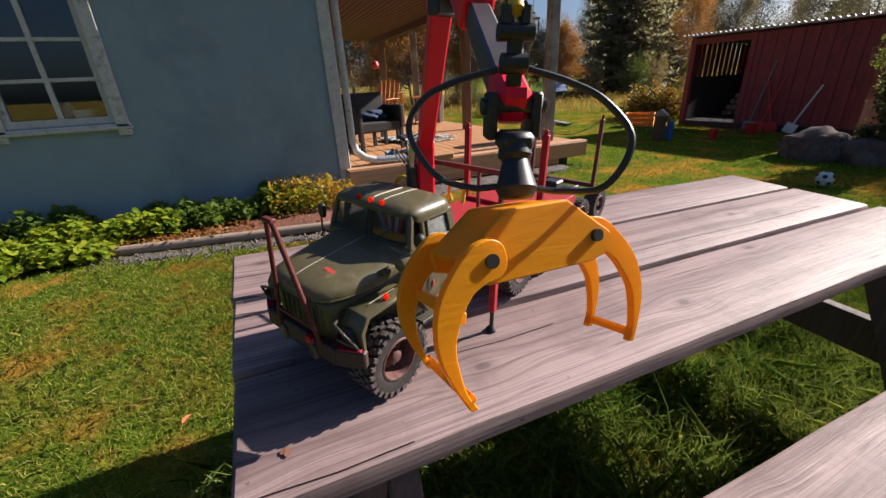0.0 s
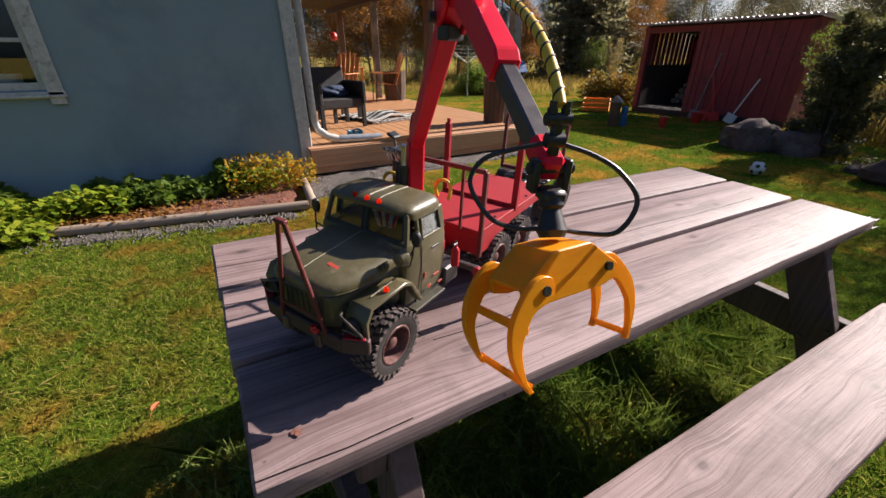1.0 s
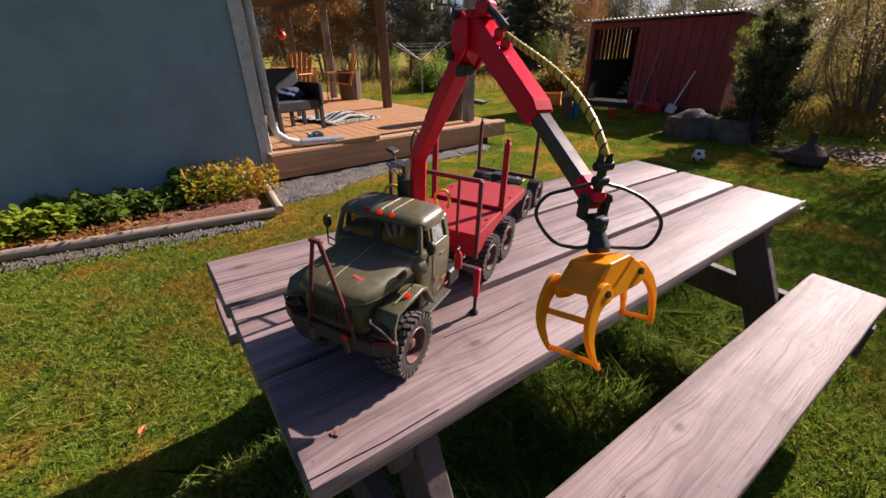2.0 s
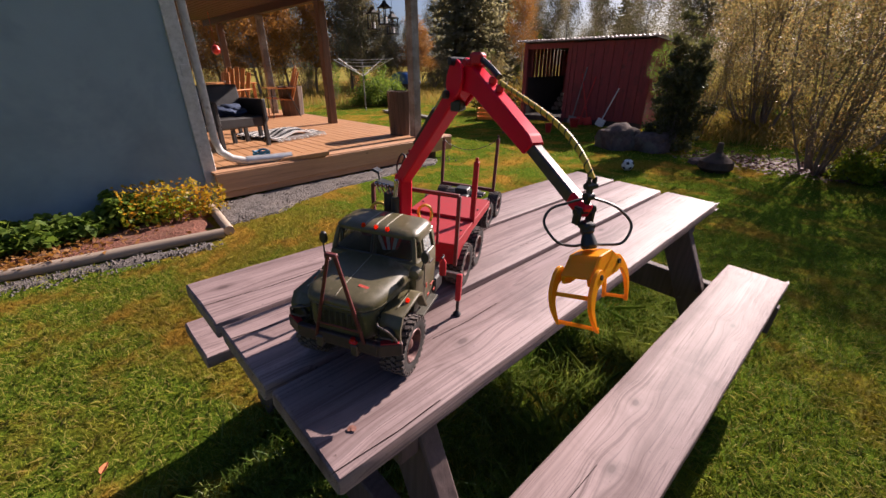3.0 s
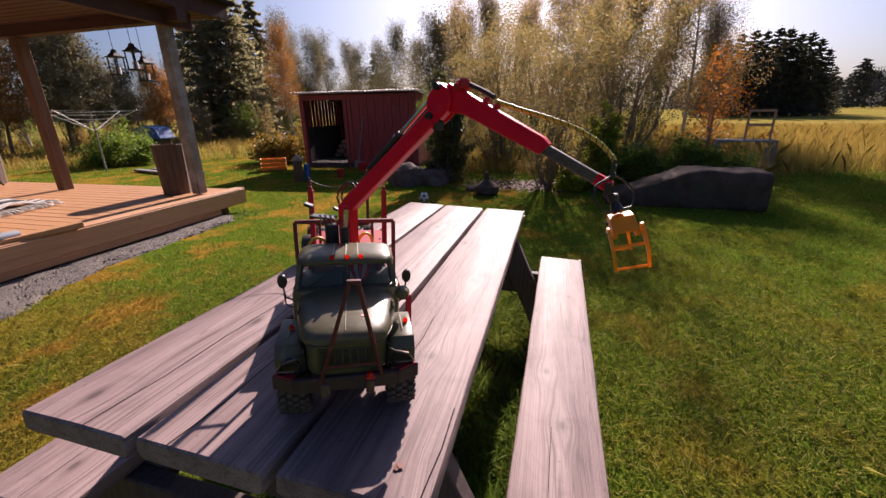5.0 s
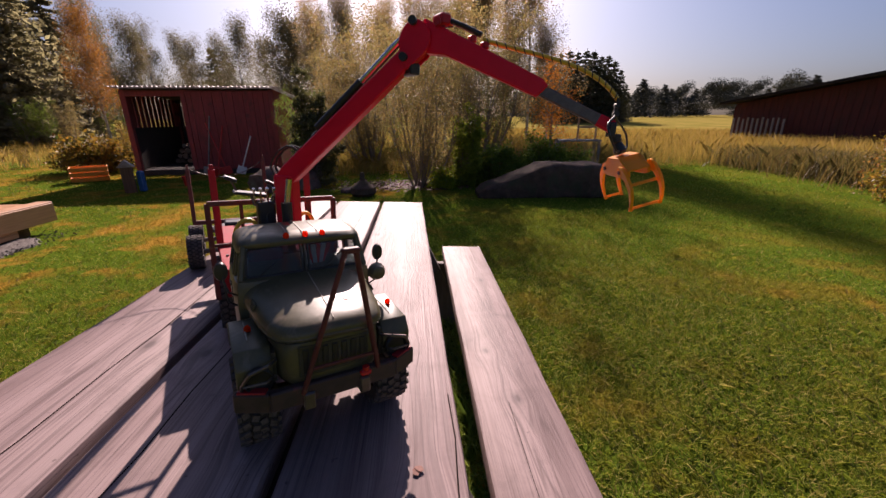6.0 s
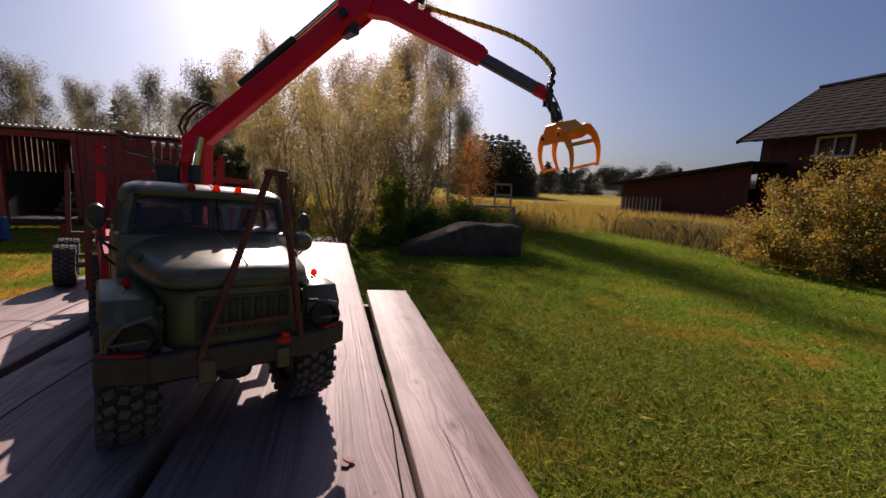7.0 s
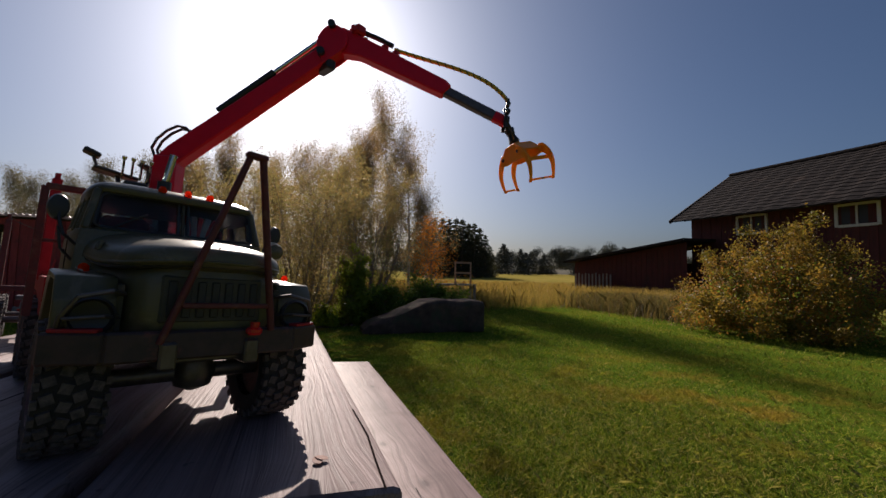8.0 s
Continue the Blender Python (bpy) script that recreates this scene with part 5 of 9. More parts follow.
    for s in (-1, 1):
        for y, h in ((0.484, 0.335),):
            bm = bmesh.new()
            box_between(bm, (s * 0.098, y, 0.146), (s * 0.098, y, h - 0.01), 0.014, 0.012, 0.0015, (0, 1, 0))
            box_between(bm, (s * 0.098, y, h - 0.012), (s * 0.098, y, h), 0.008, 0.007, 0.001, (0, 1, 0))
            part("stake", bm, "bed_red", t, "upright red timber stake")
    bm = bmesh.new()
    box(bm, (0, 0.484, 0.158), (0.20, 0.016, 0.010), 0.001)
    part("bolster", bm, "bed_red", t)
    # tail beam and coupling
    bm = bmesh.new()
    box(bm, (0, 0.715, 0.115), (0.18, 0.012, 0.020), 0.002)
    rod(bm, (-0.012, 0.72, 0.095), (-0.03, 0.80, 0.085), 0.006, 10)
    part("coupling", bm, "steel_dark", t)
    return t


truck = build_truck()


def build_crane(t):
    """Column, two booms, the telescoping arm, the hoses and the grapple, fixed behind the cab."""
    tt = in_truck
    colx, coly = 0.012, 0.212
    bm = bmesh.new()
    box(bm, (0.0, coly + 0.01, 0.118), (0.10, 0.075, 0.045), 0.003)
    lathe(bm, [(0.030, 0.135), (0.030, 0.15), (0.020, 0.155), (0.018, 0.17)], Matrix.Translation((colx, coly, 0)), 20)
    part("crane_base", bm, "truck_red", t, "red crane base", True)
    knee = tt((0.463, 0.356, 1.088))
    top = tt((0.688, 0.289, 1.290))
    d = (top - knee).normalized()
    plane = Vector((d.x, d.y, 0)).normalized()
    side = Vector((-plane.y, plane.x, 0))
    bm = bmesh.new()
    box_between(bm, (knee.x, knee.y, 0.16), (knee.x, knee.y, knee.z + 0.004), 0.028, 0.034, 0.003, tuple(plane))
    part("column", bm, "boom_red", t, "red crane column")
    bm = bmesh.new()
    rod(bm, tuple(knee + side * -0.024 + plane * 0.012 + Vector((0, 0, -0.16))), tuple(knee + side * -0.024 + plane * 0.012 + Vector((0, 0, -0.04))), 0.0085, 14)
    part("lift_cylinder", bm, "black", t, "", True)
    bm = bmesh.new()
    rod(bm, tuple(knee + side * -0.024 + plane * 0.012 + Vector((0, 0, -0.045))), tuple(knee + side * -0.024 + plane * 0.02 + Vector((0, 0, 0.0))), 0.005, 12)
    part("cylinder_rod", bm, "steel", t, "", True)
    # lower boom with a tapered belly
    up = plane.cross(side) * -1
    nrm = d.cross(side)
    nrm = nrm if nrm.z > 0 else -nrm
    basis = Matrix((tuple(d), tuple(nrm), tuple(side))).transposed().to_4x4()
    L = (top - knee).length
    bm = bmesh.new()
    prism(bm, [(-0.018, -0.011), (0.0, -0.017), (L * 0.45, -0.015), (L, -0.012), (L + 0.010, 0.0), (L, 0.014), (L * 0.55, 0.014), (0.012, 0.014), (-0.012, 0.010)],
          Matrix.Translation(knee) @ basis, 0.023, 0.0022)
    lower = part("lower_boom", bm, "boom_red", t, "glossy red lower boom")
    bm = bmesh.new()
    for s in (-1, 1):
        prism(bm, rounded([(L - 0.038, -0.015), (L - 0.026, 0.018), (L - 0.004, 0.030), (L + 0.014, 0.027), (L + 0.021, 0.006), (L + 0.004, -0.014)], 3, 100), Matrix.Translation(knee + side * (s * 0.0146)) @ basis, 0.0045, 0.001)
    part("link_plate", bm, "boom_red", lower, "red link plates at the elbow")
    for a, h in ((L - 0.030, 0.0), (L + 0.010, 0.026)):
        c = knee + d * a + nrm * h
        bm = bmesh.new()
        rod(bm, tuple(c - side * 0.024), tuple(c + side * 0.024), 0.006, 10)
        part("pivot_pin", bm, "black", lower)
    bm = bmesh.new()
    box(bm, tuple(knee + d * (L - 0.036) - nrm * 0.014), (0.016, 0.034, 0.016), 0.002)
    part("sensor_box", bm, "black", lower)
    bm = bmesh.new()
    rod(bm, tuple(knee + d * 0.10 + nrm * 0.021), tuple(knee + d * (L * 0.66) + nrm * 0.024), 0.0062, 12)
    part("boom_cylinder", bm, "black", lower, "", True)
    bm = bmesh.new()
    rod(bm, tuple(knee + d * (L * 0.64) + nrm * 0.024), tuple(knee + d * (L + 0.006) + nrm * 0.028), 0.0038, 10)
    part("cylinder_rod", bm, "steel", lower, "", True)
    # upper boom and arm
    start = tt((0.703, 0.285, 1.304))
    end = tt((0.857, 0.2345, 1.2425))
    tip = tt((0.944, 0.2005, 1.187))
    d2 = (tip - start).normalized()
    L2, L3 = (end - start).length, (tip - start).length
    n2 = d2.cross(side)
    n2 = n2 if n2.z > 0 else -n2
    b2 = Matrix((tuple(d2), tuple(n2), tuple(side))).transposed().to_4x4()
    bm = bmesh.new()
    prism(bm, [(-0.022, -0.012), (0.004, -0.028), (0.03, -0.0185), (L2, -0.0125), (L2 + 0.007, 0.007), (L2 - 0.005, 0.0115), (0.02, 0.0125), (-0.018, 0.012)], Matrix.Translation(start) @ b2, 0.0195, 0.0018)
    upper = part("upper_boom", bm, "boom_red", t, "glossy red upper boom")
    bm = bmesh.new()
    box_between(bm, tuple(start + d2 * (L2 - 0.01) - n2 * 0.002), tuple(tip - d2 * 0.012 - n2 * 0.002), 0.0132, 0.0150, 0.0018, tuple(n2))
    arm = part("extension_arm", bm, "steel_dark", upper, "dark steel telescoping arm")
    bm = bmesh.new()
    box_between(bm, tuple(tip - d2 * 0.022 - n2 * 0.002), tuple(tip + d2 * 0.004 - n2 * 0.002), 0.0146, 0.0165, 0.003, tuple(n2))
    part("arm_tip", bm, "boom_red", upper, "red tip of the arm")
    bm = bmesh.new()
    box(bm, tuple(start + n2 * 0.02 + d2 * 0.004), (0.018, 0.026, 0.016), 0.003)
    rod(bm, tuple(start + n2 * 0.014 - side * 0.02 + d2 * 0.004), tuple(start + n2 * 0.014 + side * 0.02 + d2 * 0.004), 0.005, 10)
    part("valve_block", bm, "truck_red", upper)
    for a in (0.055, 0.075):
        bm = bmesh.new()
        box(bm, tuple(start + n2 * 0.016 + d2 * a), (0.010, 0.012, 0.010), 0.002)
        part("hose_clamp", bm, "truck_red", upper)
    # black hydraulic line over the boom, then the wrapped hose down to the tip
    bm = bmesh.new()
    ring_sweep(bm, [tuple(start + n2 * 0.024 + d2 * 0.01), tuple(start + n2 * 0.026 + d2 * 0.04), tuple(start + n2 * 0.026 + d2 * 0.065)], 0.004, 8)
    part("hose_end", bm, "black", upper, "", True)
    p0, p3 = start + n2 * 0.022 + d2 * 0.070, tt((0.946, 0.198, 1.219))
    pts = []
    for k in range(41):
        u = k / 40
        p1, p2 = p0 + d2 * 0.075 + n2 * 0.010, p3 + Vector((0, 0, 0.048)) - plane * 0.036
        pts.append((1 - u) ** 3 * p0 + 3 * (1 - u) ** 2 * u * p1 + 3 * (1 - u) * u * u * p2 + u ** 3 * p3)
    bm = bmesh.new()
    ring_sweep(bm, pts, 0.0031, 10)
    hose = part("wrapped_hose", bm, "hose_yellow", upper, "yellow wrapped hose with black spiral bands", True)
    bm = bmesh.new()
    spiral = []
    for k in range(401):
        u = k / 400
        i = min(39, int(u * 40))
        f = u * 40 - i
        p = pts[i].lerp(pts[i + 1], f)
        dd = (pts[i + 1] - pts[i]).normalized()
        s1 = side
        s2 = dd.cross(s1).normalized()
        a = 2 * math.pi * 17 * u
        spiral.append(p + 0.0029 * (math.cos(a) * s1 + math.sin(a) * s2))
    ring_sweep(bm, spiral, 0.0008, 5)
    part("spiral_band", bm, "black", hose)
    # rotator
    rot0 = tip + Vector((0, 0, -0.002))
    cg = tt((0.960, 0.1945, 1.150))
    axis = (cg - rot0)
    bm = bmesh.new()
    for s in (-1, 1):
        box(bm, tuple(rot0 + side * (s * 0.0095) + Vector((0, 0, -0.004))), (0.009, 0.0045, 0.019), 0.001, Matrix.Rotation(math.atan2(side.y, side.x) - math.pi / 2, 3, "Z"))
    box(bm, tuple(rot0 + axis * 0.38), (0.014, 0.014, 0.008), 0.002, Matrix.Rotation(math.atan2(side.y, side.x), 3, "Z"))
    ring_sweep(bm, [tuple(rot0 + axis * 0.35), tuple(rot0 + axis * 0.55), tuple(rot0 + axis * 0.6), tuple(rot0 + axis * 0.82), tuple(rot0 + axis * 0.9), tuple(rot0 + axis * 1.0)], [0.0065, 0.0072, 0.0055, 0.0078, 0.0088, 0.0070], 18)
    rod(bm, tuple(rot0 - side * 0.0135), tuple(rot0 + side * 0.0135), 0.0035, 10)
    rotator = part("rotator", bm, "black", t, "black rotator with bolts", True)
    bm = bmesh.new()
    hj = tt((0.946, 0.198, 1.212))
    box_between(bm, tuple(rot0 + Vector((0, 0, 0.004))), tuple(hj), 0.005, 0.006, 0.001, tuple(side))
    rod(bm, tuple(hj - side * 0.007), tuple(hj + side * 0.007), 0.0034, 12)
    rod(bm, tuple(hj - side * 0.005 + Vector((0, 0, -0.011))), tuple(hj + side * 0.005 + Vector((0, 0, -0.011))), 0.0040, 12)
    for a in (-0.004, 0.004):
        rod(bm, tuple(hj + side * a + Vector((0, 0, -0.003))), tuple(hj + side * a + Vector((0, 0, 0.009))), 0.0021, 10)
        rod(bm, tuple(hj + side * a + Vector((0, 0, 0.003))), tuple(hj + side * a + Vector((0, 0, 0.0055))), 0.0028, 6)
    part("hose_bracket", bm, "black", rotator, "", True)
    inv = TRUCK_IN_TABLE.to_3x3().inverted()
    sw = inv @ Vector((0.55, 0.83, 0))
    low = rot0 + axis * 0.86
    cross = inv @ Vector((0.83, -0.55, 0))
    for s, reach, skew in ((-1, 0.039, -0.004), (1, 0.038, 0.008)):
        a, b = hj + sw * (s * 0.006) + Vector((0, 0, -0.013)), low + sw * (s * 0.007) + Vector((0, 0, -0.001))
        mid = a.lerp(b, 0.46)
        keys = [a - sw * (s * 0.012) + Vector((0, 0, 0.004)), a, a + sw * (s * reach * 0.42) + Vector((0, 0, -0.0045)), a + sw * (s * reach * 0.80) + Vector((0, 0, -0.0115)) + cross * skew * 0.7,
                mid + sw * (s * reach) + Vector((0, 0, -0.004)) + cross * skew, b + sw * (s * reach * 0.72) + Vector((0, 0, 0.0035)) + cross * skew * 0.7, b + sw * (s * reach * 0.30) + Vector((0, 0, -0.001)), b, b - sw * (s * 0.01)]
        cur = []
        for p0, p1, p2, p3 in zip(keys, keys[1:], keys[2:], keys[3:]):
            for k in range(8):
                u = k / 8
                cur.append(0.5 * (2 * p1 + (p2 - p0) * u + (2 * p0 - 5 * p1 + 4 * p2 - p3) * u * u + (3 * p1 - p0 - 3 * p2 + p3) * u ** 3))
        cur.append(b)
        bm = bmesh.new()
        ring_sweep(bm, cur, 0.0014, 8)
        part("hose", bm, "black", rotator, "thin black hydraulic hose loop", True)
    build_grapple(t, tt)
    # operator's platform with levers, and looped hoses beside the column
    bm = bmesh.new()
    box(bm, (-0.03, 0.225, 0.250), (0.028, 0.028, 0.090), 0.003)
    seat = part("operator_platform", bm, "black", t, "black valve bank with the operator's seat")
    bm = bmesh.new()
    box(bm, (-0.050, 0.246, 0.306), (0.052, 0.030, 0.0045), 0.0018, Matrix.Rotation(radians(8), 3, "Y"))
    part("seat_plate", bm, "black", seat, "thin black seat plate")
    bm = bmesh.new()
    box(bm, (-0.078, 0.251, 0.331), (0.020, 0.024, 0.006), 0.002, Matrix.Rotation(radians(20), 3, "Y"))
    part("backrest", bm, "black", seat, "small black tilted backrest")
    bm = bmesh.new()
    rod(bm, (-0.044, 0.240, 0.285), (-0.048, 0.246, 0.304), 0.003, 8)
    rod(bm, (-0.070, 0.248, 0.309), (-0.077, 0.251, 0.329), 0.002, 6)
    part("seat_post", bm, "steel_dark", seat)
    bm = bmesh.new()
    box(bm, (-0.014, 0.238, 0.322), (0.026, 0.018, 0.005), 0.0015, Matrix.Rotation(radians(24), 3, "Y"))
    rod(bm, (-0.014, 0.236, 0.292), (-0.014, 0.238, 0.320), 0.0022, 6)
    part("foot_rest", bm, "black", seat, "small tilted plate beside the boom")
    bm = bmesh.new()
    for k in range(4):
        rod(bm, (-0.018 - 0.010 * k, 0.205, 0.296), (-0.020 - 0.010 * k, 0.190, 0.318), 0.0014, 6)
        rod(bm, (-0.020 - 0.010 * k, 0.190, 0.318), (-0.020 - 0.010 * k, 0.188, 0.322), 0.0028, 8)
    part("lever", bm, "chrome", seat)
    for c, r, m in (((-0.062, 0.225, 0.235), 0.020, "hose_yellow"), ((0.040, 0.255, 0.240), 0.016, "hose_yellow")):
        bm = bmesh.new()
        ring_sweep(bm, [(c[0] + r * math.cos(a), c[1] + 0.004 * math.sin(2 * a), c[2] + 1.5 * r * math.sin(a)) for a in (math.pi * k / 12 - 0.5 for k in range(17))], 0.0036, 8)
        part("hose_loop", bm, m, t, "looped yellow hydraulic hose", True)
    for k in (-1, 1):
        bm = bmesh.new()
        c = knee + side * (0.006 * k)
        ring_sweep(bm, [tuple(c + d * a + nrm * b) for a, b in ((0.050, 0.010), (0.048, 0.024), (0.040, 0.033), (0.024, 0.036), (0.006, 0.034), (-0.008, 0.027), (-0.012, 0.014), (-0.014, 0.0))], 0.0020, 8)
        part("hose_loop", bm, "black", t, "black hydraulic hose looped over the boom's foot", True)
    for k in range(3):
        bm = bmesh.new()
        x = knee.x - 0.024
        ring_sweep(bm, [(x, knee.y + 0.006 * k, 0.20), (x - 0.012, knee.y + 0.01 * k, 0.27), tuple(knee + side * 0.016 + nrm * 0.012 + Vector((0, 0, 0.004 * k))), tuple(knee + side * (0.015 + 0.002 * k) + nrm * 0.022 + d * 0.08), tuple(knee + side * 0.012 + nrm * (0.026 + 0.004 * k) + d * (L - 0.04)), tuple(top + side * 0.012 + nrm * (0.032 + 0.006 * (k == 1))), tuple(start + n2 * 0.022 + side * 0.008 + d2 * 0.02)], 0.0026, 6)
        part("boom_hose", bm, "hose_yellow" if k == 1 else "black", t, "", True)


def rounded(line, steps=3, sharp=60):
    """A closed outline made smooth, keeping the corners that turn more than sharp degrees."""
    n = len(line)
    P = [Vector(p) for p in line]

    def turn(k):
        u, v = P[k] - P[k - 1], P[(k + 1) % n] - P[k]
        return math.degrees(u.angle(v))
    hard = [turn(k) > sharp for k in range(n)]
    out = []
    for k in range(n):
        p1, p2 = P[k], P[(k + 1) % n]
        p0 = 2 * p1 - p2 if hard[k] else P[k - 1]
        p3 = 2 * p2 - p1 if hard[(k + 1) % n] else P[(k + 2) % n]
        for j in range(steps):
            u = j / steps
            q = 0.5 * (2 * p1 + (p2 - p0) * u + (2 * p0 - 5 * p1 + 4 * p2 - p3) * u * u + (3 * p1 - p0 - 3 * p2 + p3) * u ** 3)
            out.append((q.x, q.y))
    return out


def build_grapple(t, tt):
    """A printed yellow timber grapple with two hooped claws."""
    a = Vector((0.0, 1.0, 0)).normalized()
    w = Vector((1.0, 0.0, 0)).normalized()
    lean = radians(17)
    wz = (w * math.cos(lean) + Vector((0, 0, 1)) * math.sin(lean)).normalized()
    zz = (Vector((0, 0, 1)) * math.cos(lean) - w * math.sin(lean)).normalized()
    base = Matrix((tuple(a), tuple(zz), tuple(wz))).transposed().to_4x4()
    base = TRUCK_IN_TABLE.inverted() @ Matrix.Translation((0.968, 0.1920, 1.1320)) @ base
    bm = bmesh.new()
    body = [(-0.034, -0.007), (-0.024, -0.0095), (0.024, -0.0095), (0.034, -0.007), (0.035, 0.001), (0.022, 0.011), (0.014, 0.017), (-0.014, 0.017), (-0.022, 0.011), (-0.035, 0.001)]
    # hollow body: two cheeks, a roof and a top plate
    for s in (-1, 1):
        prism(bm, body, base @ Matrix.Translation((0, 0, s * 0.0135)), 0.004, 0.0006)
    prism(bm, [(-0.0225, 0.0095), (-0.0135, 0.0172), (0.0135, 0.0172), (0.0225, 0.0095), (0.0195, 0.0085), (0.0115, 0.0140), (-0.0115, 0.0140), (-0.0195, 0.0085)], base, 0.0305, 0.0005)
    for s in (-1, 1):
        prism(bm, [(s * 0.0212, 0.0112), (s * 0.0345, 0.0018), (s * 0.0335, -0.0008), (s * 0.0200, 0.0086)][::s], base, 0.0305, 0.0004)
    grip = part("grapple", bm, "yellow", t, "printed yellow grapple body with layer lines")
    outer = [(0.0205, 0.0035), (0.0225, 0.0070), (0.0275, 0.0085), (0.0345, 0.0060), (0.0425, -0.0020), (0.0480, -0.0110), (0.0500, -0.0210), (0.0490, -0.0310), (0.0450, -0.0415)]
    inner = [(0.0412, -0.0435), (0.0430, -0.0340), (0.0432, -0.0250), (0.0395, -0.0160), (0.0350, -0.0095), (0.0290, -0.0065), (0.0235, -0.0055), (0.0205, -0.0020)]
    for s, wide, tipx in ((-1, 0.0205, 0.0385), (1, 0.0125, 0.0440)):
        shift = tipx - 0.0385
        line = [(s * (x + shift * max(0.0, -z) / 0.05), z) for x, z in outer + [(tipx - shift + 0.002, -0.0505), (tipx - shift - 0.001, -0.0500)] + inner]
        line = rounded(line)
        bm = bmesh.new()
        for c in (-1, 1):
            prism(bm, line[::s], base @ Matrix.Translation((0, 0, c * wide)), 0.0040, 0.0004)
        tx = s * (tipx + 0.0015)
        prism(bm, [(tx - 0.0008, -0.0488), (tx + 0.0016, -0.0468), (tx + 0.0018, -0.0450), (tx - 0.0004, -0.0462)], base, 2 * wide + 0.004, 0.0003)
        if s < 0:
            prism(bm, [(-0.0425, -0.0175), (-0.0385, -0.0190), (-0.0375, -0.0150), (-0.0415, -0.0135)], base, 2 * wide + 0.002, 0.0003)
        part("claw", bm, "yellow", grip, "curved yellow claw of two hoops")
    for s in (-1, 1):
        for c in (-1, 1):
            bm = bmesh.new()
            k = 0.0215 if s < 0 else 0.0155
            p = base @ Vector((s * 0.0265, 0.0010, c * (k - 0.002)))
            q = base @ Vector((s * 0.0265, 0.0010, c * (k + 0.002)))
            rod(bm, p, q, 0.0026, 12)
            part("bolt", bm, "black", grip, "black socket bolt")


build_crane(truck)


def build_trailer():
    m = TRUCK @ Matrix.Translation((-0.045, 0.905, 0)) @ Matrix.Rotation(radians(-2), 4, "Z")
    t = thing("log_trailer", m, "small red log trailer with four black wheels on the table", "model trailer")
    for y in (-0.070, 0.071):
        for s in (-1, 1):
            wheel(t, s * 0.108, y, 0.050, 0.040, s)
        bm = bmesh.new()
        rod(bm, (-0.1, y, 0.05), (0.1, y, 0.05), 0.007, 10)
        lathe(bm, [(0.004, -0.016), (0.015, -0.01), (0.018, 0), (0.015, 0.01), (0.004, 0.016)], Matrix.Translation((0, y, 0.05)), 14)
        part("axle", bm, "steel_dark", t, "", True)
    bm = bmesh.new()
    for s in (-1, 1):
        box(bm, (s * 0.03, 0.0, 0.082), (0.012, 0.24, 0.018), 0.0015)
    box(bm, (0, 0.02, 0.095), (0.15, 0.06, 0.010), 0.002)
    box_between(bm, (0, -0.10, 0.082), (0.035, -0.21, 0.082), 0.016, 0.014, 0.0015)
    part("trailer_frame", bm, "steel_dark", t)
    bm = bmesh.new()
    box(bm, (0, 0.035, 0.116), (0.222, 0.013, 0.013), 0.0015)
    part("bolster", bm, "rust_red", t, "rusty red cross beam")
    for s, h in ((-1, 0.296), (1, 0.326)):
        bm = bmesh.new()
        box_between(bm, (s * 0.107, 0.035, 0.11), (s * 0.107, 0.035, h - 0.012), 0.011, 0.011, 0.0015, (0, 1, 0))
        rod(bm, (s * 0.107, 0.035, h - 0.014), (s * 0.107, 0.035, h), 0.0035, 8)
        part("stake", bm, "rust_red", t, "upright rusty red stake")
    bm = bmesh.new()
    # slack chain between the stakes
    n = 26
    for k in range(n):
        u0, u1 = k / n, (k + 0.9) / n
        pa = (-0.107 + 0.214 * u0, 0.035, 0.288 + 0.025 * u0 - 0.16 * u0 * (1 - u0))
        pb = (-0.107 + 0.214 * u1, 0.035, 0.288 + 0.025 * u1 - 0.16 * u1 * (1 - u1))
        box_between(bm, pa, pb, 0.0026 if k % 2 else 0.0012, 0.0012 if k % 2 else 0.0026)
    part("chain", bm, "steel_dark", t, "slack chain between the stakes")
    bm = bmesh.new()
    box(bm, (0.0, -0.02, 0.112), (0.05, 0.05, 0.03), 0.004)
    box(bm, (0.02, -0.06, 0.100), (0.03, 0.03, 0.02), 0.003)
    part("equipment_box", bm, "black", t)


build_trailer()


def build_leaf():
    t = TABLE @ Matrix.Translation((0.684, 0.062, 0.752)) @ Matrix.Rotation(0.4, 4, "Z") @ Matrix.Scale(0.5, 4)
    bm = bmesh.new()
    for k in range(2):
        outline = [(0, -0.012), (0.008, -0.006), (0.010, 0.002), (0.005, 0.010), (0, 0.014), (-0.006, 0.008), (-0.009, 0.0), (-0.007, -0.007)]
        m = Matrix.Translation((0.012 * k, 0.004 * k, 0.002 + 0.0012 * k)) @ Matrix.Rotation(0.9 * k, 4, "Z") @ Matrix.Rotation(0.12, 4, "X")
        prism(bm, [(x * 1.0, y) for x, y in outline], m, 0.0008)
    ob = part("dry_leaf", bm, "dry_leaf", None, "curled dry brown leaf lying on the table")
    ob.matrix_world = t
    tagged(ob, "", "leaf")


build_leaf()


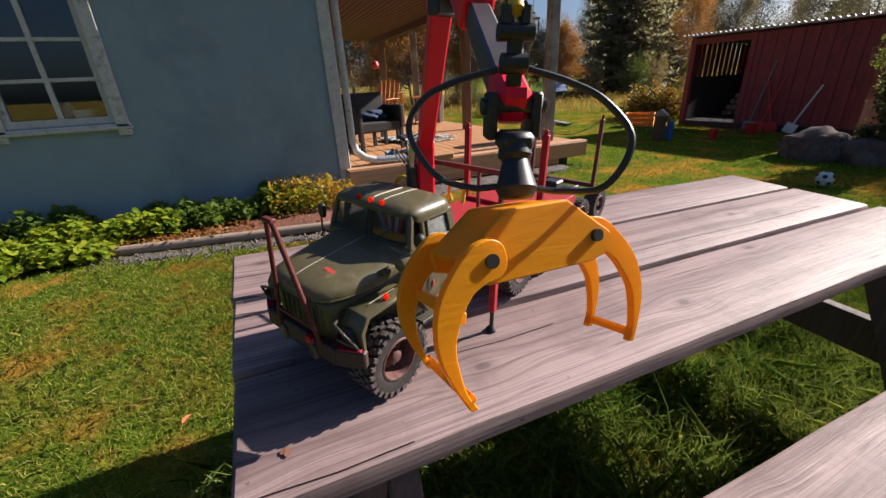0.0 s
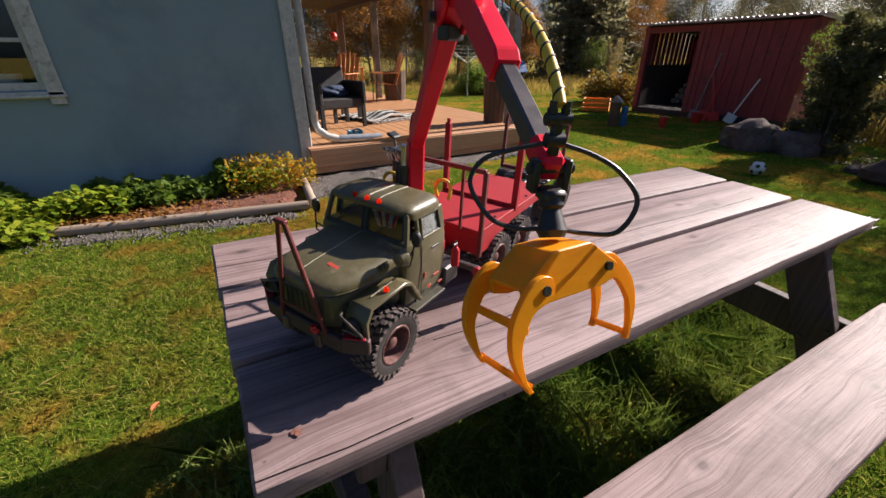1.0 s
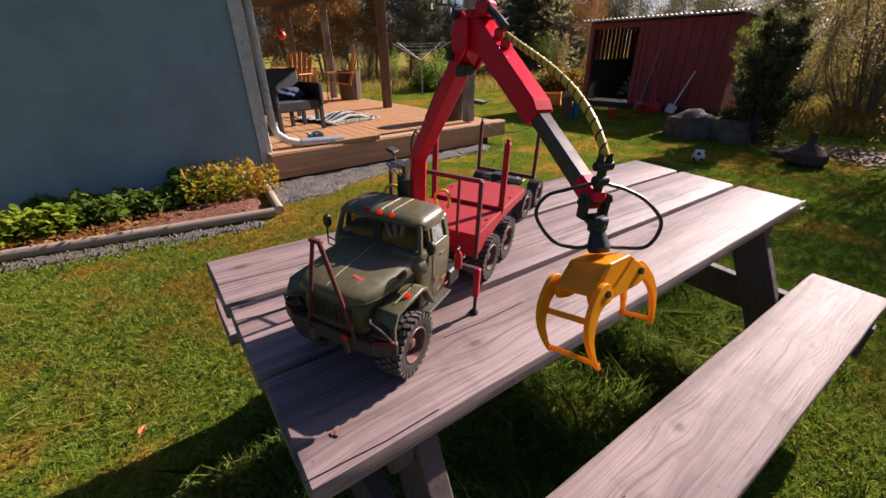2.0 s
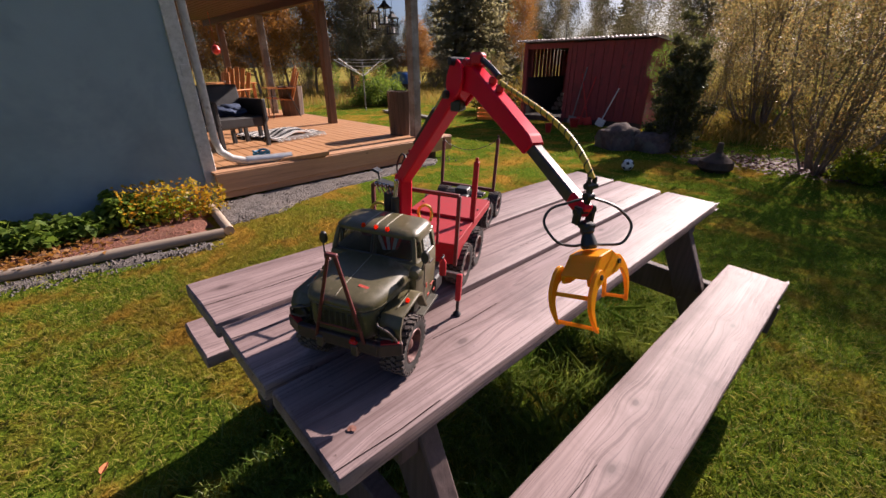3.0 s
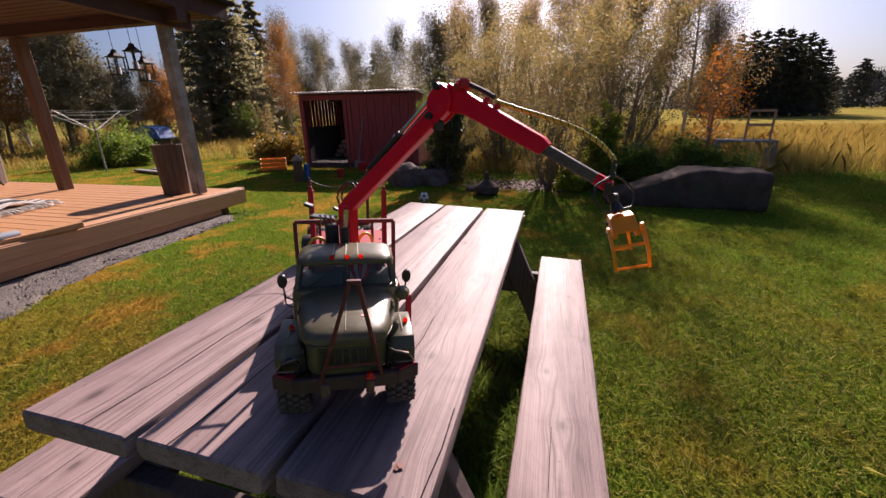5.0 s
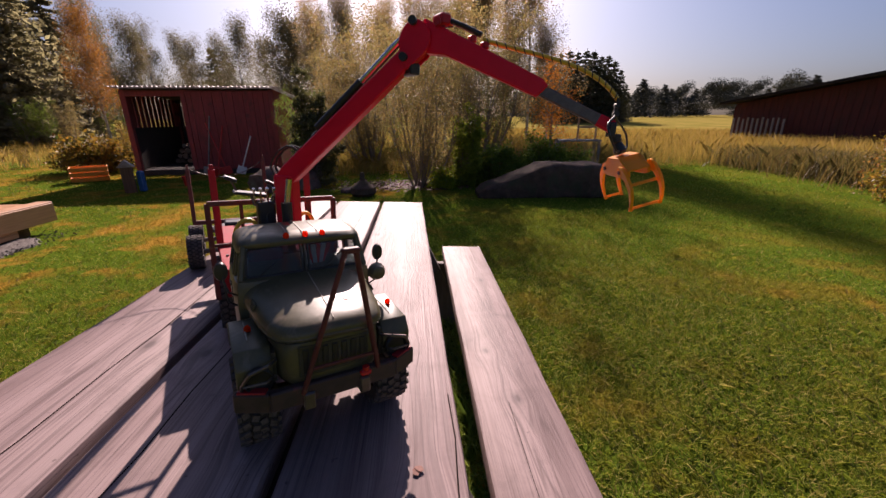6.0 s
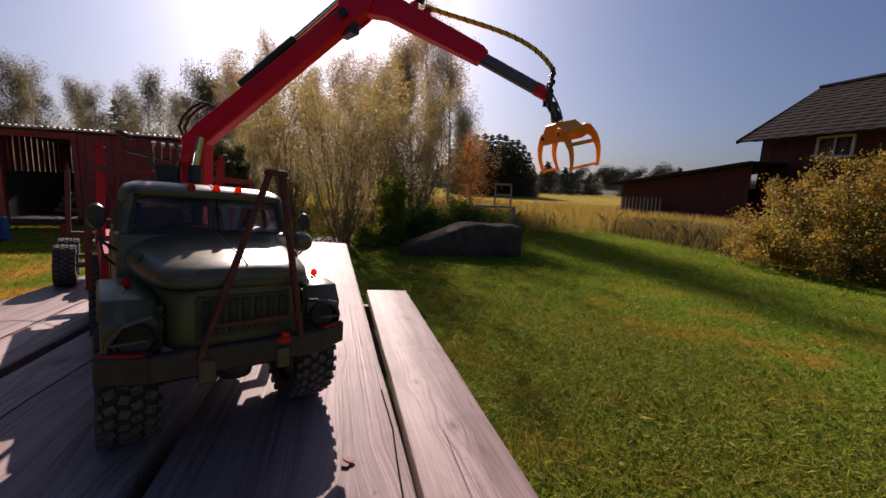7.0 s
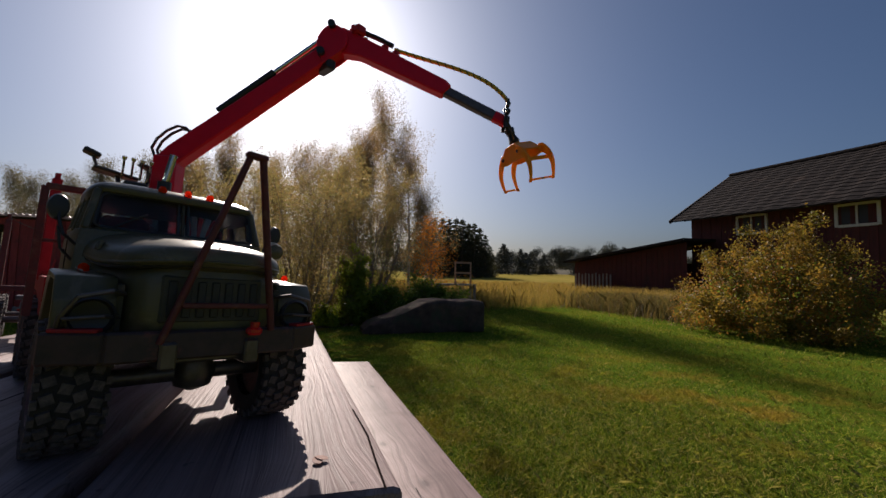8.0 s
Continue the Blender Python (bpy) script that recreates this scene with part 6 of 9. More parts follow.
def build_lawn_leaf():
    # a folded leaf caught in the top of the grass
    bm = bmesh.new()
    for side in (-1, 1):
        outline = [(0, -0.021), (0.011, -0.013), (0.015, -0.001), (0.010, 0.012), (0, 0.022)]
        m = Matrix.Rotation(-side * 0.5, 4, "Y")
        prism(bm, [(side * x, y) for x, y in (outline if side > 0 else outline[::-1])], m, 0.0009)
    rod(bm, (0, -0.020, 0.0), (0.004, -0.040, -0.006), 0.0009, 6)
    ob = part("fallen_leaf", bm, "orange_leaf", None, "folded orange autumn leaf lying on the lawn")
    ob.matrix_world = Matrix.Translation((-0.383, -0.360, 0.034)) @ Matrix.Rotation(0.9, 4, "Z") @ Matrix.Rotation(0.25, 4, "X")
    tagged(ob, "", "leaf")


build_lawn_leaf()


# ---- blue-grey house ----
HX, HY = -3.53, 1.0      # the corner of the house next to the porch


def build_house():
    # front wall with a window opening
    y0, y1, z0, z1 = -1.79, -1.02, 1.00, 2.04
    bm = bmesh.new()
    th = 0.2
    for cy, cz, sy, sz in ((( y1 + HY) / 2, 1.5, HY - y1, 3.4), ((y0 - 9) / 2, 1.5, 9 + y0, 3.4), ((y0 + y1) / 2, (z0 - 0.2) / 2, y1 - y0, z0 + 0.2), ((y0 + y1) / 2, (3.2 + z1) / 2, y1 - y0, 3.2 - z1)):
        box(bm, (HX - th / 2, cy, cz), (th, sy, sz))
    tagged(part("wall_front", bm, "wall", None, "smooth blue-grey painted house wall"), "", "wall", "", "structure")
    bm = bmesh.new()
    box(bm, (HX - 5.2, HY - th / 2, 1.5), (10.0, th, 3.4))
    tagged(part("wall_side", bm, "wall", None, "blue-grey house wall along the porch"), "", "wall", "", "structure")
    bm = bmesh.new()
    box(bm, (HX - 10.1, -4.0, 1.5), (th, 9.8, 3.4))
    box(bm, (HX - 5.2, -8.9, 1.5), (10.0, th, 3.4))
    tagged(part("wall_back", bm, "wall", None, "blue-grey far walls of the house"), "", "wall", "", "structure")
    bm = bmesh.new()
    box(bm, (HX - 5.1, -4.0, 3.26), (10.9, 10.6, 0.12))
    prism(bm, [(-5.6, 3.3), (5.6, 3.3), (0, 5.6)], Matrix.Translation((HX - 5.1, -4.0, 0)) @ Matrix(((1, 0, 0, 0), (0, 0, 1, 0), (0, 1, 0, 0), (0, 0, 0, 1))), 10.8)
    tagged(part("roof_1", bm, "rooftile", None, "dark roof over the blue-grey house"), "", "roof", "", "structure")
    # corner boards
    bm = bmesh.new()
    box(bm, (HX + 0.012, HY - 0.045, 1.65), (0.024, 0.12, 3.1), 0.003)
    box(bm, (HX - 0.05, HY + 0.012, 1.65), (0.10, 0.024, 3.1), 0.003)
    box(bm, (HX + 0.026, HY - 0.035, 1.30), (0.008, 0.07, 0.10), 0.002)
    tagged(part("trim_1", bm, "trim", None, "flaking white corner boards"), "", "trim", "", "structure")
    # window
    w = new("window_1")
    w.matrix_world = Matrix.Translation((HX, 0, 0))
    tagged(w, "old white six-pane window in the blue-grey wall", "window", "", "structure")
    bm = bmesh.new()
    for cy, cz, sy, sz in ((y0 - 0.045, 1.52, 0.10, 1.26), (y1 + 0.045, 1.52, 0.10, 1.26), ((y0 + y1) / 2, z1 + 0.055, 1.02, 0.12), ((y0 + y1) / 2, z0 - 0.035, 0.98, 0.05)):
        box(bm, (0.014, cy, cz), (0.03, sy, sz), 0.004)
    part("casing", bm, "trim", w, "weathered white casing boards")
    bm = bmesh.new()
    box(bm, (0.02, (y0 + y1) / 2, z0 - 0.045), (0.045, 0.99, 0.022), 0.005)
    part("window_sill", bm, "trim", w)
    bm = bmesh.new()
    for cy, sy in ((y0 + 0.025, 0.05), (y1 - 0.025, 0.05)):
        box(bm, (-0.03, cy, (z0 + z1) / 2), (0.045, sy, z1 - z0), 0.004)
    for cz in (z0 + 0.03, z1 - 0.03):
        box(bm, (-0.03, (y0 + y1) / 2, cz), (0.045, y1 - y0 - 0.1, 0.06), 0.004)
    frame_ob = part("window_frame", bm, "trim", w)
    ym = (y0 + y1) / 2
    bm = bmesh.new()
    box(bm, (-0.026, ym, (z0 + z1) / 2), (0.035, 0.035, z1 - z0 - 0.12), 0.003)
    for k in (1, 2):
        zz = z0 + 0.06 + (z1 - z0 - 0.12) * k / 3
        for s in (-1, 1):
            box(bm, (-0.026, ym + s * 0.176, zz), (0.032, 0.317, 0.03), 0.003)
    part("glazing_bar", bm, "trim", frame_ob)
    ph = (z1 - z0 - 0.12) / 3
    for k in range(3):
        for s in (-1, 1):
            bm = bmesh.new()
            box(bm, (-0.04, ym + s * 0.176, z0 + 0.06 + ph * (k + 0.5)), (0.004, 0.33, ph - 0.01))
            p = part("pane", bm, "pane", w)
            p.visible_shadow = False
    # things on the sill, seen through the panes, and a closed box painted near-black for the room's dimness
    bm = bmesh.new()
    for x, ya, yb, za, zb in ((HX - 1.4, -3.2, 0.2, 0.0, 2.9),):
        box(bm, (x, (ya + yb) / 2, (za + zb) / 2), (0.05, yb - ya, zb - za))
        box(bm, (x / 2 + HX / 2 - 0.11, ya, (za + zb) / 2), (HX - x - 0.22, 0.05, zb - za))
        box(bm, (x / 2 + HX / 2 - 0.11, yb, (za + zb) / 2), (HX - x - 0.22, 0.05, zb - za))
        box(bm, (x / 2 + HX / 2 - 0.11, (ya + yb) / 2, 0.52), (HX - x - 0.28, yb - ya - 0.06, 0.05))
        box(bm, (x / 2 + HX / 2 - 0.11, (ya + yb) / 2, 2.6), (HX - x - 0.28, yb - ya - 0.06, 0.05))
    tagged(part("wall_room", bm, "dark_room", None, "near-black box standing in for the dim room behind the window"), "", "wall", "", "structure")
    bm = bmesh.new()
    lathe(bm, [(0.03, 0), (0.075, 0.02), (0.085, 0.09), (0.08, 0.10), (0.06, 0.09)], Matrix.Translation((HX - 0.28, -1.30, 1.02)), 18)
    tagged(part("bowl", bm, "white", None, "white bowl inside on the window ledge", True), "", "bowl")
    bm = bmesh.new()
    lathe(bm, [(0.03, 0), (0.045, 0.01), (0.04, 0.12), (0.02, 0.15), (0.018, 0.17)], Matrix.Translation((HX - 0.32, -1.42, 1.02)), 16)
    tagged(part("jug", bm, "blue", None, "blue jug inside on the window ledge", True), "", "jug")
    bm = bmesh.new()
    box(bm, (HX - 0.33, (y0 + y1) / 2, 1.005), (0.28, 1.1, 0.03), 0.004)
    tagged(part("window_ledge", bm, "trim", None, "painted ledge inside the window"), "", "ledge", "", "structure")


build_house()


# ---- porch ----
DX, DY = -3.40, 4.42     # front face and end of the deck
DZ = 0.31


def build_deck():
    deck = new("deck")
    tagged(deck, "low deck of warm orange-brown boards beside the house", "deck", "", "structure")
    n = 24
    w = (DY - HY - 0.02) / n
    x0, x1 = DX - 8.7, DX - 0.05
    for k in range(n):
        bm = bmesh.new()
        box(bm, ((x0 + x1) / 2, HY + 0.02 + w * (k + 0.5), DZ - 0.014), (x1 - x0, w - 0.007, 0.028), 0.003)
        part("deck_board", bm, "deck", deck)
    bm = bmesh.new()
    box(bm, (DX - 0.024, (HY + DY) / 2 - 0.0, DZ - 0.095), (0.048, DY - HY + 0.06, 0.20), 0.004)
    part("fascia", bm, "fascia", deck, "broad front board of the deck")
    bm = bmesh.new()
    box(bm, (DX - 0.06, (HY + DY) / 2 - 0.22, (DZ - 0.19 + 0.035) / 2), (0.045, DY - HY - 0.42, DZ - 0.19 - 0.035), 0.004)
    part("fascia", bm, "fascia", deck, "lower board down to the gravel")
    bm = bmesh.new()
    box(bm, (DX - 0.09, (HY + DY) / 2, DZ + 0.004), (0.16, DY - HY + 0.08, 0.03), 0.004)
    part("edge_board", bm, "fascia", deck)
    bm = bmesh.new()
    box(bm, ((x0 + x1) / 2, DY - 0.02, DZ - 0.13), (x1 - x0, 0.048, 0.14), 0.004)
    part("end_beam", bm, "fascia", deck)
    for x in (DX - 0.2, DX - 2.8, DX - 5.4, DX - 8.2):
        for y in (1.3, 2.7, 4.15):
            bm = bmesh.new()
            box(bm, (x, y, 0.08), (0.14, 0.14, 0.19), 0.004)
            part("footing", bm, "post", deck)


build_deck()


def build_posts():
    spec = [(-3.71, 3.97, "post_grey", 0.13), (-6.22, 3.97, "post", 0.14), (-8.95, 3.98, "post_grey", 0.13), (-11.6, 3.98, "post", 0.14)]
    for x, y, m, w in spec:
        p = thing("porch_post", Matrix.Translation((x, y, DZ + (0.019 if x > -4 else 0))), "weathered grey square porch post" if m == "post_grey" else "brown wooden porch post", "post", "porch posts")
        bm = bmesh.new()
        box(bm, (0, 0, 1.03), (w, w, 2.06), 0.006)
        part("shaft", bm, m, p)
    # roof over the porch: beams, rafters and close boards
    r = new("roof_2")
    tagged(r, "dark red-brown boarded porch roof on beams", "roof", "", "structure")
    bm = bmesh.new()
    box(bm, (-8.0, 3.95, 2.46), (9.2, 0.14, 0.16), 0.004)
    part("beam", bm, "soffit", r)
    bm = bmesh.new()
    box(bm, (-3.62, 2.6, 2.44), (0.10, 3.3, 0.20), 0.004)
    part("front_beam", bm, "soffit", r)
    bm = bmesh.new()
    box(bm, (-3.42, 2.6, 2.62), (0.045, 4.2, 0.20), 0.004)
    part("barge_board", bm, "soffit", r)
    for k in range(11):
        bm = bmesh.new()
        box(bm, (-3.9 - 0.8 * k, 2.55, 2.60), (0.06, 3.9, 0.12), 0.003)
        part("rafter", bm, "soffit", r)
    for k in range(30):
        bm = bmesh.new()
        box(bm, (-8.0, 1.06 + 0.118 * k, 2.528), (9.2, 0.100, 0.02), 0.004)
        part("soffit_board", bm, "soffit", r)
    bm = bmesh.new()
    box(bm, (-8.0, 2.8, 2.72), (9.4, 3.9, 0.04))
    part("roof_sheet", bm, "rooftile", r)


build_posts()


def adirondack(m, label):
    c = thing("garden_chair", m, label, "chair", "orange garden chairs")
    for k in range(5):
        bm = bmesh.new()
        x = -0.20 + 0.10 * k
        h = 0.56 + 0.11 * (1 - (abs(k - 2) / 2) ** 1.6)
        box_between(bm, (x, 0.22, 0.36), (x * 1.22, 0.42, 0.36 + h), 0.094, 0.018, 0.006, (0, 1, 0))
        part("back_slat", bm, "chair_wood", c)
    for k in range(5):
        bm = bmesh.new()
        box(bm, (0, -0.20 + 0.10 * k, 0.40 - 0.012 * k), (0.50, 0.085, 0.018), 0.005)
        part("seat_slat", bm, "chair_wood", c)
    for s in (-1, 1):
        bm = bmesh.new()
        box(bm, (s * 0.29, 0.0, 0.60), (0.085, 0.56, 0.02), 0.006)
        part("armrest", bm, "chair_wood", c)
        for y0, y1, z1 in ((-0.24, -0.20, 0.60), (0.34, 0.10, 0.60)):
            bm = bmesh.new()
            rod(bm, (s * 0.27, y0, 0.0), (s * 0.27, y1, z1), 0.012, 8)
            part("leg", bm, "black", c)
    return c


def build_porch_things():
    adirondack(Matrix.Translation((-8.15, 2.80, DZ)) @ Matrix.Rotation(radians(40), 4, "Z"), "orange slatted wooden garden chair on the deck")
    c2 = adirondack(Matrix.Translation((-8.12, 3.80, DZ)) @ Matrix.Rotation(radians(-12), 4, "Z"), "orange slatted wooden garden chair turned sideways")
    adirondack(Matrix.Translation((-9.6, 3.0, DZ)) @ Matrix.Rotation(radians(20), 4, "Z"), "orange slatted wooden garden chair behind the table")
    # round-edged table
    t = thing("patio_table", Matrix.Translation((-8.95, 3.1, DZ)), "reddish wooden patio table on the deck", "table")
    bm = bmesh.new()
    box(bm, (0, 0, 0.70), (0.85, 0.85, 0.03), 0.01)
    part("tabletop", bm, "chair_wood", t)
    for sx in (-1, 1):
        for sy in (-1, 1):
            bm = bmesh.new()
            box(bm, (sx * 0.36, sy * 0.36, 0.345), (0.05, 0.05, 0.69), 0.005)
            part("leg", bm, "chair_wood", t)
    bm = bmesh.new()
    box(bm, (-8.75, 3.05, DZ + 0.735), (0.30, 0.22, 0.03), 0.008)
    tagged(part("folded_cloth", bm, "cloth_white", None, "folded white cloth on the patio table"), "", "cloth")
    # black wicker armchair with a blue throw
    c = thing("wicker_armchair", Matrix.Translation((-4.95, 1.72, DZ)) @ Matrix.Rotation(radians(100), 4, "Z"), "black wicker armchair with a dark blue throw", "armchair")
    bm = bmesh.new()
    box(bm, (0, 0, 0.34), (0.62, 0.58, 0.14), 0.02)
    part("seat", bm, "wicker", c)
    bm = bmesh.new()
    box(bm, (0, 0.29, 0.50), (0.66, 0.08, 0.60), 0.02, Matrix.Rotation(radians(-8), 3, "X"))
    part("backrest", bm, "wicker", c)
    for s in (-1, 1):
        bm = bmesh.new()
        box(bm, (s * 0.33, -0.02, 0.47), (0.06, 0.60, 0.30), 0.015)
        part("armrest", bm, "wicker", c)
        for y in (-0.27, 0.27):
            bm = bmesh.new()
            box(bm, (s * 0.32, y, 0.16), (0.05, 0.05, 0.32), 0.004)
            part("leg", bm, "wicker", c)
    bm = bmesh.new()
    bmesh.ops.create_icosphere(bm, subdivisions=4, radius=1.0)
    for v in bm.verts:
        p = v.co.copy()
        k = 1 + 0.30 * noise.noise(p * 1.9) + 0.22 * abs(noise.noise(p * 4.2 + Vector((3, 0, 0)))) + 0.06 * noise.noise(p * 11)
        v.co = (0.03 + 0.22 * p.x * k, 0.09 + 0.19 * p.y * k, 0.465 + 0.085 * p.z * k)
    part("throw", bm, "cloth_blue", c, "crumpled dark blue throw", True)
    c2 = thing("footstool", Matrix.Translation((-5.55, 1.95, DZ)) @ Matrix.Rotation(radians(10), 4, "Z"), "low black wicker footstool on the deck", "stool")
    bm = bmesh.new()
    box(bm, (0, 0, 0.36), (0.66, 0.50, 0.07), 0.015)
    part("top", bm, "wicker", c2)
    for sx in (-1, 1):
        for sy in (-1, 1):
            bm = bmesh.new()
            box(bm, (sx * 0.29, sy * 0.21, 0.165), (0.05, 0.05, 0.33), 0.004)
            part("leg", bm, "wicker", c2)
    # striped rug
    rug = thing("striped_rug", Matrix.Translation((-5.45, 2.55, DZ + 0.004)) @ Matrix.Rotation(radians(12), 4, "Z"), "rumpled black and white striped rug on the deck", "rug")
    for k in range(16):
        bm = bmesh.new()
        x = -0.48 + 0.064 * k
        prof = []
        for j in range(15):
            y = -0.44 + 0.064 * j + 0.05 * math.sin(x * 7)
            z = 0.02 + 0.025 * abs(noise.noise((x * 5, y * 5, 2))) + 0.10 * max(0.0, math.sin(x * 4.2 + 0.4)) * max(0.0, math.sin(y * 5 + 1.6))
            prof.append((y, z))
        outline = [(y, z + 0.010) for y, z in prof] + [(y, z - 0.010) for y, z in prof[::-1]]
        prism(bm, outline, Matrix.Translation((x, 0, 0.012)) @ Matrix(((0, 0, 1, 0), (1, 0, 0, 0), (0, 1, 0, 0), (0, 0, 0, 1))), 0.063)
        part("stripe", bm, "cloth_white" if k % 2 else "cloth_black", rug, "", True)
    bm = bmesh.new()
    for k in range(30):
        y = -0.44 + 0.031 * k
        ring_sweep(bm, [(0.50, y, 0.05), (0.56, y + 0.012 * math.sin(k * 2.3), 0.035), (0.62, y + 0.02 * math.sin(k * 1.7), 0.010)], [0.008, 0.007, 0.005], 5)
    part("fringe", bm, "cloth_white", rug, "white knotted fringe")
    # planters
    for x, y, r, h, m in ((-4.12, 4.0, 0.17, 0.66, "planter"), (-8.25, 4.12, 0.24, 0.62, "planter")):
        p = thing("barrel_planter", Matrix.Translation((x, y, DZ + 0.002)), "old dark wooden barrel planter on the deck", "planter", "barrel planters")
        for k in range(14):
            a = 2 * math.pi * k / 14
            bm = bmesh.new()
            for z0, z1, r0, r1 in ((0, h * 0.5, 0.92, 1.0), (h * 0.5, h, 1.0, 1.04)):
                box_between(bm, (r * r0 * math.cos(a), r * r0 * math.sin(a), z0), (r * r1 * math.cos(a), r * r1 * math.sin(a), z1), 2 * r * math.pi / 14, 0.02, 0.002, (math.cos(a), math.sin(a), 0))
            part("stave", bm, m, p)
        bm = bmesh.new()
        lathe(bm, [(r * 0.9, 0.02), (r * 0.95, h - 0.05), (0.02, h - 0.03)], Matrix(), 20)
        part("soil", bm, "soil", p)
    # downpipe with its shoe lying over the deck's corner
    p = thing("downpipe", Matrix(), "white and galvanised downpipe bending out over the deck", "downpipe")
    bm = bmesh.new()
    ring_sweep(bm, [(-3.62, 1.10, 2.3), (-3.62, 1.10, 0.62), (-3.61, 1.13, 0.50), (-3.58, 1.22, 0.42), (-3.56, 1.36, 0.375)], 0.04, 14)
    part("upper_pipe", bm, "trim", p, "", True)
    bm = bmesh.new()
    ring_sweep(bm, [(-3.56, 1.36, 0.378), (-3.52, 1.62, 0.372), (-3.50, 1.85, 0.37)], [0.046, 0.046, 0.044], 14)
    part("shoe", bm, "pipe", p, "dull galvanised outlet", True)
    bm = bmesh.new()
    prism(bm, [(0, 0), (0.62, 0.0), (0.62, 0.055), (0.08, 0.035)], Matrix.Translation((-3.50, 1.66, DZ + 0.021)) @ Matrix.Rotation(radians(80), 4, "Z") @ Matrix.Rotation(radians(90), 4, "X"), 0.10, 0.004)
    tagged(part("splash_board", bm, "deck", None, "small sloping wooden splash board on the deck edge"), "", "board")
    bm = bmesh.new()
    for k in range(5):
        ring_sweep(bm, [(-3.80 + 0.09 * math.cos(a + k), 1.62 + 0.09 * math.sin(a + k), DZ + 0.03 + 0.018 * k + 0.01 * math.sin(3 * a)) for a in (2 * math.pi * j / 18 for j in range(19))], 0.011, 8)
    tagged(part("hose_coil", bm, "teal", None, "coiled blue garden hose on the deck", True), "", "hose")
    # lanterns under the eave
    for x, y, z in ((-3.94, 3.68, 1.84), (-4.10, 3.93, 1.74), (-4.28, 3.72, 1.80)):
        l = thing("lantern", Matrix.Translation((x, y, z)), "black metal lantern hanging under the porch roof", "lantern", "hanging lanterns")
        for sx in (-1, 1):
            for sy in (-1, 1):
                bm = bmesh.new()
                box(bm, (sx * 0.055, sy * 0.055, 0.115), (0.012, 0.012, 0.186), 0.001)
                part("upright", bm, "black", l)
        bm = bmesh.new()
        box(bm, (0, 0, 0.012), (0.13, 0.13, 0.02), 0.002)
        part("base", bm, "black", l)
        bm = bmesh.new()
        lathe(bm, [(0.10, 0.207), (0.10, 0.22), (0.075, 0.225), (0.03, 0.27), (0.028, 0.29), (0.01, 0.30)], Matrix.Rotation(radians(45), 4, "Z"), 4)
        part("cap", bm, "black", l)
        bm = bmesh.new()
        rod(bm, (0, 0, 0.30), (0, 0, 2.60 - z), 0.003, 6)
        part("hanger", bm, "black", l)
        bm = bmesh.new()
        rod(bm, (0, 0, 0.02), (0, 0, 0.10), 0.03, 12)
        part("candle", bm, "cloth_white", l)
    bm = bmesh.new()
    lathe(bm, [(0.01, -0.11), (0.07, -0.08), (0.10, 0), (0.07, 0.08), (0.01, 0.11)], Matrix.Translation((-10.4, 3.4, 1.72)), 16)
    rod(bm, (-10.4, 3.4, 1.8), (-10.4, 3.4, 2.62), 0.004, 6)
    tagged(part("hanging_feeder", bm, "red_toy", None, "small red feeder hanging from the porch roof", True), "", "feeder")


build_porch_things()


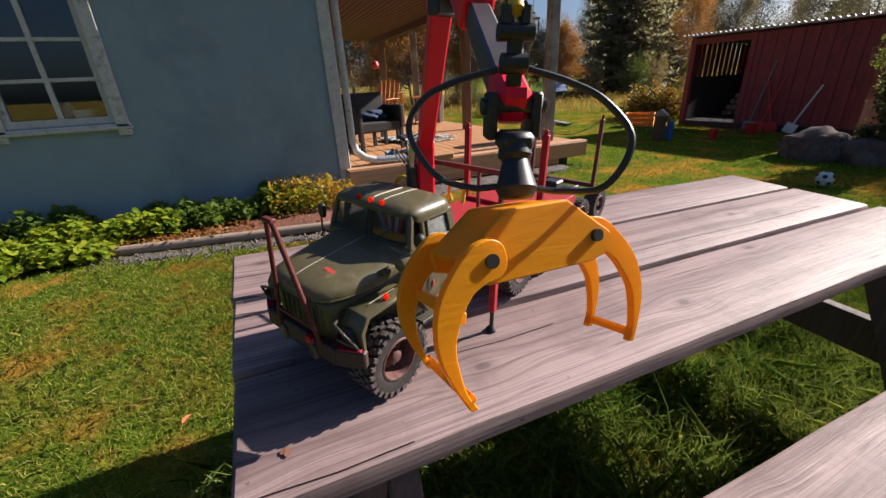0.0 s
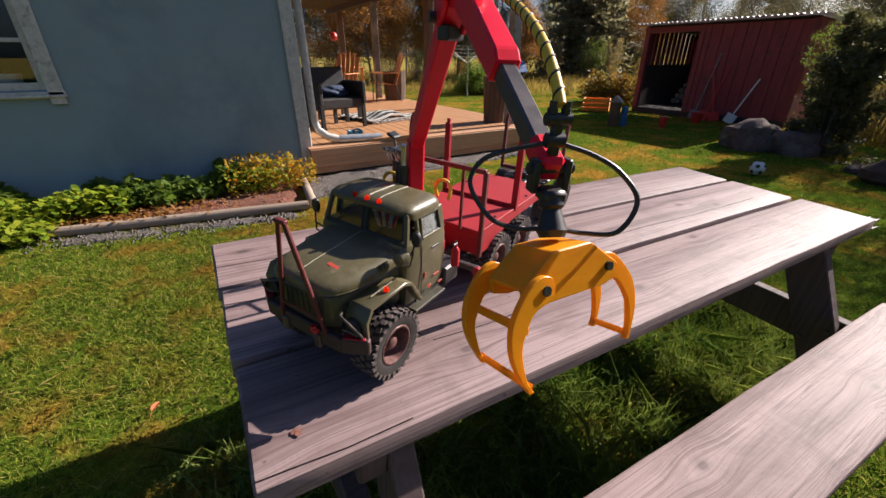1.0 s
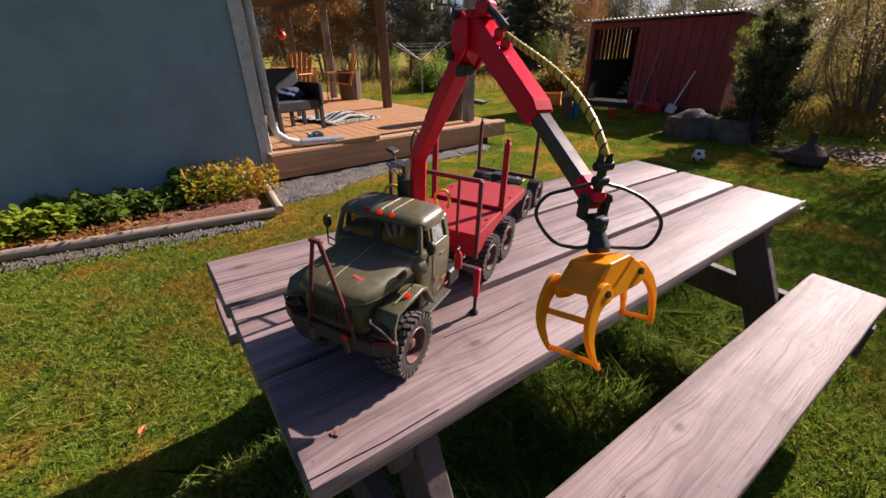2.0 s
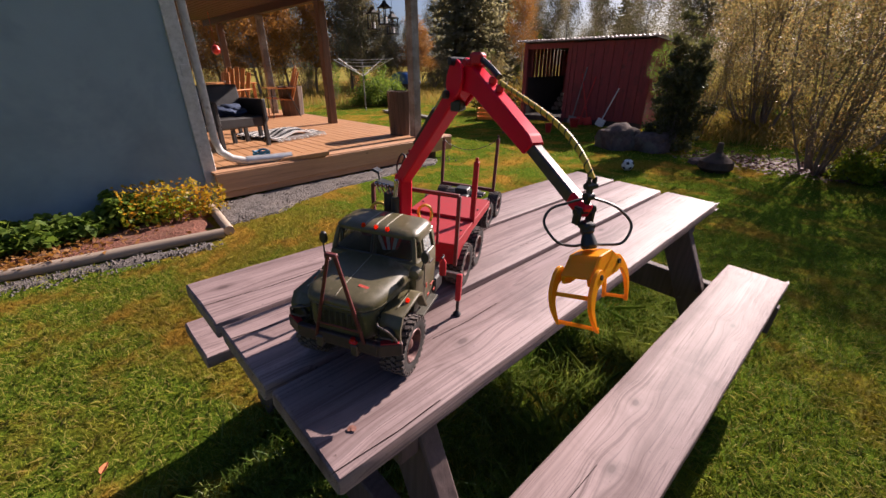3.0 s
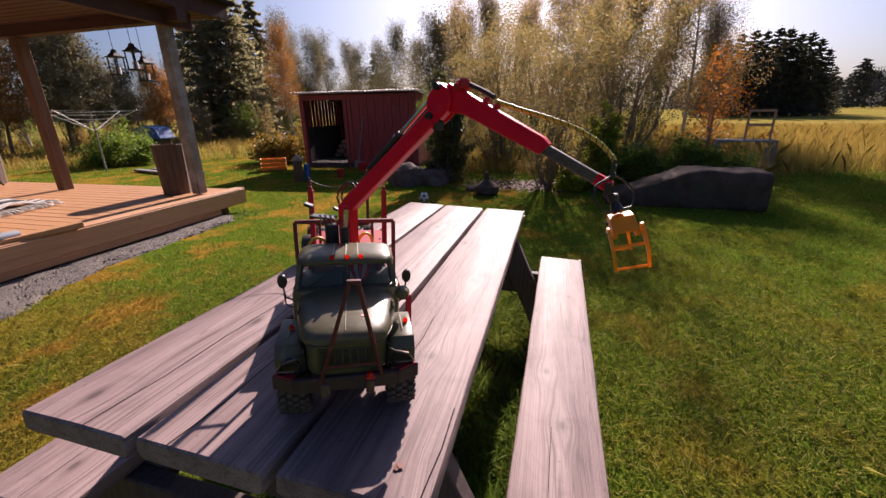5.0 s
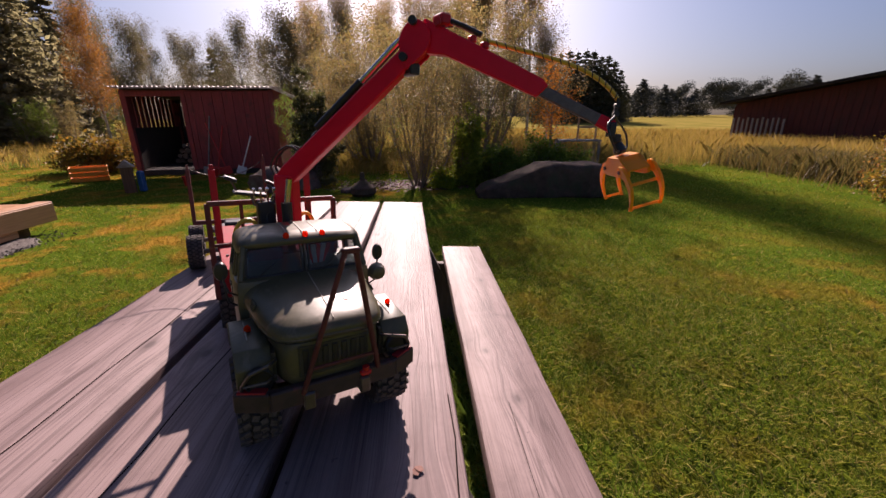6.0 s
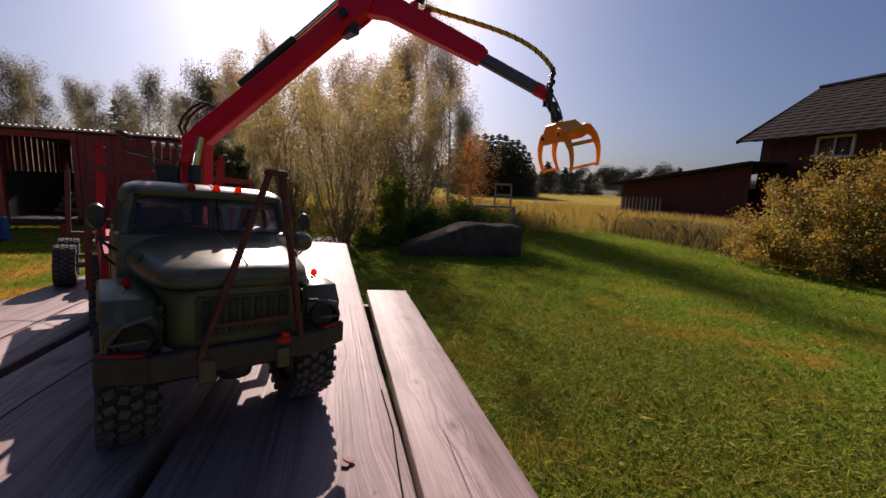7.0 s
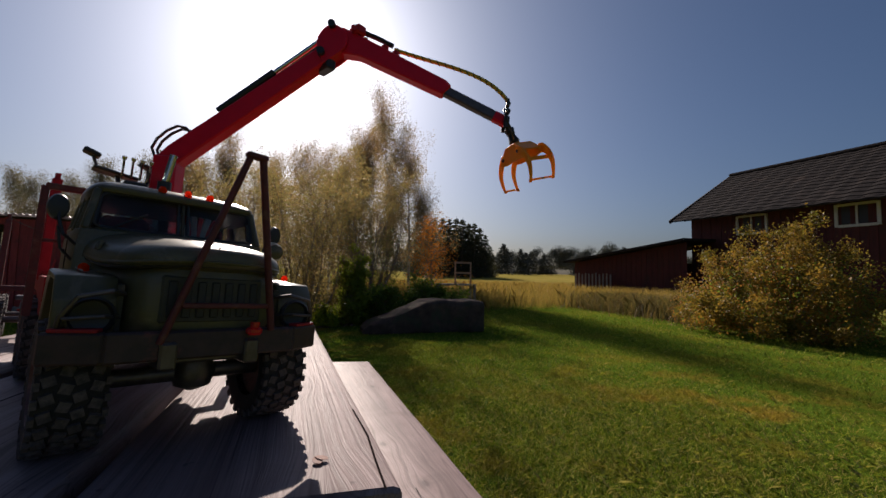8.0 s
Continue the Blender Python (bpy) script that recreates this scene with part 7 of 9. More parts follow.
# ---- bed of plants along the wall ----
def build_bed():
    rng = np.random.default_rng(11)
    sheet("flower_bed", [(-3.52, -6.0), (-2.70, -6.0), (-2.76, -1.2), (-2.48, 0.62), (-3.3, 0.8), (-3.52, 0.9)], 0.006, "soil", "bare red-brown soil bed", rng, 0.03)
    sheet("gravel_strip", [(-3.5, 0.82), (-2.75, 0.72), (-2.62, 0.80), (-2.65, 1.0), (-2.95, 2.0), (-3.05, 3.0), (-3.12, 3.8), (-3.3, 4.1), (-3.5, 4.1)], 0.004, "gravel", "grey gravel along the deck", rng, 0.015, 0.035)
    sheet("gravel_strip", [(-2.70, -1.1), (-2.50, -1.1), (-2.42, -0.8), (-2.33, -0.2), (-2.22, 0.6), (-2.38, 0.66)], 0.003, "gravel", "grey gravel beside the edging log", rng, 0.010, 0.03)
    # loose stones
    pts = np.c_[rng.uniform(-3.45, -2.5, 1500), rng.uniform(0.75, 4.3, 1500)]
    more = np.c_[rng.uniform(-2.75, -2.2, 700), rng.uniform(-1.3, 0.65, 700)]
    line = -2.70 + 0.19 * (more[:, 1] + 1.2)
    more = more[(more[:, 0] > line) & (more[:, 0] < line + 0.26)]
    pts = pts[pts[:, 0] < -2.58 - 0.45 * np.clip((pts[:, 1] - 0.9) / 1.4, 0, 1)]
    v = []
    for x, y in np.concatenate([pts, more]):
        r = rng.uniform(0.006, 0.018)
        c = np.array((x, y, 0.018))
        o = np.array([(1, 0, -.4), (0, 1, -.4), (-1, 0, -.4), (0, -1, -.4), (0, 0, 0.7)]) * r * rng.uniform(0.6, 1.2, (5, 3)) + c
        for a, b in ((0, 1), (1, 2), (2, 3), (3, 0)):
            v += [o[a], o[b], o[4]]
    tagged(quads_object("gravel_stones", v, "gravel", None, 3), "loose grey gravel stones beside the deck", "gravel", "", "stuff")
    for a, b, r in (((-2.77, -1.22, 0.040), (-2.40, 0.68, 0.045), 0.042), ((-2.43, 0.73, 0.04), (-3.25, 0.82, 0.04), 0.042)):
        bm = bmesh.new()
        n = 14
        A, B = Vector(a), Vector(b)
        length = (B - A).length
        ring_sweep(bm, [(0.008 * noise.noise((k, 1, r)), length * k / n, 0.006 * noise.noise((k, 5, r))) for k in range(n + 1)], [r * (1 + 0.08 * noise.noise((k * 0.7, 2, r))) for k in range(n + 1)], 12)
        ob = part("edging_log", bm, "log", None, "bare peeled log edging the flower bed", True)
        ob.matrix_world = Matrix.Translation(A) @ (B - A).to_track_quat("Y", "Z").to_matrix().to_4x4()
        tagged(ob, "", "log", "edging logs")
    # leafy plants: big lobed leaves, lime to green, and a yellow autumn bush at the corner
    def clump(name, centre, spread, n, size, material, label, stems=8):
        t = thing(name, Matrix.Translation(centre), label, "plant", "bed plants")
        c = np.clip(rng.normal(size=(n, 3)), -1.5, 1.5) * spread
        c[:, 2] = np.abs(c[:, 2]) + 0.05
        v = leaf_quads(rng, c, size, 0.45, 1.25)
        quads_object("foliage", v, material, t)
        bm = bmesh.new()
        for _ in range(stems):
            q = c[rng.integers(n)]
            ring_sweep(bm, [(q[0] * 0.2, q[1] * 0.2, 0.0), (q[0] * 0.7, q[1] * 0.7, q[2] * 0.6), tuple(q)], [0.006, 0.004, 0.002], 5)
        part("stem", bm, "leaf_green", t)
    def greens(x0, x1, y0, y1, count, top, size, material, label):
        """Low broad-leaved plants side by side in one stretch of the bed."""
        for _ in range(count):
            cx, cy = rng.uniform(x0, x1), rng.uniform(y0, y1)
            h = top * rng.uniform(0.75, 1.15)
            t = thing("bed_plant", Matrix.Translation((cx, cy, 0.01)), label, "plant", "bed plants")
            n = 190
            a, r = rng.uniform(0, 2 * math.pi, n), 0.17 * np.sqrt(rng.uniform(0, 1, n))
            z = h * (1 - (r / 0.2) ** 2 * 0.7) * rng.uniform(0.45, 1.0, n)
            c = np.c_[r * np.cos(a), r * np.sin(a), z]
            quads_object("foliage", broad_leaves(rng, c, size), material, t, 6)
            bm = bmesh.new()
            for i in range(9):
                q = c[i]
                ring_sweep(bm, [(q[0] * 0.2, q[1] * 0.2, 0.0), (q[0] * 0.7, q[1] * 0.7, q[2] * 0.6), tuple(q)], [0.004, 0.003, 0.0015], 5)
            part("stem", bm, "leaf_green", t)
    greens(-3.45, -3.15, -5.2, -1.6, 24, 0.34, 0.052, "leaf_green", "dark green broad-leaved bed plant by the wall")
    greens(-3.2, -2.65, -5.0, -1.35, 34, 0.26, 0.050, "leaf_lime", "lime-yellow broad-leaved bed plant")
    greens(-3.0, -2.62, -2.6, -1.15, 12, 0.17, 0.045, "leaf_lime", "low lime plant spilling over the bed's edge")
    greens(-3.45, -3.20, -1.6, 0.35, 14, 0.30, 0.050, "leaf_green", "dark green broad-leaved bed plant by the wall")
    greens(-3.25, -3.02, -1.35, -0.75, 6, 0.26, 0.048, "leaf_lime", "lime-yellow broad-leaved bed plant")
    greens(-3.22, -3.05, -0.75, 0.15, 7, 0.23, 0.046, "leaf_green", "fresh green broad-leaved bed plant")
    clump("autumn_bush", (-3.20, 0.42, 0.01), (0.15, 0.20, 0.19), 900, 0.028, "leaf_gold", "yellow and orange autumn bush by the house corner", 14)
    clump("autumn_bush", (-3.12, 0.72, 0.01), (0.12, 0.13, 0.15), 520, 0.027, "leaf_gold", "orange autumn bush by the deck", 10)
    clump("autumn_bush", (-3.18, 0.36, 0.01), (0.15, 0.18, 0.12), 700, 0.028, "leaf_lime", "green base of the bush by the house corner", 10)
    # fallen leaves
    c = np.c_[rng.uniform(-3.05, -2.62, 800), rng.normal(-0.75, 0.45, 800), rng.uniform(0.055, 0.085, 800)]
    c[:, 0] += 0.19 * (c[:, 1] + 0.6)
    tagged(quads_object("fallen_leaves", leaf_quads(rng, c, 0.024, 0.7), "leaf_orange"), "fallen orange leaves on the bed", "leaves", "", "stuff")


build_bed()


# ---- red woodshed and what stands round it ----
def build_shed():
    m = Matrix.Translation((-5.50, 9.25, 0)) @ Matrix.Rotation(radians(3), 4, "Z")
    s = thing("woodshed", m, "small red board shed with an open bay and corrugated roof", "shed")
    W, D, H, HB = 3.15, 2.3, 1.82, 1.70
    for x, y in ((0.05, 0.05), (1.25, 0.05), (W - 0.05, 0.05), (0.05, D - 0.07), (W - 0.05, D - 0.07)):
        bm = bmesh.new()
        box(bm, (x, y, H / 2 - (0.1 if y > 1 else 0)), (0.1, 0.1, H - (0.2 if y > 1 else 0)), 0.004)
        part("corner_post", bm, "shed", s)
    bm = bmesh.new()
    box(bm, (W / 2, 0.05, H - 0.07), (W - 0.2, 0.08, 0.12), 0.004)
    part("lintel", bm, "shed", s)
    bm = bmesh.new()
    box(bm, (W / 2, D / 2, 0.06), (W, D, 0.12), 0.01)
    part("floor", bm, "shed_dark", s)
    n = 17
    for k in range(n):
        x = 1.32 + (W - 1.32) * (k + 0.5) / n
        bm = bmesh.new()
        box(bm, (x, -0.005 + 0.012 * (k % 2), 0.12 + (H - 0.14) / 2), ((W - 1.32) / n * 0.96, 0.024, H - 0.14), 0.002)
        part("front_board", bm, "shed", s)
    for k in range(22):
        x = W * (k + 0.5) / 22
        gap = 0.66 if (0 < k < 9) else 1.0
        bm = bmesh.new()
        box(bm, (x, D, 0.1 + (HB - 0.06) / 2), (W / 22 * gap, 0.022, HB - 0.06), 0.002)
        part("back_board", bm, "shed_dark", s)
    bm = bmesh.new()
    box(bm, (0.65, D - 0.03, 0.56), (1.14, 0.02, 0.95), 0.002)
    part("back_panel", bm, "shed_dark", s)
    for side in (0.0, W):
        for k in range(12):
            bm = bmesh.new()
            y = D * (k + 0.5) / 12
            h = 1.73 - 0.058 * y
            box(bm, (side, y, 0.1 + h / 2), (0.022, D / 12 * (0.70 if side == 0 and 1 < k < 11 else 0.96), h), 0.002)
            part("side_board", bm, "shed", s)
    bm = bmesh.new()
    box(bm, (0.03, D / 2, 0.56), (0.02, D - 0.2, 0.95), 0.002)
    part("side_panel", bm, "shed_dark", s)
    # corrugated roof
    bm = bmesh.new()
    n = 180
    rows = []
    for y, z in ((-0.22, H + 0.06), (D + 0.2, HB + 0.03)):
        rows.append([bm.verts.new((-0.12 + (W + 0.24) * k / n, y, z + 0.017 * math.sin(2 * math.pi * k / 5.0))) for k in range(n + 1)])
    for k in range(n):
        bm.faces.new((rows[0][k], rows[0][k + 1], rows[1][k + 1], rows[1][k]))
    bmesh.ops.solidify(bm, geom=bm.faces[:], thickness=0.004)
    part("roof", bm, "tin", s, "corrugated tin roof", True)
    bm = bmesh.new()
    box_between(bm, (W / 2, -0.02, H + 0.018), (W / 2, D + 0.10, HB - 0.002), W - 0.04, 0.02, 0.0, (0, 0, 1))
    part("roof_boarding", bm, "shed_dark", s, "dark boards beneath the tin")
    # split firewood heaped inside the open bay
    rw = random.Random(12)
    pile = thing("firewood_pile", m @ Matrix.Translation((0.62, 1.55, 0.12)), "heap of split grey-brown firewood inside the open shed", "firewood")
    for row in range(4):
        for k in range(6 - row):
            bm = bmesh.new()
            r = rw.uniform(0.055, 0.075)
            x = -0.40 + 0.15 * k + 0.075 * row + rw.uniform(-0.01, 0.01)
            y = rw.uniform(-0.06, 0.06)
            prism(bm, [(r * math.cos(a), r * math.sin(a)) for a in (0.2, 1.3, 2.4, 3.3, 4.2, 5.2)], Matrix.Translation((x, y, 0.072 + 0.128 * row)) @ Matrix.Rotation(radians(90), 4, "X") @ Matrix.Rotation(rw.uniform(0, 6), 4, "Z"), 0.40, 0.006)
            part("log", bm, "log", pile)
    # leaning tools and pots
    for x, ang, h, mm, lab in ((1.75, 12, 1.1, "red_toy", "red long-handled garden tool"), (2.0, -18, 1.2, "red_toy", "red garden tool leaning on the shed"), (1.55, 8, 1.3, "fence", "grey wooden pole leaning on the shed"), (2.25, 20, 0.9, "white", "pale tool leaning on the shed")):
        t = thing("garden_tool", m @ Matrix.Translation((x, -0.16, 0.0)) @ Matrix.Rotation(radians(-7), 4, "X") @ Matrix.Rotation(radians(ang), 4, "Y"), lab, "tool", "garden tools")
        bm = bmesh.new()
        rod(bm, (0, 0, 0.02), (0, 0, h), 0.016, 8)
        part("shaft", bm, mm, t)
        bm = bmesh.new()
        box(bm, (0, 0, 0.10), (0.20, 0.03, 0.18), 0.01)
        part("head", bm, mm, t)
    for x, y, r in ((-3.62, 8.75, 0.11), (-3.6, 7.62, 0.075)):
        bm = bmesh.new()
        lathe(bm, [(r * 0.7, 0), (r, 0.16), (r * 1.08, 0.165), (r * 1.08, 0.19), (r * 0.95, 0.185), (r * 0.6, 0.05)], Matrix.Translation((x, y, 0)), 16)
        tagged(part("bucket", bm, "red_toy", None, "red plastic bucket on the grass", True), "", "bucket", "red buckets")
    # orange crate
    c = thing("crate", Matrix.Translation((-6.05, 8.6, 0)) @ Matrix.Rotation(radians(35), 4, "Z"), "orange plastic crate on the lawn", "crate")
    for x, y, sx, sy in ((0, -0.22, 0.62, 0.02), (0, 0.22, 0.62, 0.02), (-0.30, 0, 0.02, 0.42), (0.30, 0, 0.02, 0.42)):
        bm = bmesh.new()
        for z in (0.05, 0.15, 0.25):
            box(bm, (x, y, z), (sx, sy, 0.085), 0.004)
        part("crate_side", bm, "orange", c)
    bm = bmesh.new()
    box(bm, (0, 0, 0.015), (0.6, 0.42, 0.03), 0.003)
    part("crate_bottom", bm, "orange", c)
    # little box on a post, with a pitched top
    b = thing("post_box", Matrix.Translation((-4.2, 6.95, 0)) @ Matrix.Rotation(radians(30), 4, "Z"), "small dark wooden box with a pitched pale lid", "box")
    bm = bmesh.new()
    box(bm, (0, 0, 0.22), (0.17, 0.17, 0.44), 0.005)
    part("body", bm, "planter", b)
    bm = bmesh.new()
    prism(bm, [(-0.13, 0.44), (0.13, 0.44), (0.0, 0.56)], Matrix(((1, 0, 0, 0), (0, 0, 1, 0), (0, 1, 0, 0), (0, 0, 0, 1))), 0.22, 0.004)
    part("lid", bm, "post_grey", b, "pale weathered lid")
    bm = bmesh.new()
    box(bm, (-4.06, 7.06, 0.18), (0.10, 0.10, 0.36), 0.02)
    tagged(part("canister", bm, "blue", None, "blue plastic canister beside the wooden box"), "", "canister")


build_shed()


def rock(name, c, s, seed, label):
    bm = bmesh.new()
    bmesh.ops.create_icosphere(bm, subdivisions=4, radius=1.0)
    for v in bm.verts:
        p = v.co.copy()
        k = 1 + 0.22 * noise.noise(p * 1.3 + Vector((seed, 0, 0))) + 0.09 * noise.noise(p * 3.7 + Vector((0, seed, 0))) + 0.03 * noise.noise(p * 11)
        q = Vector((math.copysign(abs(p.x) ** 0.75, p.x), math.copysign(abs(p.y) ** 0.75, p.y), math.copysign(abs(p.z) ** 0.75, p.z))) * k
        v.co = (q.x * s[0], q.y * s[1], max(-0.1, q.z * s[2]))
    ob = part(name, bm, "rock", None, label, True)
    ob.matrix_world = Matrix.Translation(c) @ Matrix.Rotation(seed, 4, "Z")
    return tagged(ob, "", "rock", "rocks")


def build_yard_bits():
    # long stone slab below the shrubs
    bm = bmesh.new()
    rings = []
    for k in range(19):
        u = k / 18
        h = 0.14 + 0.40 * min(1.0, u * 1.9) + 0.03 * noise.noise((u * 7, 3, 0))
        hw = 0.35 + 0.06 * noise.noise((u * 5, 8, 0))
        if k in (0, 18):
            h, hw = h * (0.7 if k == 0 else 0.97), hw * (0.7 if k == 0 else 0.96)
        x = -1.05 + 1.95 * u
        ring = []
        for j in range(16):
            a = 2 * math.pi * (j + 0.5) / 16
            c, s = math.cos(a), math.sin(a)
            ring.append((x + 0.02 * noise.noise((u * 9, j, 4)), hw * math.copysign(abs(c) ** 0.28, c) + 0.025 * noise.noise((u * 13, j, 1)), h / 2 + h / 2 * math.copysign(abs(s) ** 0.25, s) + 0.02 * noise.noise((u * 11, j, 9)) - 0.03))
        rings.append(ring)
    loft(bm, rings)
    ob = part("stone_slab", bm, "slab", None, "long dark grey stone slab lying below the shrubs", True)
    ob.matrix_world = Matrix.Translation((2.78, 5.95, 0)) @ Matrix.Rotation(radians(-4), 4, "Z")
    tagged(ob, "", "stone")
    # old hay cart standing behind the slab
    cart = thing("hay_cart", Matrix.Translation((4.75, 9.4, 0)) @ Matrix.Rotation(radians(-12), 4, "Z") @ Matrix.Diagonal((0.8, 0.8, 1, 1)), "old grey wooden cart with an upright rail in the tall grass", "cart")
    for k in range(6):
        bm = bmesh.new()
        box(bm, (0, -0.30 + 0.12 * k, 0.66), (1.25, 0.112, 0.035), 0.004)
        part("cart_board", bm, "fence", cart)
    for x in (-0.58, 0.58):
        bm = bmesh.new()
        box(bm, (x, 0, 0.60), (0.07, 0.70, 0.08), 0.004)
        part("cross_beam", bm, "fence", cart)
        for y in (-0.3, 0.3):
            bm = bmesh.new()
            box(bm, (x, y, 0.29), (0.07, 0.07, 0.58), 0.004)
            part("leg", bm, "fence", cart)
    for x in (-0.02, 0.50):
        bm = bmesh.new()
        box(bm, (x, -0.05, 0.96), (0.045, 0.045, 0.60), 0.003)
        part("rail_post", bm, "fascia", cart)
    for z in (1.24, 0.97):
        bm = bmesh.new()
        box(bm, (0.24, -0.05, z), (0.50, 0.035, 0.05), 0.003)
        part("rail", bm, "fascia", cart)
    rock("boulder", (-1.80, 7.0, 0.05), (0.36, 0.34, 0.33), 1.0, "pale grey boulder in front of the shed")
    rock("boulder", (-1.32, 7.15, 0.04), (0.36, 0.30, 0.27), 2.2, "grey boulder beside the shed")
    rock("stone", (0.93, 6.98, 0.02), (0.14, 0.10, 0.07), 3.1, "pale stone on the grass")
    rock("stone", (-0.35, 6.6, 0.02), (0.20, 0.14, 0.06), 4.1, "flat stone on the grass")
    # football
    bm = bmesh.new()
    bmesh.ops.create_icosphere(bm, subdivisions=3, radius=0.078)
    ball = part("football", bm, "white", None, "white and black football on the lawn", True)
    ball.matrix_world = Matrix.Translation((-0.96, 5.40, 0.078))
    tagged(ball, "", "ball")
    ico = bmesh.new()
    bmesh.ops.create_icosphere(ico, subdivisions=1, radius=1.0)
    for v in ico.verts:
        n = v.co.normalized()
        bm = bmesh.new()
        lathe(bm, [(0.024, 0.0735), (0.0235, 0.0768), (0.002, 0.0792)], n.to_track_quat("Z", "Y").to_matrix().to_4x4(), 5)
        part("panel", bm, "cloth_black", ball)
    ico.free()
    # clay fire pot
    bm = bmesh.new()
    lathe(bm, [(0.15, 0), (0.21, 0.04), (0.20, 0.11), (0.11, 0.16), (0.045, 0.20), (0.035, 0.29), (0.030, 0.30), (0.012, 0.305)], Matrix.Translation((-0.11, 6.18, 0)) @ Matrix.Diagonal((1, 1, 1.25, 1)), 20)
    tagged(part("garden_pot", bm, "slab", None, "dark rounded garden pot on the lawn", True), "", "pot")
    rl = np.random.default_rng(88)
    c = np.c_[rl.normal(0.55, 0.6, 1500), rl.normal(7.05, 0.3, 1500), rl.uniform(0.02, 0.04, 1500)]
    tagged(quads_object("fallen_leaves", leaf_quads(rl, c, 0.032, 0.85), "dry_leaf"), "fallen dry leaves beneath the shrub", "leaves", "", "stuff")
    # rotary clothes dryer
    d = thing("clothes_dryer", Matrix.Translation((-10.6, 7.7, 0)), "rotary clothes dryer with pale lines behind the porch", "clothes dryer")
    bm = bmesh.new()
    rod(bm, (0, 0, 0), (0, 0, 1.5), 0.022, 10)
    part("pole", bm, "fence", d)
    for k in range(4):
        a = radians(20 + 90 * k)
        bm = bmesh.new()
        rod(bm, (0, 0, 1.05), (1.15 * math.cos(a), 1.15 * math.sin(a), 1.55), 0.012, 8)
        part("arm", bm, "wire", d)
    bm = bmesh.new()
    for r in (0.45, 0.7, 0.95, 1.13):
        for k in range(4):
            a, b = radians(20 + 90 * k), radians(110 + 90 * k)
            z = 1.05 + 0.5 * r / 1.15
            ring_sweep(bm, [(r * math.cos(a), r * math.sin(a), z), (r * 0.5 * (math.cos(a) + math.cos(b)), r * 0.5 * (math.sin(a) + math.sin(b)), z - 0.03), (r * math.cos(b), r * math.sin(b), z)], 0.005, 5)
    part("line", bm, "wire", d)
    # planks on the grass, blue tarpaulin
    for k, y in enumerate((7.5, 7.75)):
        bm = bmesh.new()
        box(bm, (0, 0, 0.05), (0.16, 2.2, 0.05), 0.004)
        ob = part("timber", bm, "fence", None, "grey timber lying on the lawn")
        ob.matrix_world = Matrix.Translation((-8.6 + 0.3 * k, y, 0.0)) @ Matrix.Rotation(radians(75), 4, "Z")
        tagged(ob, "", "timber", "grey timbers")
    bm = bmesh.new()
    prism(bm, [(-0.9, 0), (-0.6, 0.45), (0.1, 0.62), (0.7, 0.5), (0.95, 0)], Matrix.Translation((-17.5, 15.0, 0.45)) @ Matrix.Rotation(radians(90), 4, "X"), 0.9, 0.05)
    tagged(part("tarpaulin", bm, "blue", None, "blue tarpaulin over a heap by the wood"), "", "tarpaulin")
    bm = bmesh.new()
    box(bm, (-17.5, 15.0, 0.25), (1.5, 0.8, 0.5), 0.1)
    tagged(part("wood_heap", bm, "shed_dark", None, "heap under a blue tarpaulin"), "", "heap")


build_yard_bits()


# ---- trees and shrubs ----
def limb_points(rng, a, b, bend, n=5):
    pts = []
    off = Vector(rng.normal(size=3) * bend)
    for k in range(n + 1):
        u = k / n
        pts.append(Vector(a).lerp(Vector(b), u) + off * math.sin(math.pi * u))
    return pts


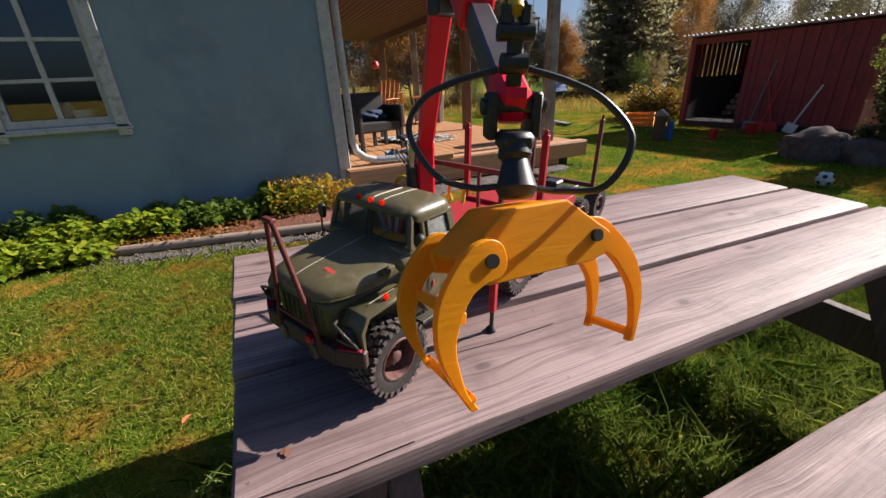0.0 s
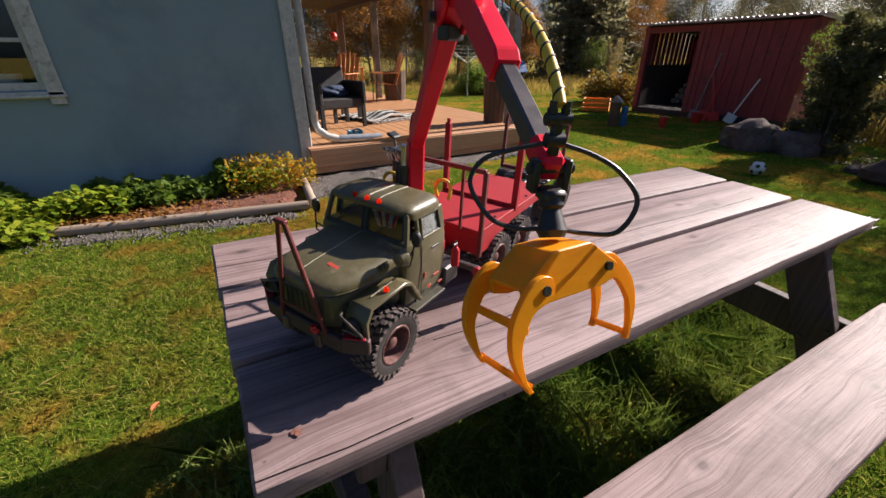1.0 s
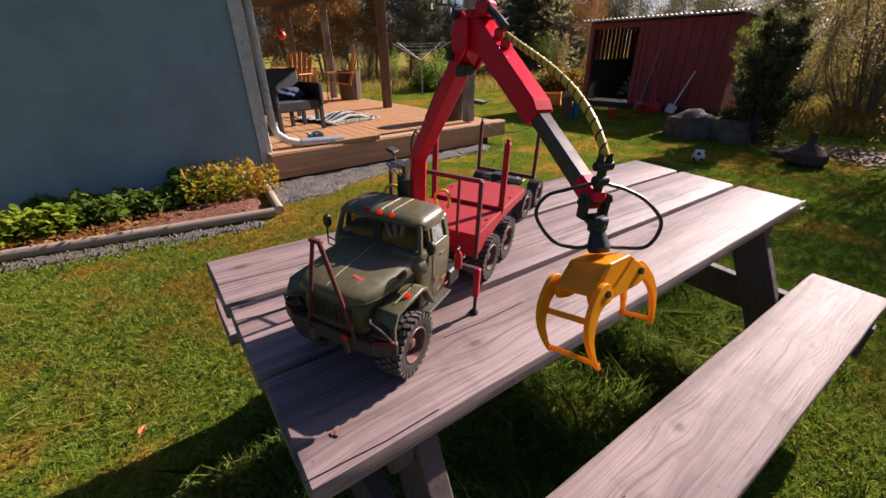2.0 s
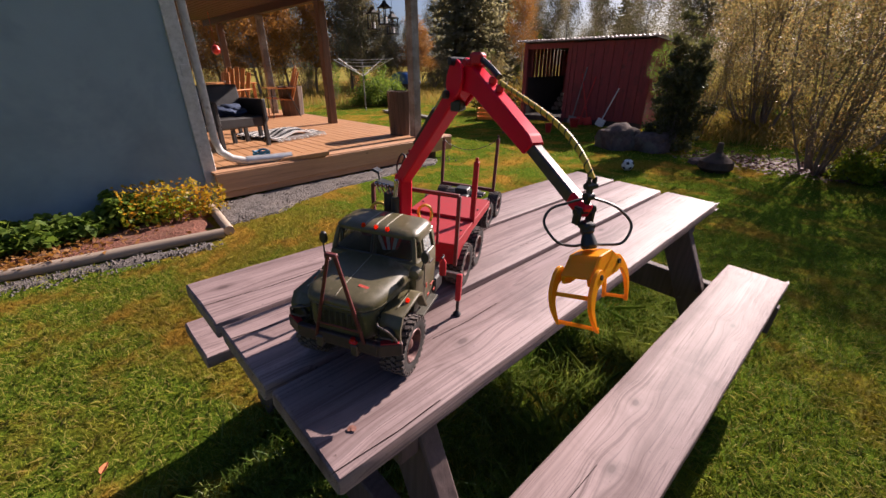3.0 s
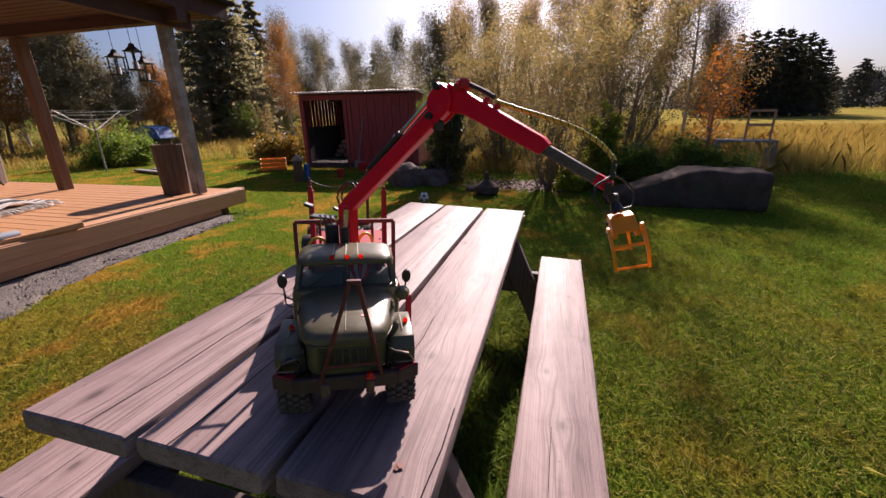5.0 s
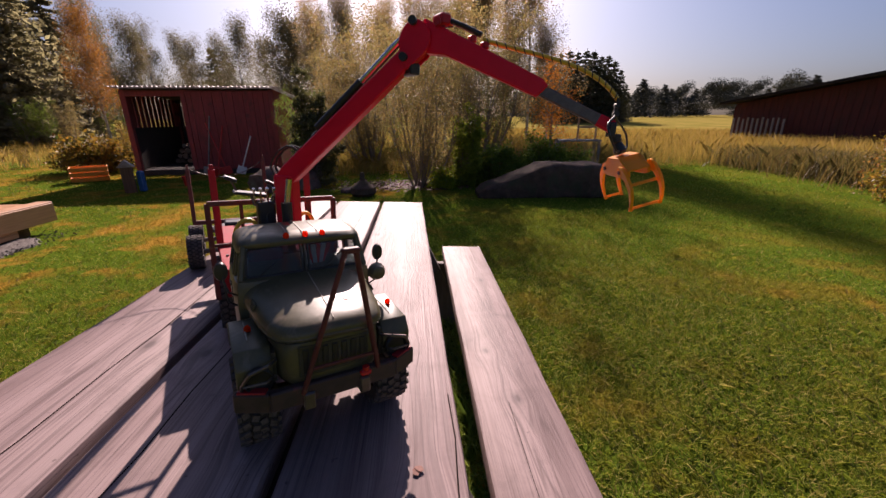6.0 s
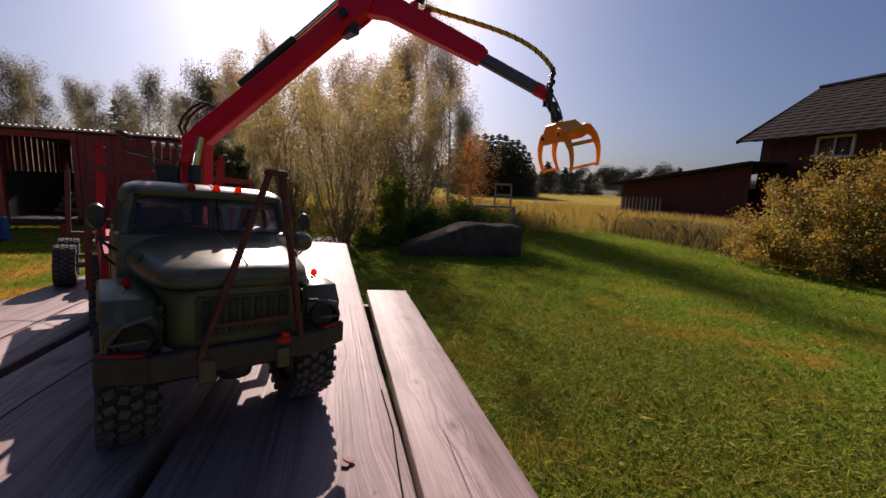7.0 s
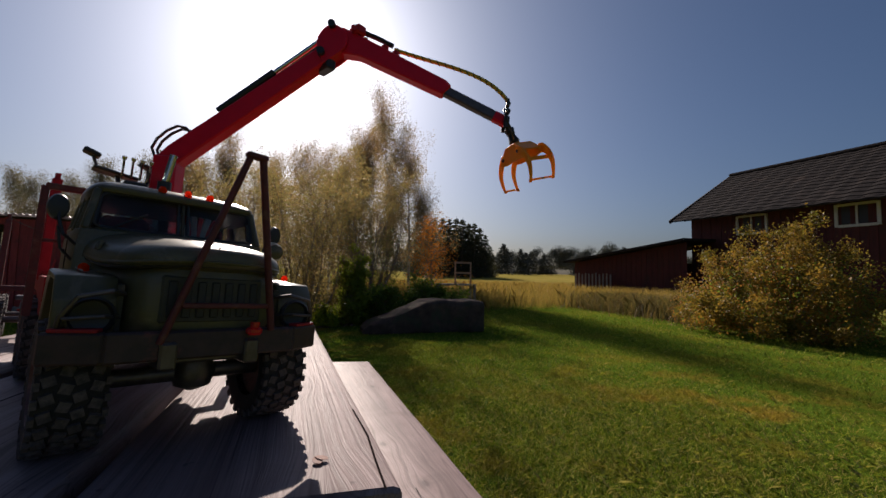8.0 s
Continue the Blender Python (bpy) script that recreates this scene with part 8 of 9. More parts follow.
def tree_mesh(kind, seed, height, leaves, leaf_scale=1.0, twigs=2):
    """Trunk with limbs, and a crown of many loose leaves; returns an unplaced thing."""
    rng = np.random.default_rng(seed)
    t = new({"birch": "birch_tree", "spruce": "spruce_tree", "round": "deciduous_tree", "shrub": "shrub", "rowan": "rowan_tree"}[kind])
    bm = bmesh.new()
    h = height
    ends = []
    if kind in ("birch", "round", "rowan"):
        tr = limb_points(rng, (0, 0, -0.1), (0.03 * h * rng.normal(), 0.03 * h * rng.normal(), h * 0.96), 0.02 * h, 8)
        r0 = h * (0.011 if kind == "birch" else 0.015)
        ring_sweep(bm, tr, [r0 * (1 - 0.92 * k / 8) for k in range(9)], 8)
        count = 26 if kind == "birch" else 22
        for k in range(count):
            u = 0.22 + 0.74 * (k + 0.5) / count
            i = min(7, int(u * 8))
            p = tr[i].lerp(tr[i + 1], u * 8 - i)
            a = rng.uniform(0, 2 * math.pi)
            spread = {"birch": 0.17, "round": 0.30, "rowan": 0.27}[kind] * h * (1.12 - u) * rng.uniform(0.7, 1.2) + 0.03 * h
            rise = {"birch": 0.14, "round": 0.13, "rowan": 0.14}[kind] * h * rng.uniform(0.5, 1.2)
            q = p + Vector((math.cos(a) * spread, math.sin(a) * spread, rise))
            lp = limb_points(rng, p, q, 0.015 * h, 4)
            ring_sweep(bm, lp, [r0 * 0.36 * (1.1 - u) * (1 - 0.8 * j / 4) + 0.004 for j in range(5)], 5)
            for j in range(1, 5):
                ends.append((lp[j], 0.35 + 0.2 * j))
            for _ in range(twigs):
                q2 = lp[3] + Vector(rng.normal(size=3) * 0.06 * h)
                ring_sweep(bm, [lp[2], lp[3].lerp(q2, 0.5), q2], [0.005, 0.004, 0.002], 4)
                ends.append((q2, 0.8))
        part("trunk", bm, "birch_bark" if kind == "birch" else "bark", t, "", True)
        w = np.array([e[1] for e in ends])
        idx = rng.choice(len(ends), leaves, p=w / w.sum())
        c = np.array([tuple(ends[i][0]) for i in idx])
        sp = {"birch": (0.030, 0.030, 0.045), "round": (0.045, 0.045, 0.04), "rowan": (0.05, 0.05, 0.05)}[kind]
        c = c + np.clip(rng.normal(size=c.shape), -1.5, 1.5) * np.array(sp) * h
        if kind == "birch":
            c[:, 2] -= np.abs(rng.normal(size=len(c))) * 0.03 * h
        c[:, 2] = np.maximum(c[:, 2], 0.1 * h)
        lv = leaf_quads(rng, c, {"birch": 0.0068, "round": 0.0125, "rowan": 0.0135}[kind] * h ** 0.9 * leaf_scale, 0.1)
        quads_object("crown", lv, {"birch": "leaf_birch", "round": "leaf_mixed", "rowan": "leaf_rowan"}[kind], t)
    elif kind == "spruce":
        ring_sweep(bm, [(0, 0, -0.1), (0.01 * h, 0, h * 0.5), (0, 0.005 * h, h)], [0.016 * h, 0.010 * h, 0.002 * h], 8)
        cs = []
        levels = 26
        for k in range(levels):
            u = 0.06 + 0.93 * k / levels
            reach = 0.25 * h * (1.02 - u) ** 0.75
            n = max(5, int(13 * (1 - u)) + 4)
            for j in range(n):
                a = 2 * math.pi * (j + rng.uniform(0, 0.9)) / n + k
                rr = reach * rng.uniform(0.75, 1.2)
                p0, p1 = Vector((0, 0, u * h)), Vector((math.cos(a) * rr, math.sin(a) * rr, u * h - 0.10 * rr + 0.02 * h * rng.normal()))
                if j % 2 == 0:
                    ring_sweep(bm, [p0, p1], [0.004 * h * (1 - u) + 0.002, 0.002], 4)
                m = int(leaves / (levels * n * 0.8)) + 2
                f = rng.uniform(0.15, 1.05, m)
                pts = np.array(p0)[None] * (1 - f[:, None]) + np.array(p1)[None] * f[:, None]
                pts += rng.normal(size=pts.shape) * np.array((0.022, 0.022, 0.012)) * h * (0.4 + 0.6 * f[:, None]) * (1.1 - u)
                cs.append(pts)
        part("trunk", bm, "bark", t, "", True)
        c = np.concatenate(cs)
        quads_object("crown", leaf_quads(rng, c, 0.0155 * h ** 0.9, 0.45, 2.4), "needle", t)
    else:
        # many stems from the ground, fanning out
        cs = []
        stems = 20
        for k in range(stems):
            a = rng.uniform(0, 2 * math.pi)
            s = rng.uniform(0.1, 0.34) * h
            hh = h * rng.uniform(0.65, 1.05)
            p1 = Vector((math.cos(a) * s, math.sin(a) * s, hh))
            lp = limb_points(rng, (math.cos(a) * 0.05 * h * rng.uniform(0.3, 1.4), math.sin(a) * 0.05 * h * rng.uniform(0.3, 1.4), -0.05), p1, 0.05 * h, 6)
            ring_sweep(bm, lp, [0.0055 * h * (1 - 0.85 * j / 6) for j in range(7)], 6)
            for j in range(2, 7):
                for _ in range(twigs):
                    q = lp[j] + Vector(rng.normal(size=3) * 0.085 * h)
                    ring_sweep(bm, [lp[j - 1], q], [0.0018 * h * (1 - 0.1 * j), 0.0008], 4)
                    cs.append((lp[j].lerp(q, 0.7), 0.4 + 0.15 * j))
        part("branching", bm, "bark", t, "", True)
        w = np.array([e[1] for e in cs])
        idx = rng.choice(len(cs), leaves, p=w / w.sum())
        c = np.array([tuple(cs[i][0]) for i in idx]) + rng.normal(size=(leaves, 3)) * 0.028 * h
        c[:, 2] = np.maximum(c[:, 2], 0.03 * h)
        quads_object("crown", leaf_quads(rng, c, 0.0106 * h ** 0.8 * leaf_scale, 0.1), "leaf_mixed", t)
    return t


TINTED = {}


def repaint(ob, material):
    """A crown of another tone: its own mesh copy with that material."""
    for ch in ob.children:
        if ch.name.split(".")[0] == "crown":
            key = (ch.data.name, material)
            if key not in TINTED:
                TINTED[key] = ch.data.copy()
                TINTED[key].materials[0] = M[material]
            ch.data = TINTED[key]
    return ob


def az(deg, dist, z=0.0):
    """A place at a bearing (degrees right of the table's length) and distance from the near end of the table."""
    return Vector((0.8 + dist * math.sin(radians(deg)), -0.35 + dist * math.cos(radians(deg)), z))


def ground_z(p):
    r = math.hypot(p.x, p.y)
    t = math.atan2(p.y, p.x)
    return min(2.2, max(0.0, r - 22) * 0.014) * max(0.0, math.sin(t)) * 0.75


def build_trees():
    rng = random.Random(5)
    proto = {
        "birch_a": tagged(tree_mesh("birch", 21, 9.0, 23000), "tall birch with thin yellowing leaves", "tree", "birches"),
        "birch_b": tagged(tree_mesh("birch", 22, 9.0, 20000), "slender birch in sparse autumn leaf", "tree", "birches"),
        "round_a": tagged(tree_mesh("round", 23, 7.0, 14000), "broad leafy tree turning olive and rust", "tree", "leafy trees"),
        "spruce_a": tagged(tree_mesh("spruce", 24, 10.0, 10000), "spruce behind the meadow, haze in its needle colour", "tree", "spruces"),
        "spruce_b": tagged(tree_mesh("spruce", 25, 10.0, 9000), "spruce at the wood's edge, haze in its needle colour", "tree", "spruces"),
    }
    proto["birch_c"] = tagged(tree_mesh("birch", 26, 7.0, 42000, 0.72, 4), "many-branched birch in thin pale autumn leaf", "tree", "birches")
    proto["spruce_c"] = repaint(tagged(tree_mesh("spruce", 27, 10.0, 9000), "dark spruce at the far field's edge", "tree", "spruces"), "needle_dark")
    base_h = {"birch_c": 7.0, "spruce_c": 10.0, "birch_a": 9.0, "birch_b": 9.0, "round_a": 7.0, "spruce_a": 10.0, "spruce_b": 10.0}
    used = set()

    def put(kind, deg, dist, h, material=None, label=None, wide=1.0):
        p = az(deg, dist)
        p.z = ground_z(p) - 0.05
        k = h / base_h[kind]
        m = Matrix.Translation(p) @ Matrix.Rotation(rng.uniform(0, 6.28), 4, "Z") @ Matrix.Diagonal((k * wide, k * wide, k, 1))
        if kind not in used:
            used.add(kind)
            ob = proto[kind]
            ob.matrix_world = m
        else:
            ob = copy_thing(proto[kind], m)
            ob.matrix_world = m
        if material:
            repaint(ob, material)
        if label:
            ob["label"] = label
        return ob
    # wood behind the porch and the shed
    for deg, dist, h, kind in ((-46.8, 33, 6.0, "birch_b"), (-43.3, 31, 10.8, "spruce_a"), (-40.4, 30, 10.6, "spruce_b"), (-37.6, 34, 9.2, "spruce_a"), (-44, 38, 9.4, "birch_a"), (-35.5, 36, 8.6, "birch_a"),
                               (-49.5, 36, 4.8, "birch_a"), (-31, 36, 7.4, "birch_a"), (-29.2, 39, 7.6, "birch_b"), (-27, 42, 7.6, "birch_a"), (-33, 42, 8.2, "birch_b"),
                               (-25, 38, 6.6, "birch_b"), (-22.5, 40, 7.4, "birch_a"), (-20, 33, 7.6, "birch_a"), (-17, 30, 7.4, "birch_b"), (-14.5, 30, 7.0, "round_a"),
                               (-11.5, 26, 7.0, "birch_a"), (-8.5, 24, 6.6, "birch_b"), (-39.5, 42, 9.2, "birch_b"), (-23.5, 47, 7.6, "spruce_a"), (-18.5, 44, 8.2, "birch_a"),
                               (-53, 38, 5.0, "birch_b"), (-57, 36, 8.0, "birch_a"), (-60, 33, 7.8, "birch_b"), (-64, 31, 7.4, "birch_a"), (-68, 31, 8.0, "round_a"), (-72, 29, 7.4, "birch_b"), (-76, 30, 7.8, "round_a"), (-80, 31, 8.0, "birch_b")):
        put(kind, deg, dist, h, None if kind.startswith("spruce") else "leaf_wood")
    for deg, dist, h, kind in ((-34.6, 29, 6.4, "birch_b"), (-64.5, 22, 4.8, "round_a"), (-68, 21, 4.6, "round_a"), (-61.5, 23.5, 4.6, "round_a"), (-72, 22, 5.0, "round_a"), (-48.5, 24, 3.6, "round_a")):
        put(kind, deg, dist, h, "leaf_orange", "tree in glowing orange autumn leaf")
    for deg, dist, h, kind in ((-55.2, 23, 5.0, "round_a"), (-57.0, 25, 5.8, "round_a"), (-51.5, 26, 3.6, "round_a")):
        put(kind, deg, dist, h, "leaf_wood", "dense olive-brown leafy tree")
    # birches against the sun, right of the shed
    for deg, dist, h in ((12.6, 22.0, 11.0), (15.6, 21.0, 8.1), (10.2, 19.0, 7.0), (7.4, 18.0, 7.2), (4.4, 16.0, 5.6), (2.6, 18.5, 6.2), (0.0, 19, 6.4), (-2.6, 18, 5.2), (-5.0, 20.5, 6.2), (-8.5, 24, 8.6), (-11.5, 23, 6.6), (18.2, 17.0, 4.6)):
        put("birch_c", deg, dist, h, None, None, 0.60 if h > 8.2 else 0.9)
    # dark spruces at the field's edge
    for deg, dist, h in ((17.0, 60, 8.6), (18.4, 63, 9.0), (19.6, 60, 9.2), (20.7, 63, 9.8), (21.7, 60, 9.2), (22.7, 64, 9.9), (23.6, 60, 9.2), (24.5, 63, 8.9), (25.3, 60, 8.6), (26.1, 63, 8.2), (26.9, 62, 7.0), (27.7, 66, 5.4)):
        put("spruce_c", deg, dist, h)
    # far wood along the horizon, as one
    far = tree_mesh("round", 31, 9.0, 4500)
    far2 = tree_mesh("spruce", 32, 10.0, 4500)
    verts = []
    ra = np.random.default_rng(9)
    protos = []
    for f in (far, far2):
        me = [c for c in f.children if c.name.split(".")[0] == "crown"][0].data
        a = np.empty(len(me.vertices) * 3, dtype=np.float32)
        me.vertices.foreach_get("co", a)
        protos.append(a.reshape(-1, 3))
        for c in list(f.children):
            bpy.data.objects.remove(c)
        bpy.data.objects.remove(f)
    deg = 14.0
    while deg < 56:
        d = ra.uniform(120, 190)
        p = az(deg, d)
        k = ra.uniform(0.7, 1.15)
        src = protos[int(ra.uniform(0, 2))] * np.array((1.5, 1.5, 1.0)) * k
        quad = src.reshape(-1, 4, 3)
        mid_ = quad.mean(1, keepdims=True)
        src = ((quad - mid_) * 1.5 + mid_ * np.array((1.0, 1.0, 0.92))).reshape(-1, 3)
        verts.append(src + np.array((p.x, p.y, ground_z(p))))
        deg += ra.uniform(0.5, 0.95)
    ob = quads_object("far_wood", np.concatenate(verts), "far_needle")
    tagged(ob, "distant mixed wood along the field's edge", "woods", "", "stuff")


build_trees()


def dense_bush(place, size, leaves, leaf, material, seed, label):
    """A bush leafy down to the ground: limbs to a lumpy dome, leaves in clumps on their outer halves."""
    rng = np.random.default_rng(seed)
    t = thing("garden_bush", Matrix.Translation(place), label, "bush", "garden bushes")
    sx, sy, sz = size
    bm = bmesh.new()
    cs = []
    for k in range(60):
        v = rng.normal(size=3)
        v[2] = abs(v[2])
        v /= np.linalg.norm(v)
        r = rng.uniform(0.72, 1.06)
        p = Vector((v[0] * sx * r, v[1] * sy * r, max(0.06 * sz, v[2] ** 0.8 * sz * r)))
        lp = limb_points(rng, (0.12 * sx * v[0], 0.12 * sy * v[1], -0.04), p, 0.06 * sx, 5)
        ring_sweep(bm, lp, [(0.006 + 0.008 * sx) * (1 - 0.85 * j / 5) for j in range(6)], 5)
        for j in range(2, 6):
            cs.append(tuple(lp[j]))
            q = lp[j] + Vector(rng.normal(size=3)) * 0.13 * sx
            if q.z > 0.03:
                ring_sweep(bm, [lp[j - 1].lerp(lp[j], 0.5), q], [0.004, 0.001], 4)
                cs.append(tuple(q))
    part("branching", bm, "bark", t, "", True)
    cs = np.array(cs)
    w = 0.25 + (cs[:, 0] / sx) ** 2 + (cs[:, 1] / sy) ** 2 + (cs[:, 2] / sz) ** 2
    c = cs[rng.choice(len(cs), leaves, p=w / w.sum())] + rng.normal(size=(leaves, 3)) * 0.085 * min(sx, 0.9) + rng.normal(size=(leaves, 3)) * 0.02
    c = c[c[:, 2] > 0.03]
    quads_object("crown", leaf_quads(rng, c, leaf, 0.25, 1.7), material, t)
    return t


def build_shrubs():
    a = tagged(tree_mesh("shrub", 41, 2.7, 26000, 0.78, 4), "tall many-stemmed shrub with thin autumn leaves", "shrub", "garden shrubs")
    a.matrix_world = Matrix.Translation((0.85, 7.0, 0))
    copy_thing(a, Matrix.Translation((2.3, 9.6, 0)) @ Matrix.Rotation(2.0, 4, "Z") @ Matrix.Scale(1.3, 4))
    copy_thing(a, Matrix.Translation((-0.4, 10.4, 0)) @ Matrix.Rotation(4.0, 4, "Z") @ Matrix.Scale(1.25, 4))
    f = repaint(tagged(tree_mesh("shrub", 42, 2.0, 9000, 0.9), "leafy green shrub beyond the lawn", "shrub", "garden shrubs"), "leaf_green")
    f.matrix_world = Matrix.Translation((2.9, 10.4, 0)) @ Matrix.Diagonal((0.8, 0.8, 1, 1))
    dense_bush((1.72, 7.05, 0), (0.34, 0.34, 1.42), 15000, 0.030, "leaf_fresh", 61, "dense fresh green shrub beside the stone slab")
    dense_bush((2.30, 7.10, 0), (0.42, 0.36, 0.72), 8000, 0.028, "leaf_green", 62, "low dark green shrub behind the stone slab")
    dense_bush((3.05, 7.05, 0), (0.55, 0.40, 0.82), 12000, 0.028, "leaf_green", 63, "broad dark green shrub behind the stone slab")
    dense_bush((3.75, 7.25, 0), (0.45, 0.40, 0.62), 7000, 0.028, "leaf_green", 64, "low green shrub at the stone slab's end")
    dense_bush((-1.12, 7.45, 0), (0.40, 0.40, 2.0), 17000, 0.030, "leaf_dark", 65, "dark green bush before the red shed")
    dense_bush((-11.9, 9.2, 0), (1.0, 0.9, 1.10), 9000, 0.045, "leaf_green", 67, "round green garden bush behind the porch")
    dense_bush((-7.0, 10.2, 0), (0.95, 0.5, 0.80), 5000, 0.050, "leaf_yellow", 68, "yellow-green plants beside the red shed")
    dense_bush((1.22, 6.72, 0), (0.22, 0.20, 0.42), 2600, 0.030, "leaf_lime", 66, "small yellow-green plant at the shrub's foot")
    for x, y, s, mm in ((2.2, 6.85, 0.22, "leaf_yellow"), (4.3, 7.7, 0.36, "leaf_mixed"),
                        (-13.3, 10.3, 0.66, "leaf_yellow"), (-12.85, 10.7, 0.55, "leaf_green"), (-13.9, 10.0, 0.5, "leaf_yellow"), (-13.6, 9.6, 0.55, "leaf_orange"), (-15.5, 9.5, 0.7, "leaf_green"), (-9.8, 11.5, 0.32, "leaf_yellow"), (-7.0, 11.6, 0.55, "leaf_yellow"), (-6.4, 10.6, 0.5, "leaf_yellow"), (-5.9, 11.8, 0.5, "leaf_yellow"),
                        (-1.75, 9.1, 0.85, "leaf_green"), (-1.2, 9.6, 0.8, "leaf_mixed")):
        g = copy_thing(f, Matrix.Translation((x, y, -0.03)) @ Matrix.Rotation(x * 3, 4, "Z") @ Matrix.Scale(s, 4))
        repaint(g, mm)
        g["label"] = "small garden shrub in " + {"leaf_green": "green", "leaf_yellow": "yellow", "leaf_mixed": "olive and rust", "leaf_orange": "orange"}[mm] + " leaf"
    r = tagged(tree_mesh("rowan", 43, 3.3, 2500), "rowan tree with bright orange leaves", "tree")
    r.matrix_world = Matrix.Translation((4.5, 10.6, 0)) @ Matrix.Diagonal((0.95, 0.95, 0.74, 1))
    # thicket along the wood's edge
    rr = random.Random(77)
    for k in range(44):
        p = az(-82 + 2.05 * k + rr.uniform(-1, 1), rr.uniform(25, 34) if k < 36 else rr.uniform(19, 25))
        g = copy_thing(f, Matrix.Translation((p.x, p.y, ground_z(p) - 0.05)) @ Matrix.Rotation(rr.uniform(0, 6), 4, "Z") @ Matrix.Scale(rr.uniform(0.9, 1.7), 4))
        repaint(g, rr.choice(("leaf_mixed", "leaf_wood", "leaf_wood", "leaf_green")))
        g["label"] = "bushy undergrowth along the edge of the wood"
        g["group"] = "thicket bushes"
    # broad bush before the red house
    t = dense_bush((8.6, 4.0, 0), (1.40, 1.80, 1.72), 56000, 0.025, "leaf_bush", 44, "broad dense bush in yellow, orange and olive leaf")
    rng = np.random.default_rng(45)
    for n, mm, name, off in ((12000, "leaf_green", "inner_leaves", (0, 0, -0.1)), (7000, "leaf_orange", "autumn_leaves", (-0.2, 0.15, 0.02))):
        v = rng.normal(size=(n, 3))
        v /= np.linalg.norm(v, axis=1, keepdims=True)
        c = v * rng.uniform(0.55, 0.92, n)[:, None] * (1.40, 1.80, 1.66) + off
        c = c[(c[:, 2] > 0.06)]
        quads_object(name, leaf_quads(rng, c, 0.027, 0.2), mm, t)


build_shrubs()


def build_meadow():
    rng = np.random.default_rng(51)
    # tall dry grass beyond the lawn's edge
    n = 120000
    d = np.sqrt(rng.uniform(9.8 ** 2, 34 ** 2, n))
    a = np.radians(rng.uniform(12, 66, n))
    xy = np.c_[0.8 + d * np.sin(a), -0.35 + d * np.cos(a)]
    edge = np.where(a < np.radians(41), 10.3 + (np.degrees(a) - 26) * 0.16, 12.6 - (np.degrees(a) - 41) * 0.25)
    xy = xy[d > edge + 0.25 * rng.normal(size=n)]
    ob = blades_mesh("meadow_grass", rng, xy, 0.46, 0.007, "dry", 0.28)
    tagged(ob, "tall dry yellow meadow grass beyond the lawn", "grass", "", "stuff")
    n = 30000
    u = rng.uniform(0, 1, n)
    c0, c1 = np.array((9.0, 9.6)), np.array((8.6, 4.6))
    xy = c0 + (c1 - c0) * u[:, None] + rng.normal(size=(n, 2)) * (0.55, 0.5) + (0.9, 0.2)
    ob = blades_mesh("weeds", rng, xy, 0.42, 0.010, "weed", 0.5)
    tagged(ob, "rusty dry weeds before the barn", "weeds", "", "stuff")
    n = 36000
    d = np.sqrt(rng.uniform(15.5 ** 2, 40 ** 2, n))
    a = np.radians(rng.uniform(-75, 12, n))
    xy = np.c_[0.8 + d * np.sin(a), -0.35 + d * np.cos(a)]
    ob = blades_mesh("meadow_grass", rng, xy, 0.30, 0.020, "dry", 0.35)
    tagged(ob, "dry meadow grass before the wood", "grass", "", "stuff")
    # shrubbery undergrowth between lawn and shed side
    n = 5000
    xy = np.c_[rng.uniform(-1.6, 5.0, n), rng.uniform(8.6, 13, n)]
    ob = blades_mesh("undergrowth", rng, xy, 0.30, 0.02, "dry", 0.4)
    tagged(ob, "dry undergrowth beneath the shrubs", "undergrowth", "", "stuff")


build_meadow()


# ---- red house and barn ----
def boards(parent, a, b, z0, z1a, z1b, n, material, name="wall_board"):
    """Upright boards along a wall from a to b; the top runs from z1a to z1b."""
    A, B = Vector((*a, 0)), Vector((*b, 0))
    d = (B - A).normalized()
    nrm = Vector((d.y, -d.x, 0))
    L = (B - A).length
    w = L / n
    me = {}
    for k in range(n):
        u = (k + 0.5) / n
        h = z1a + (z1b - z1a) * u - z0
        bm = bmesh.new()
        m = Matrix((tuple(d), tuple(nrm), (0, 0, 1))).transposed()
        box(bm, tuple(A + d * (w * (k + 0.5)) + nrm * (0.012 * (k % 2)) + Vector((0, 0, z0 + h / 2))), (w * 0.95, 0.03, h), 0.0, m)
        part(name, bm, material, parent)


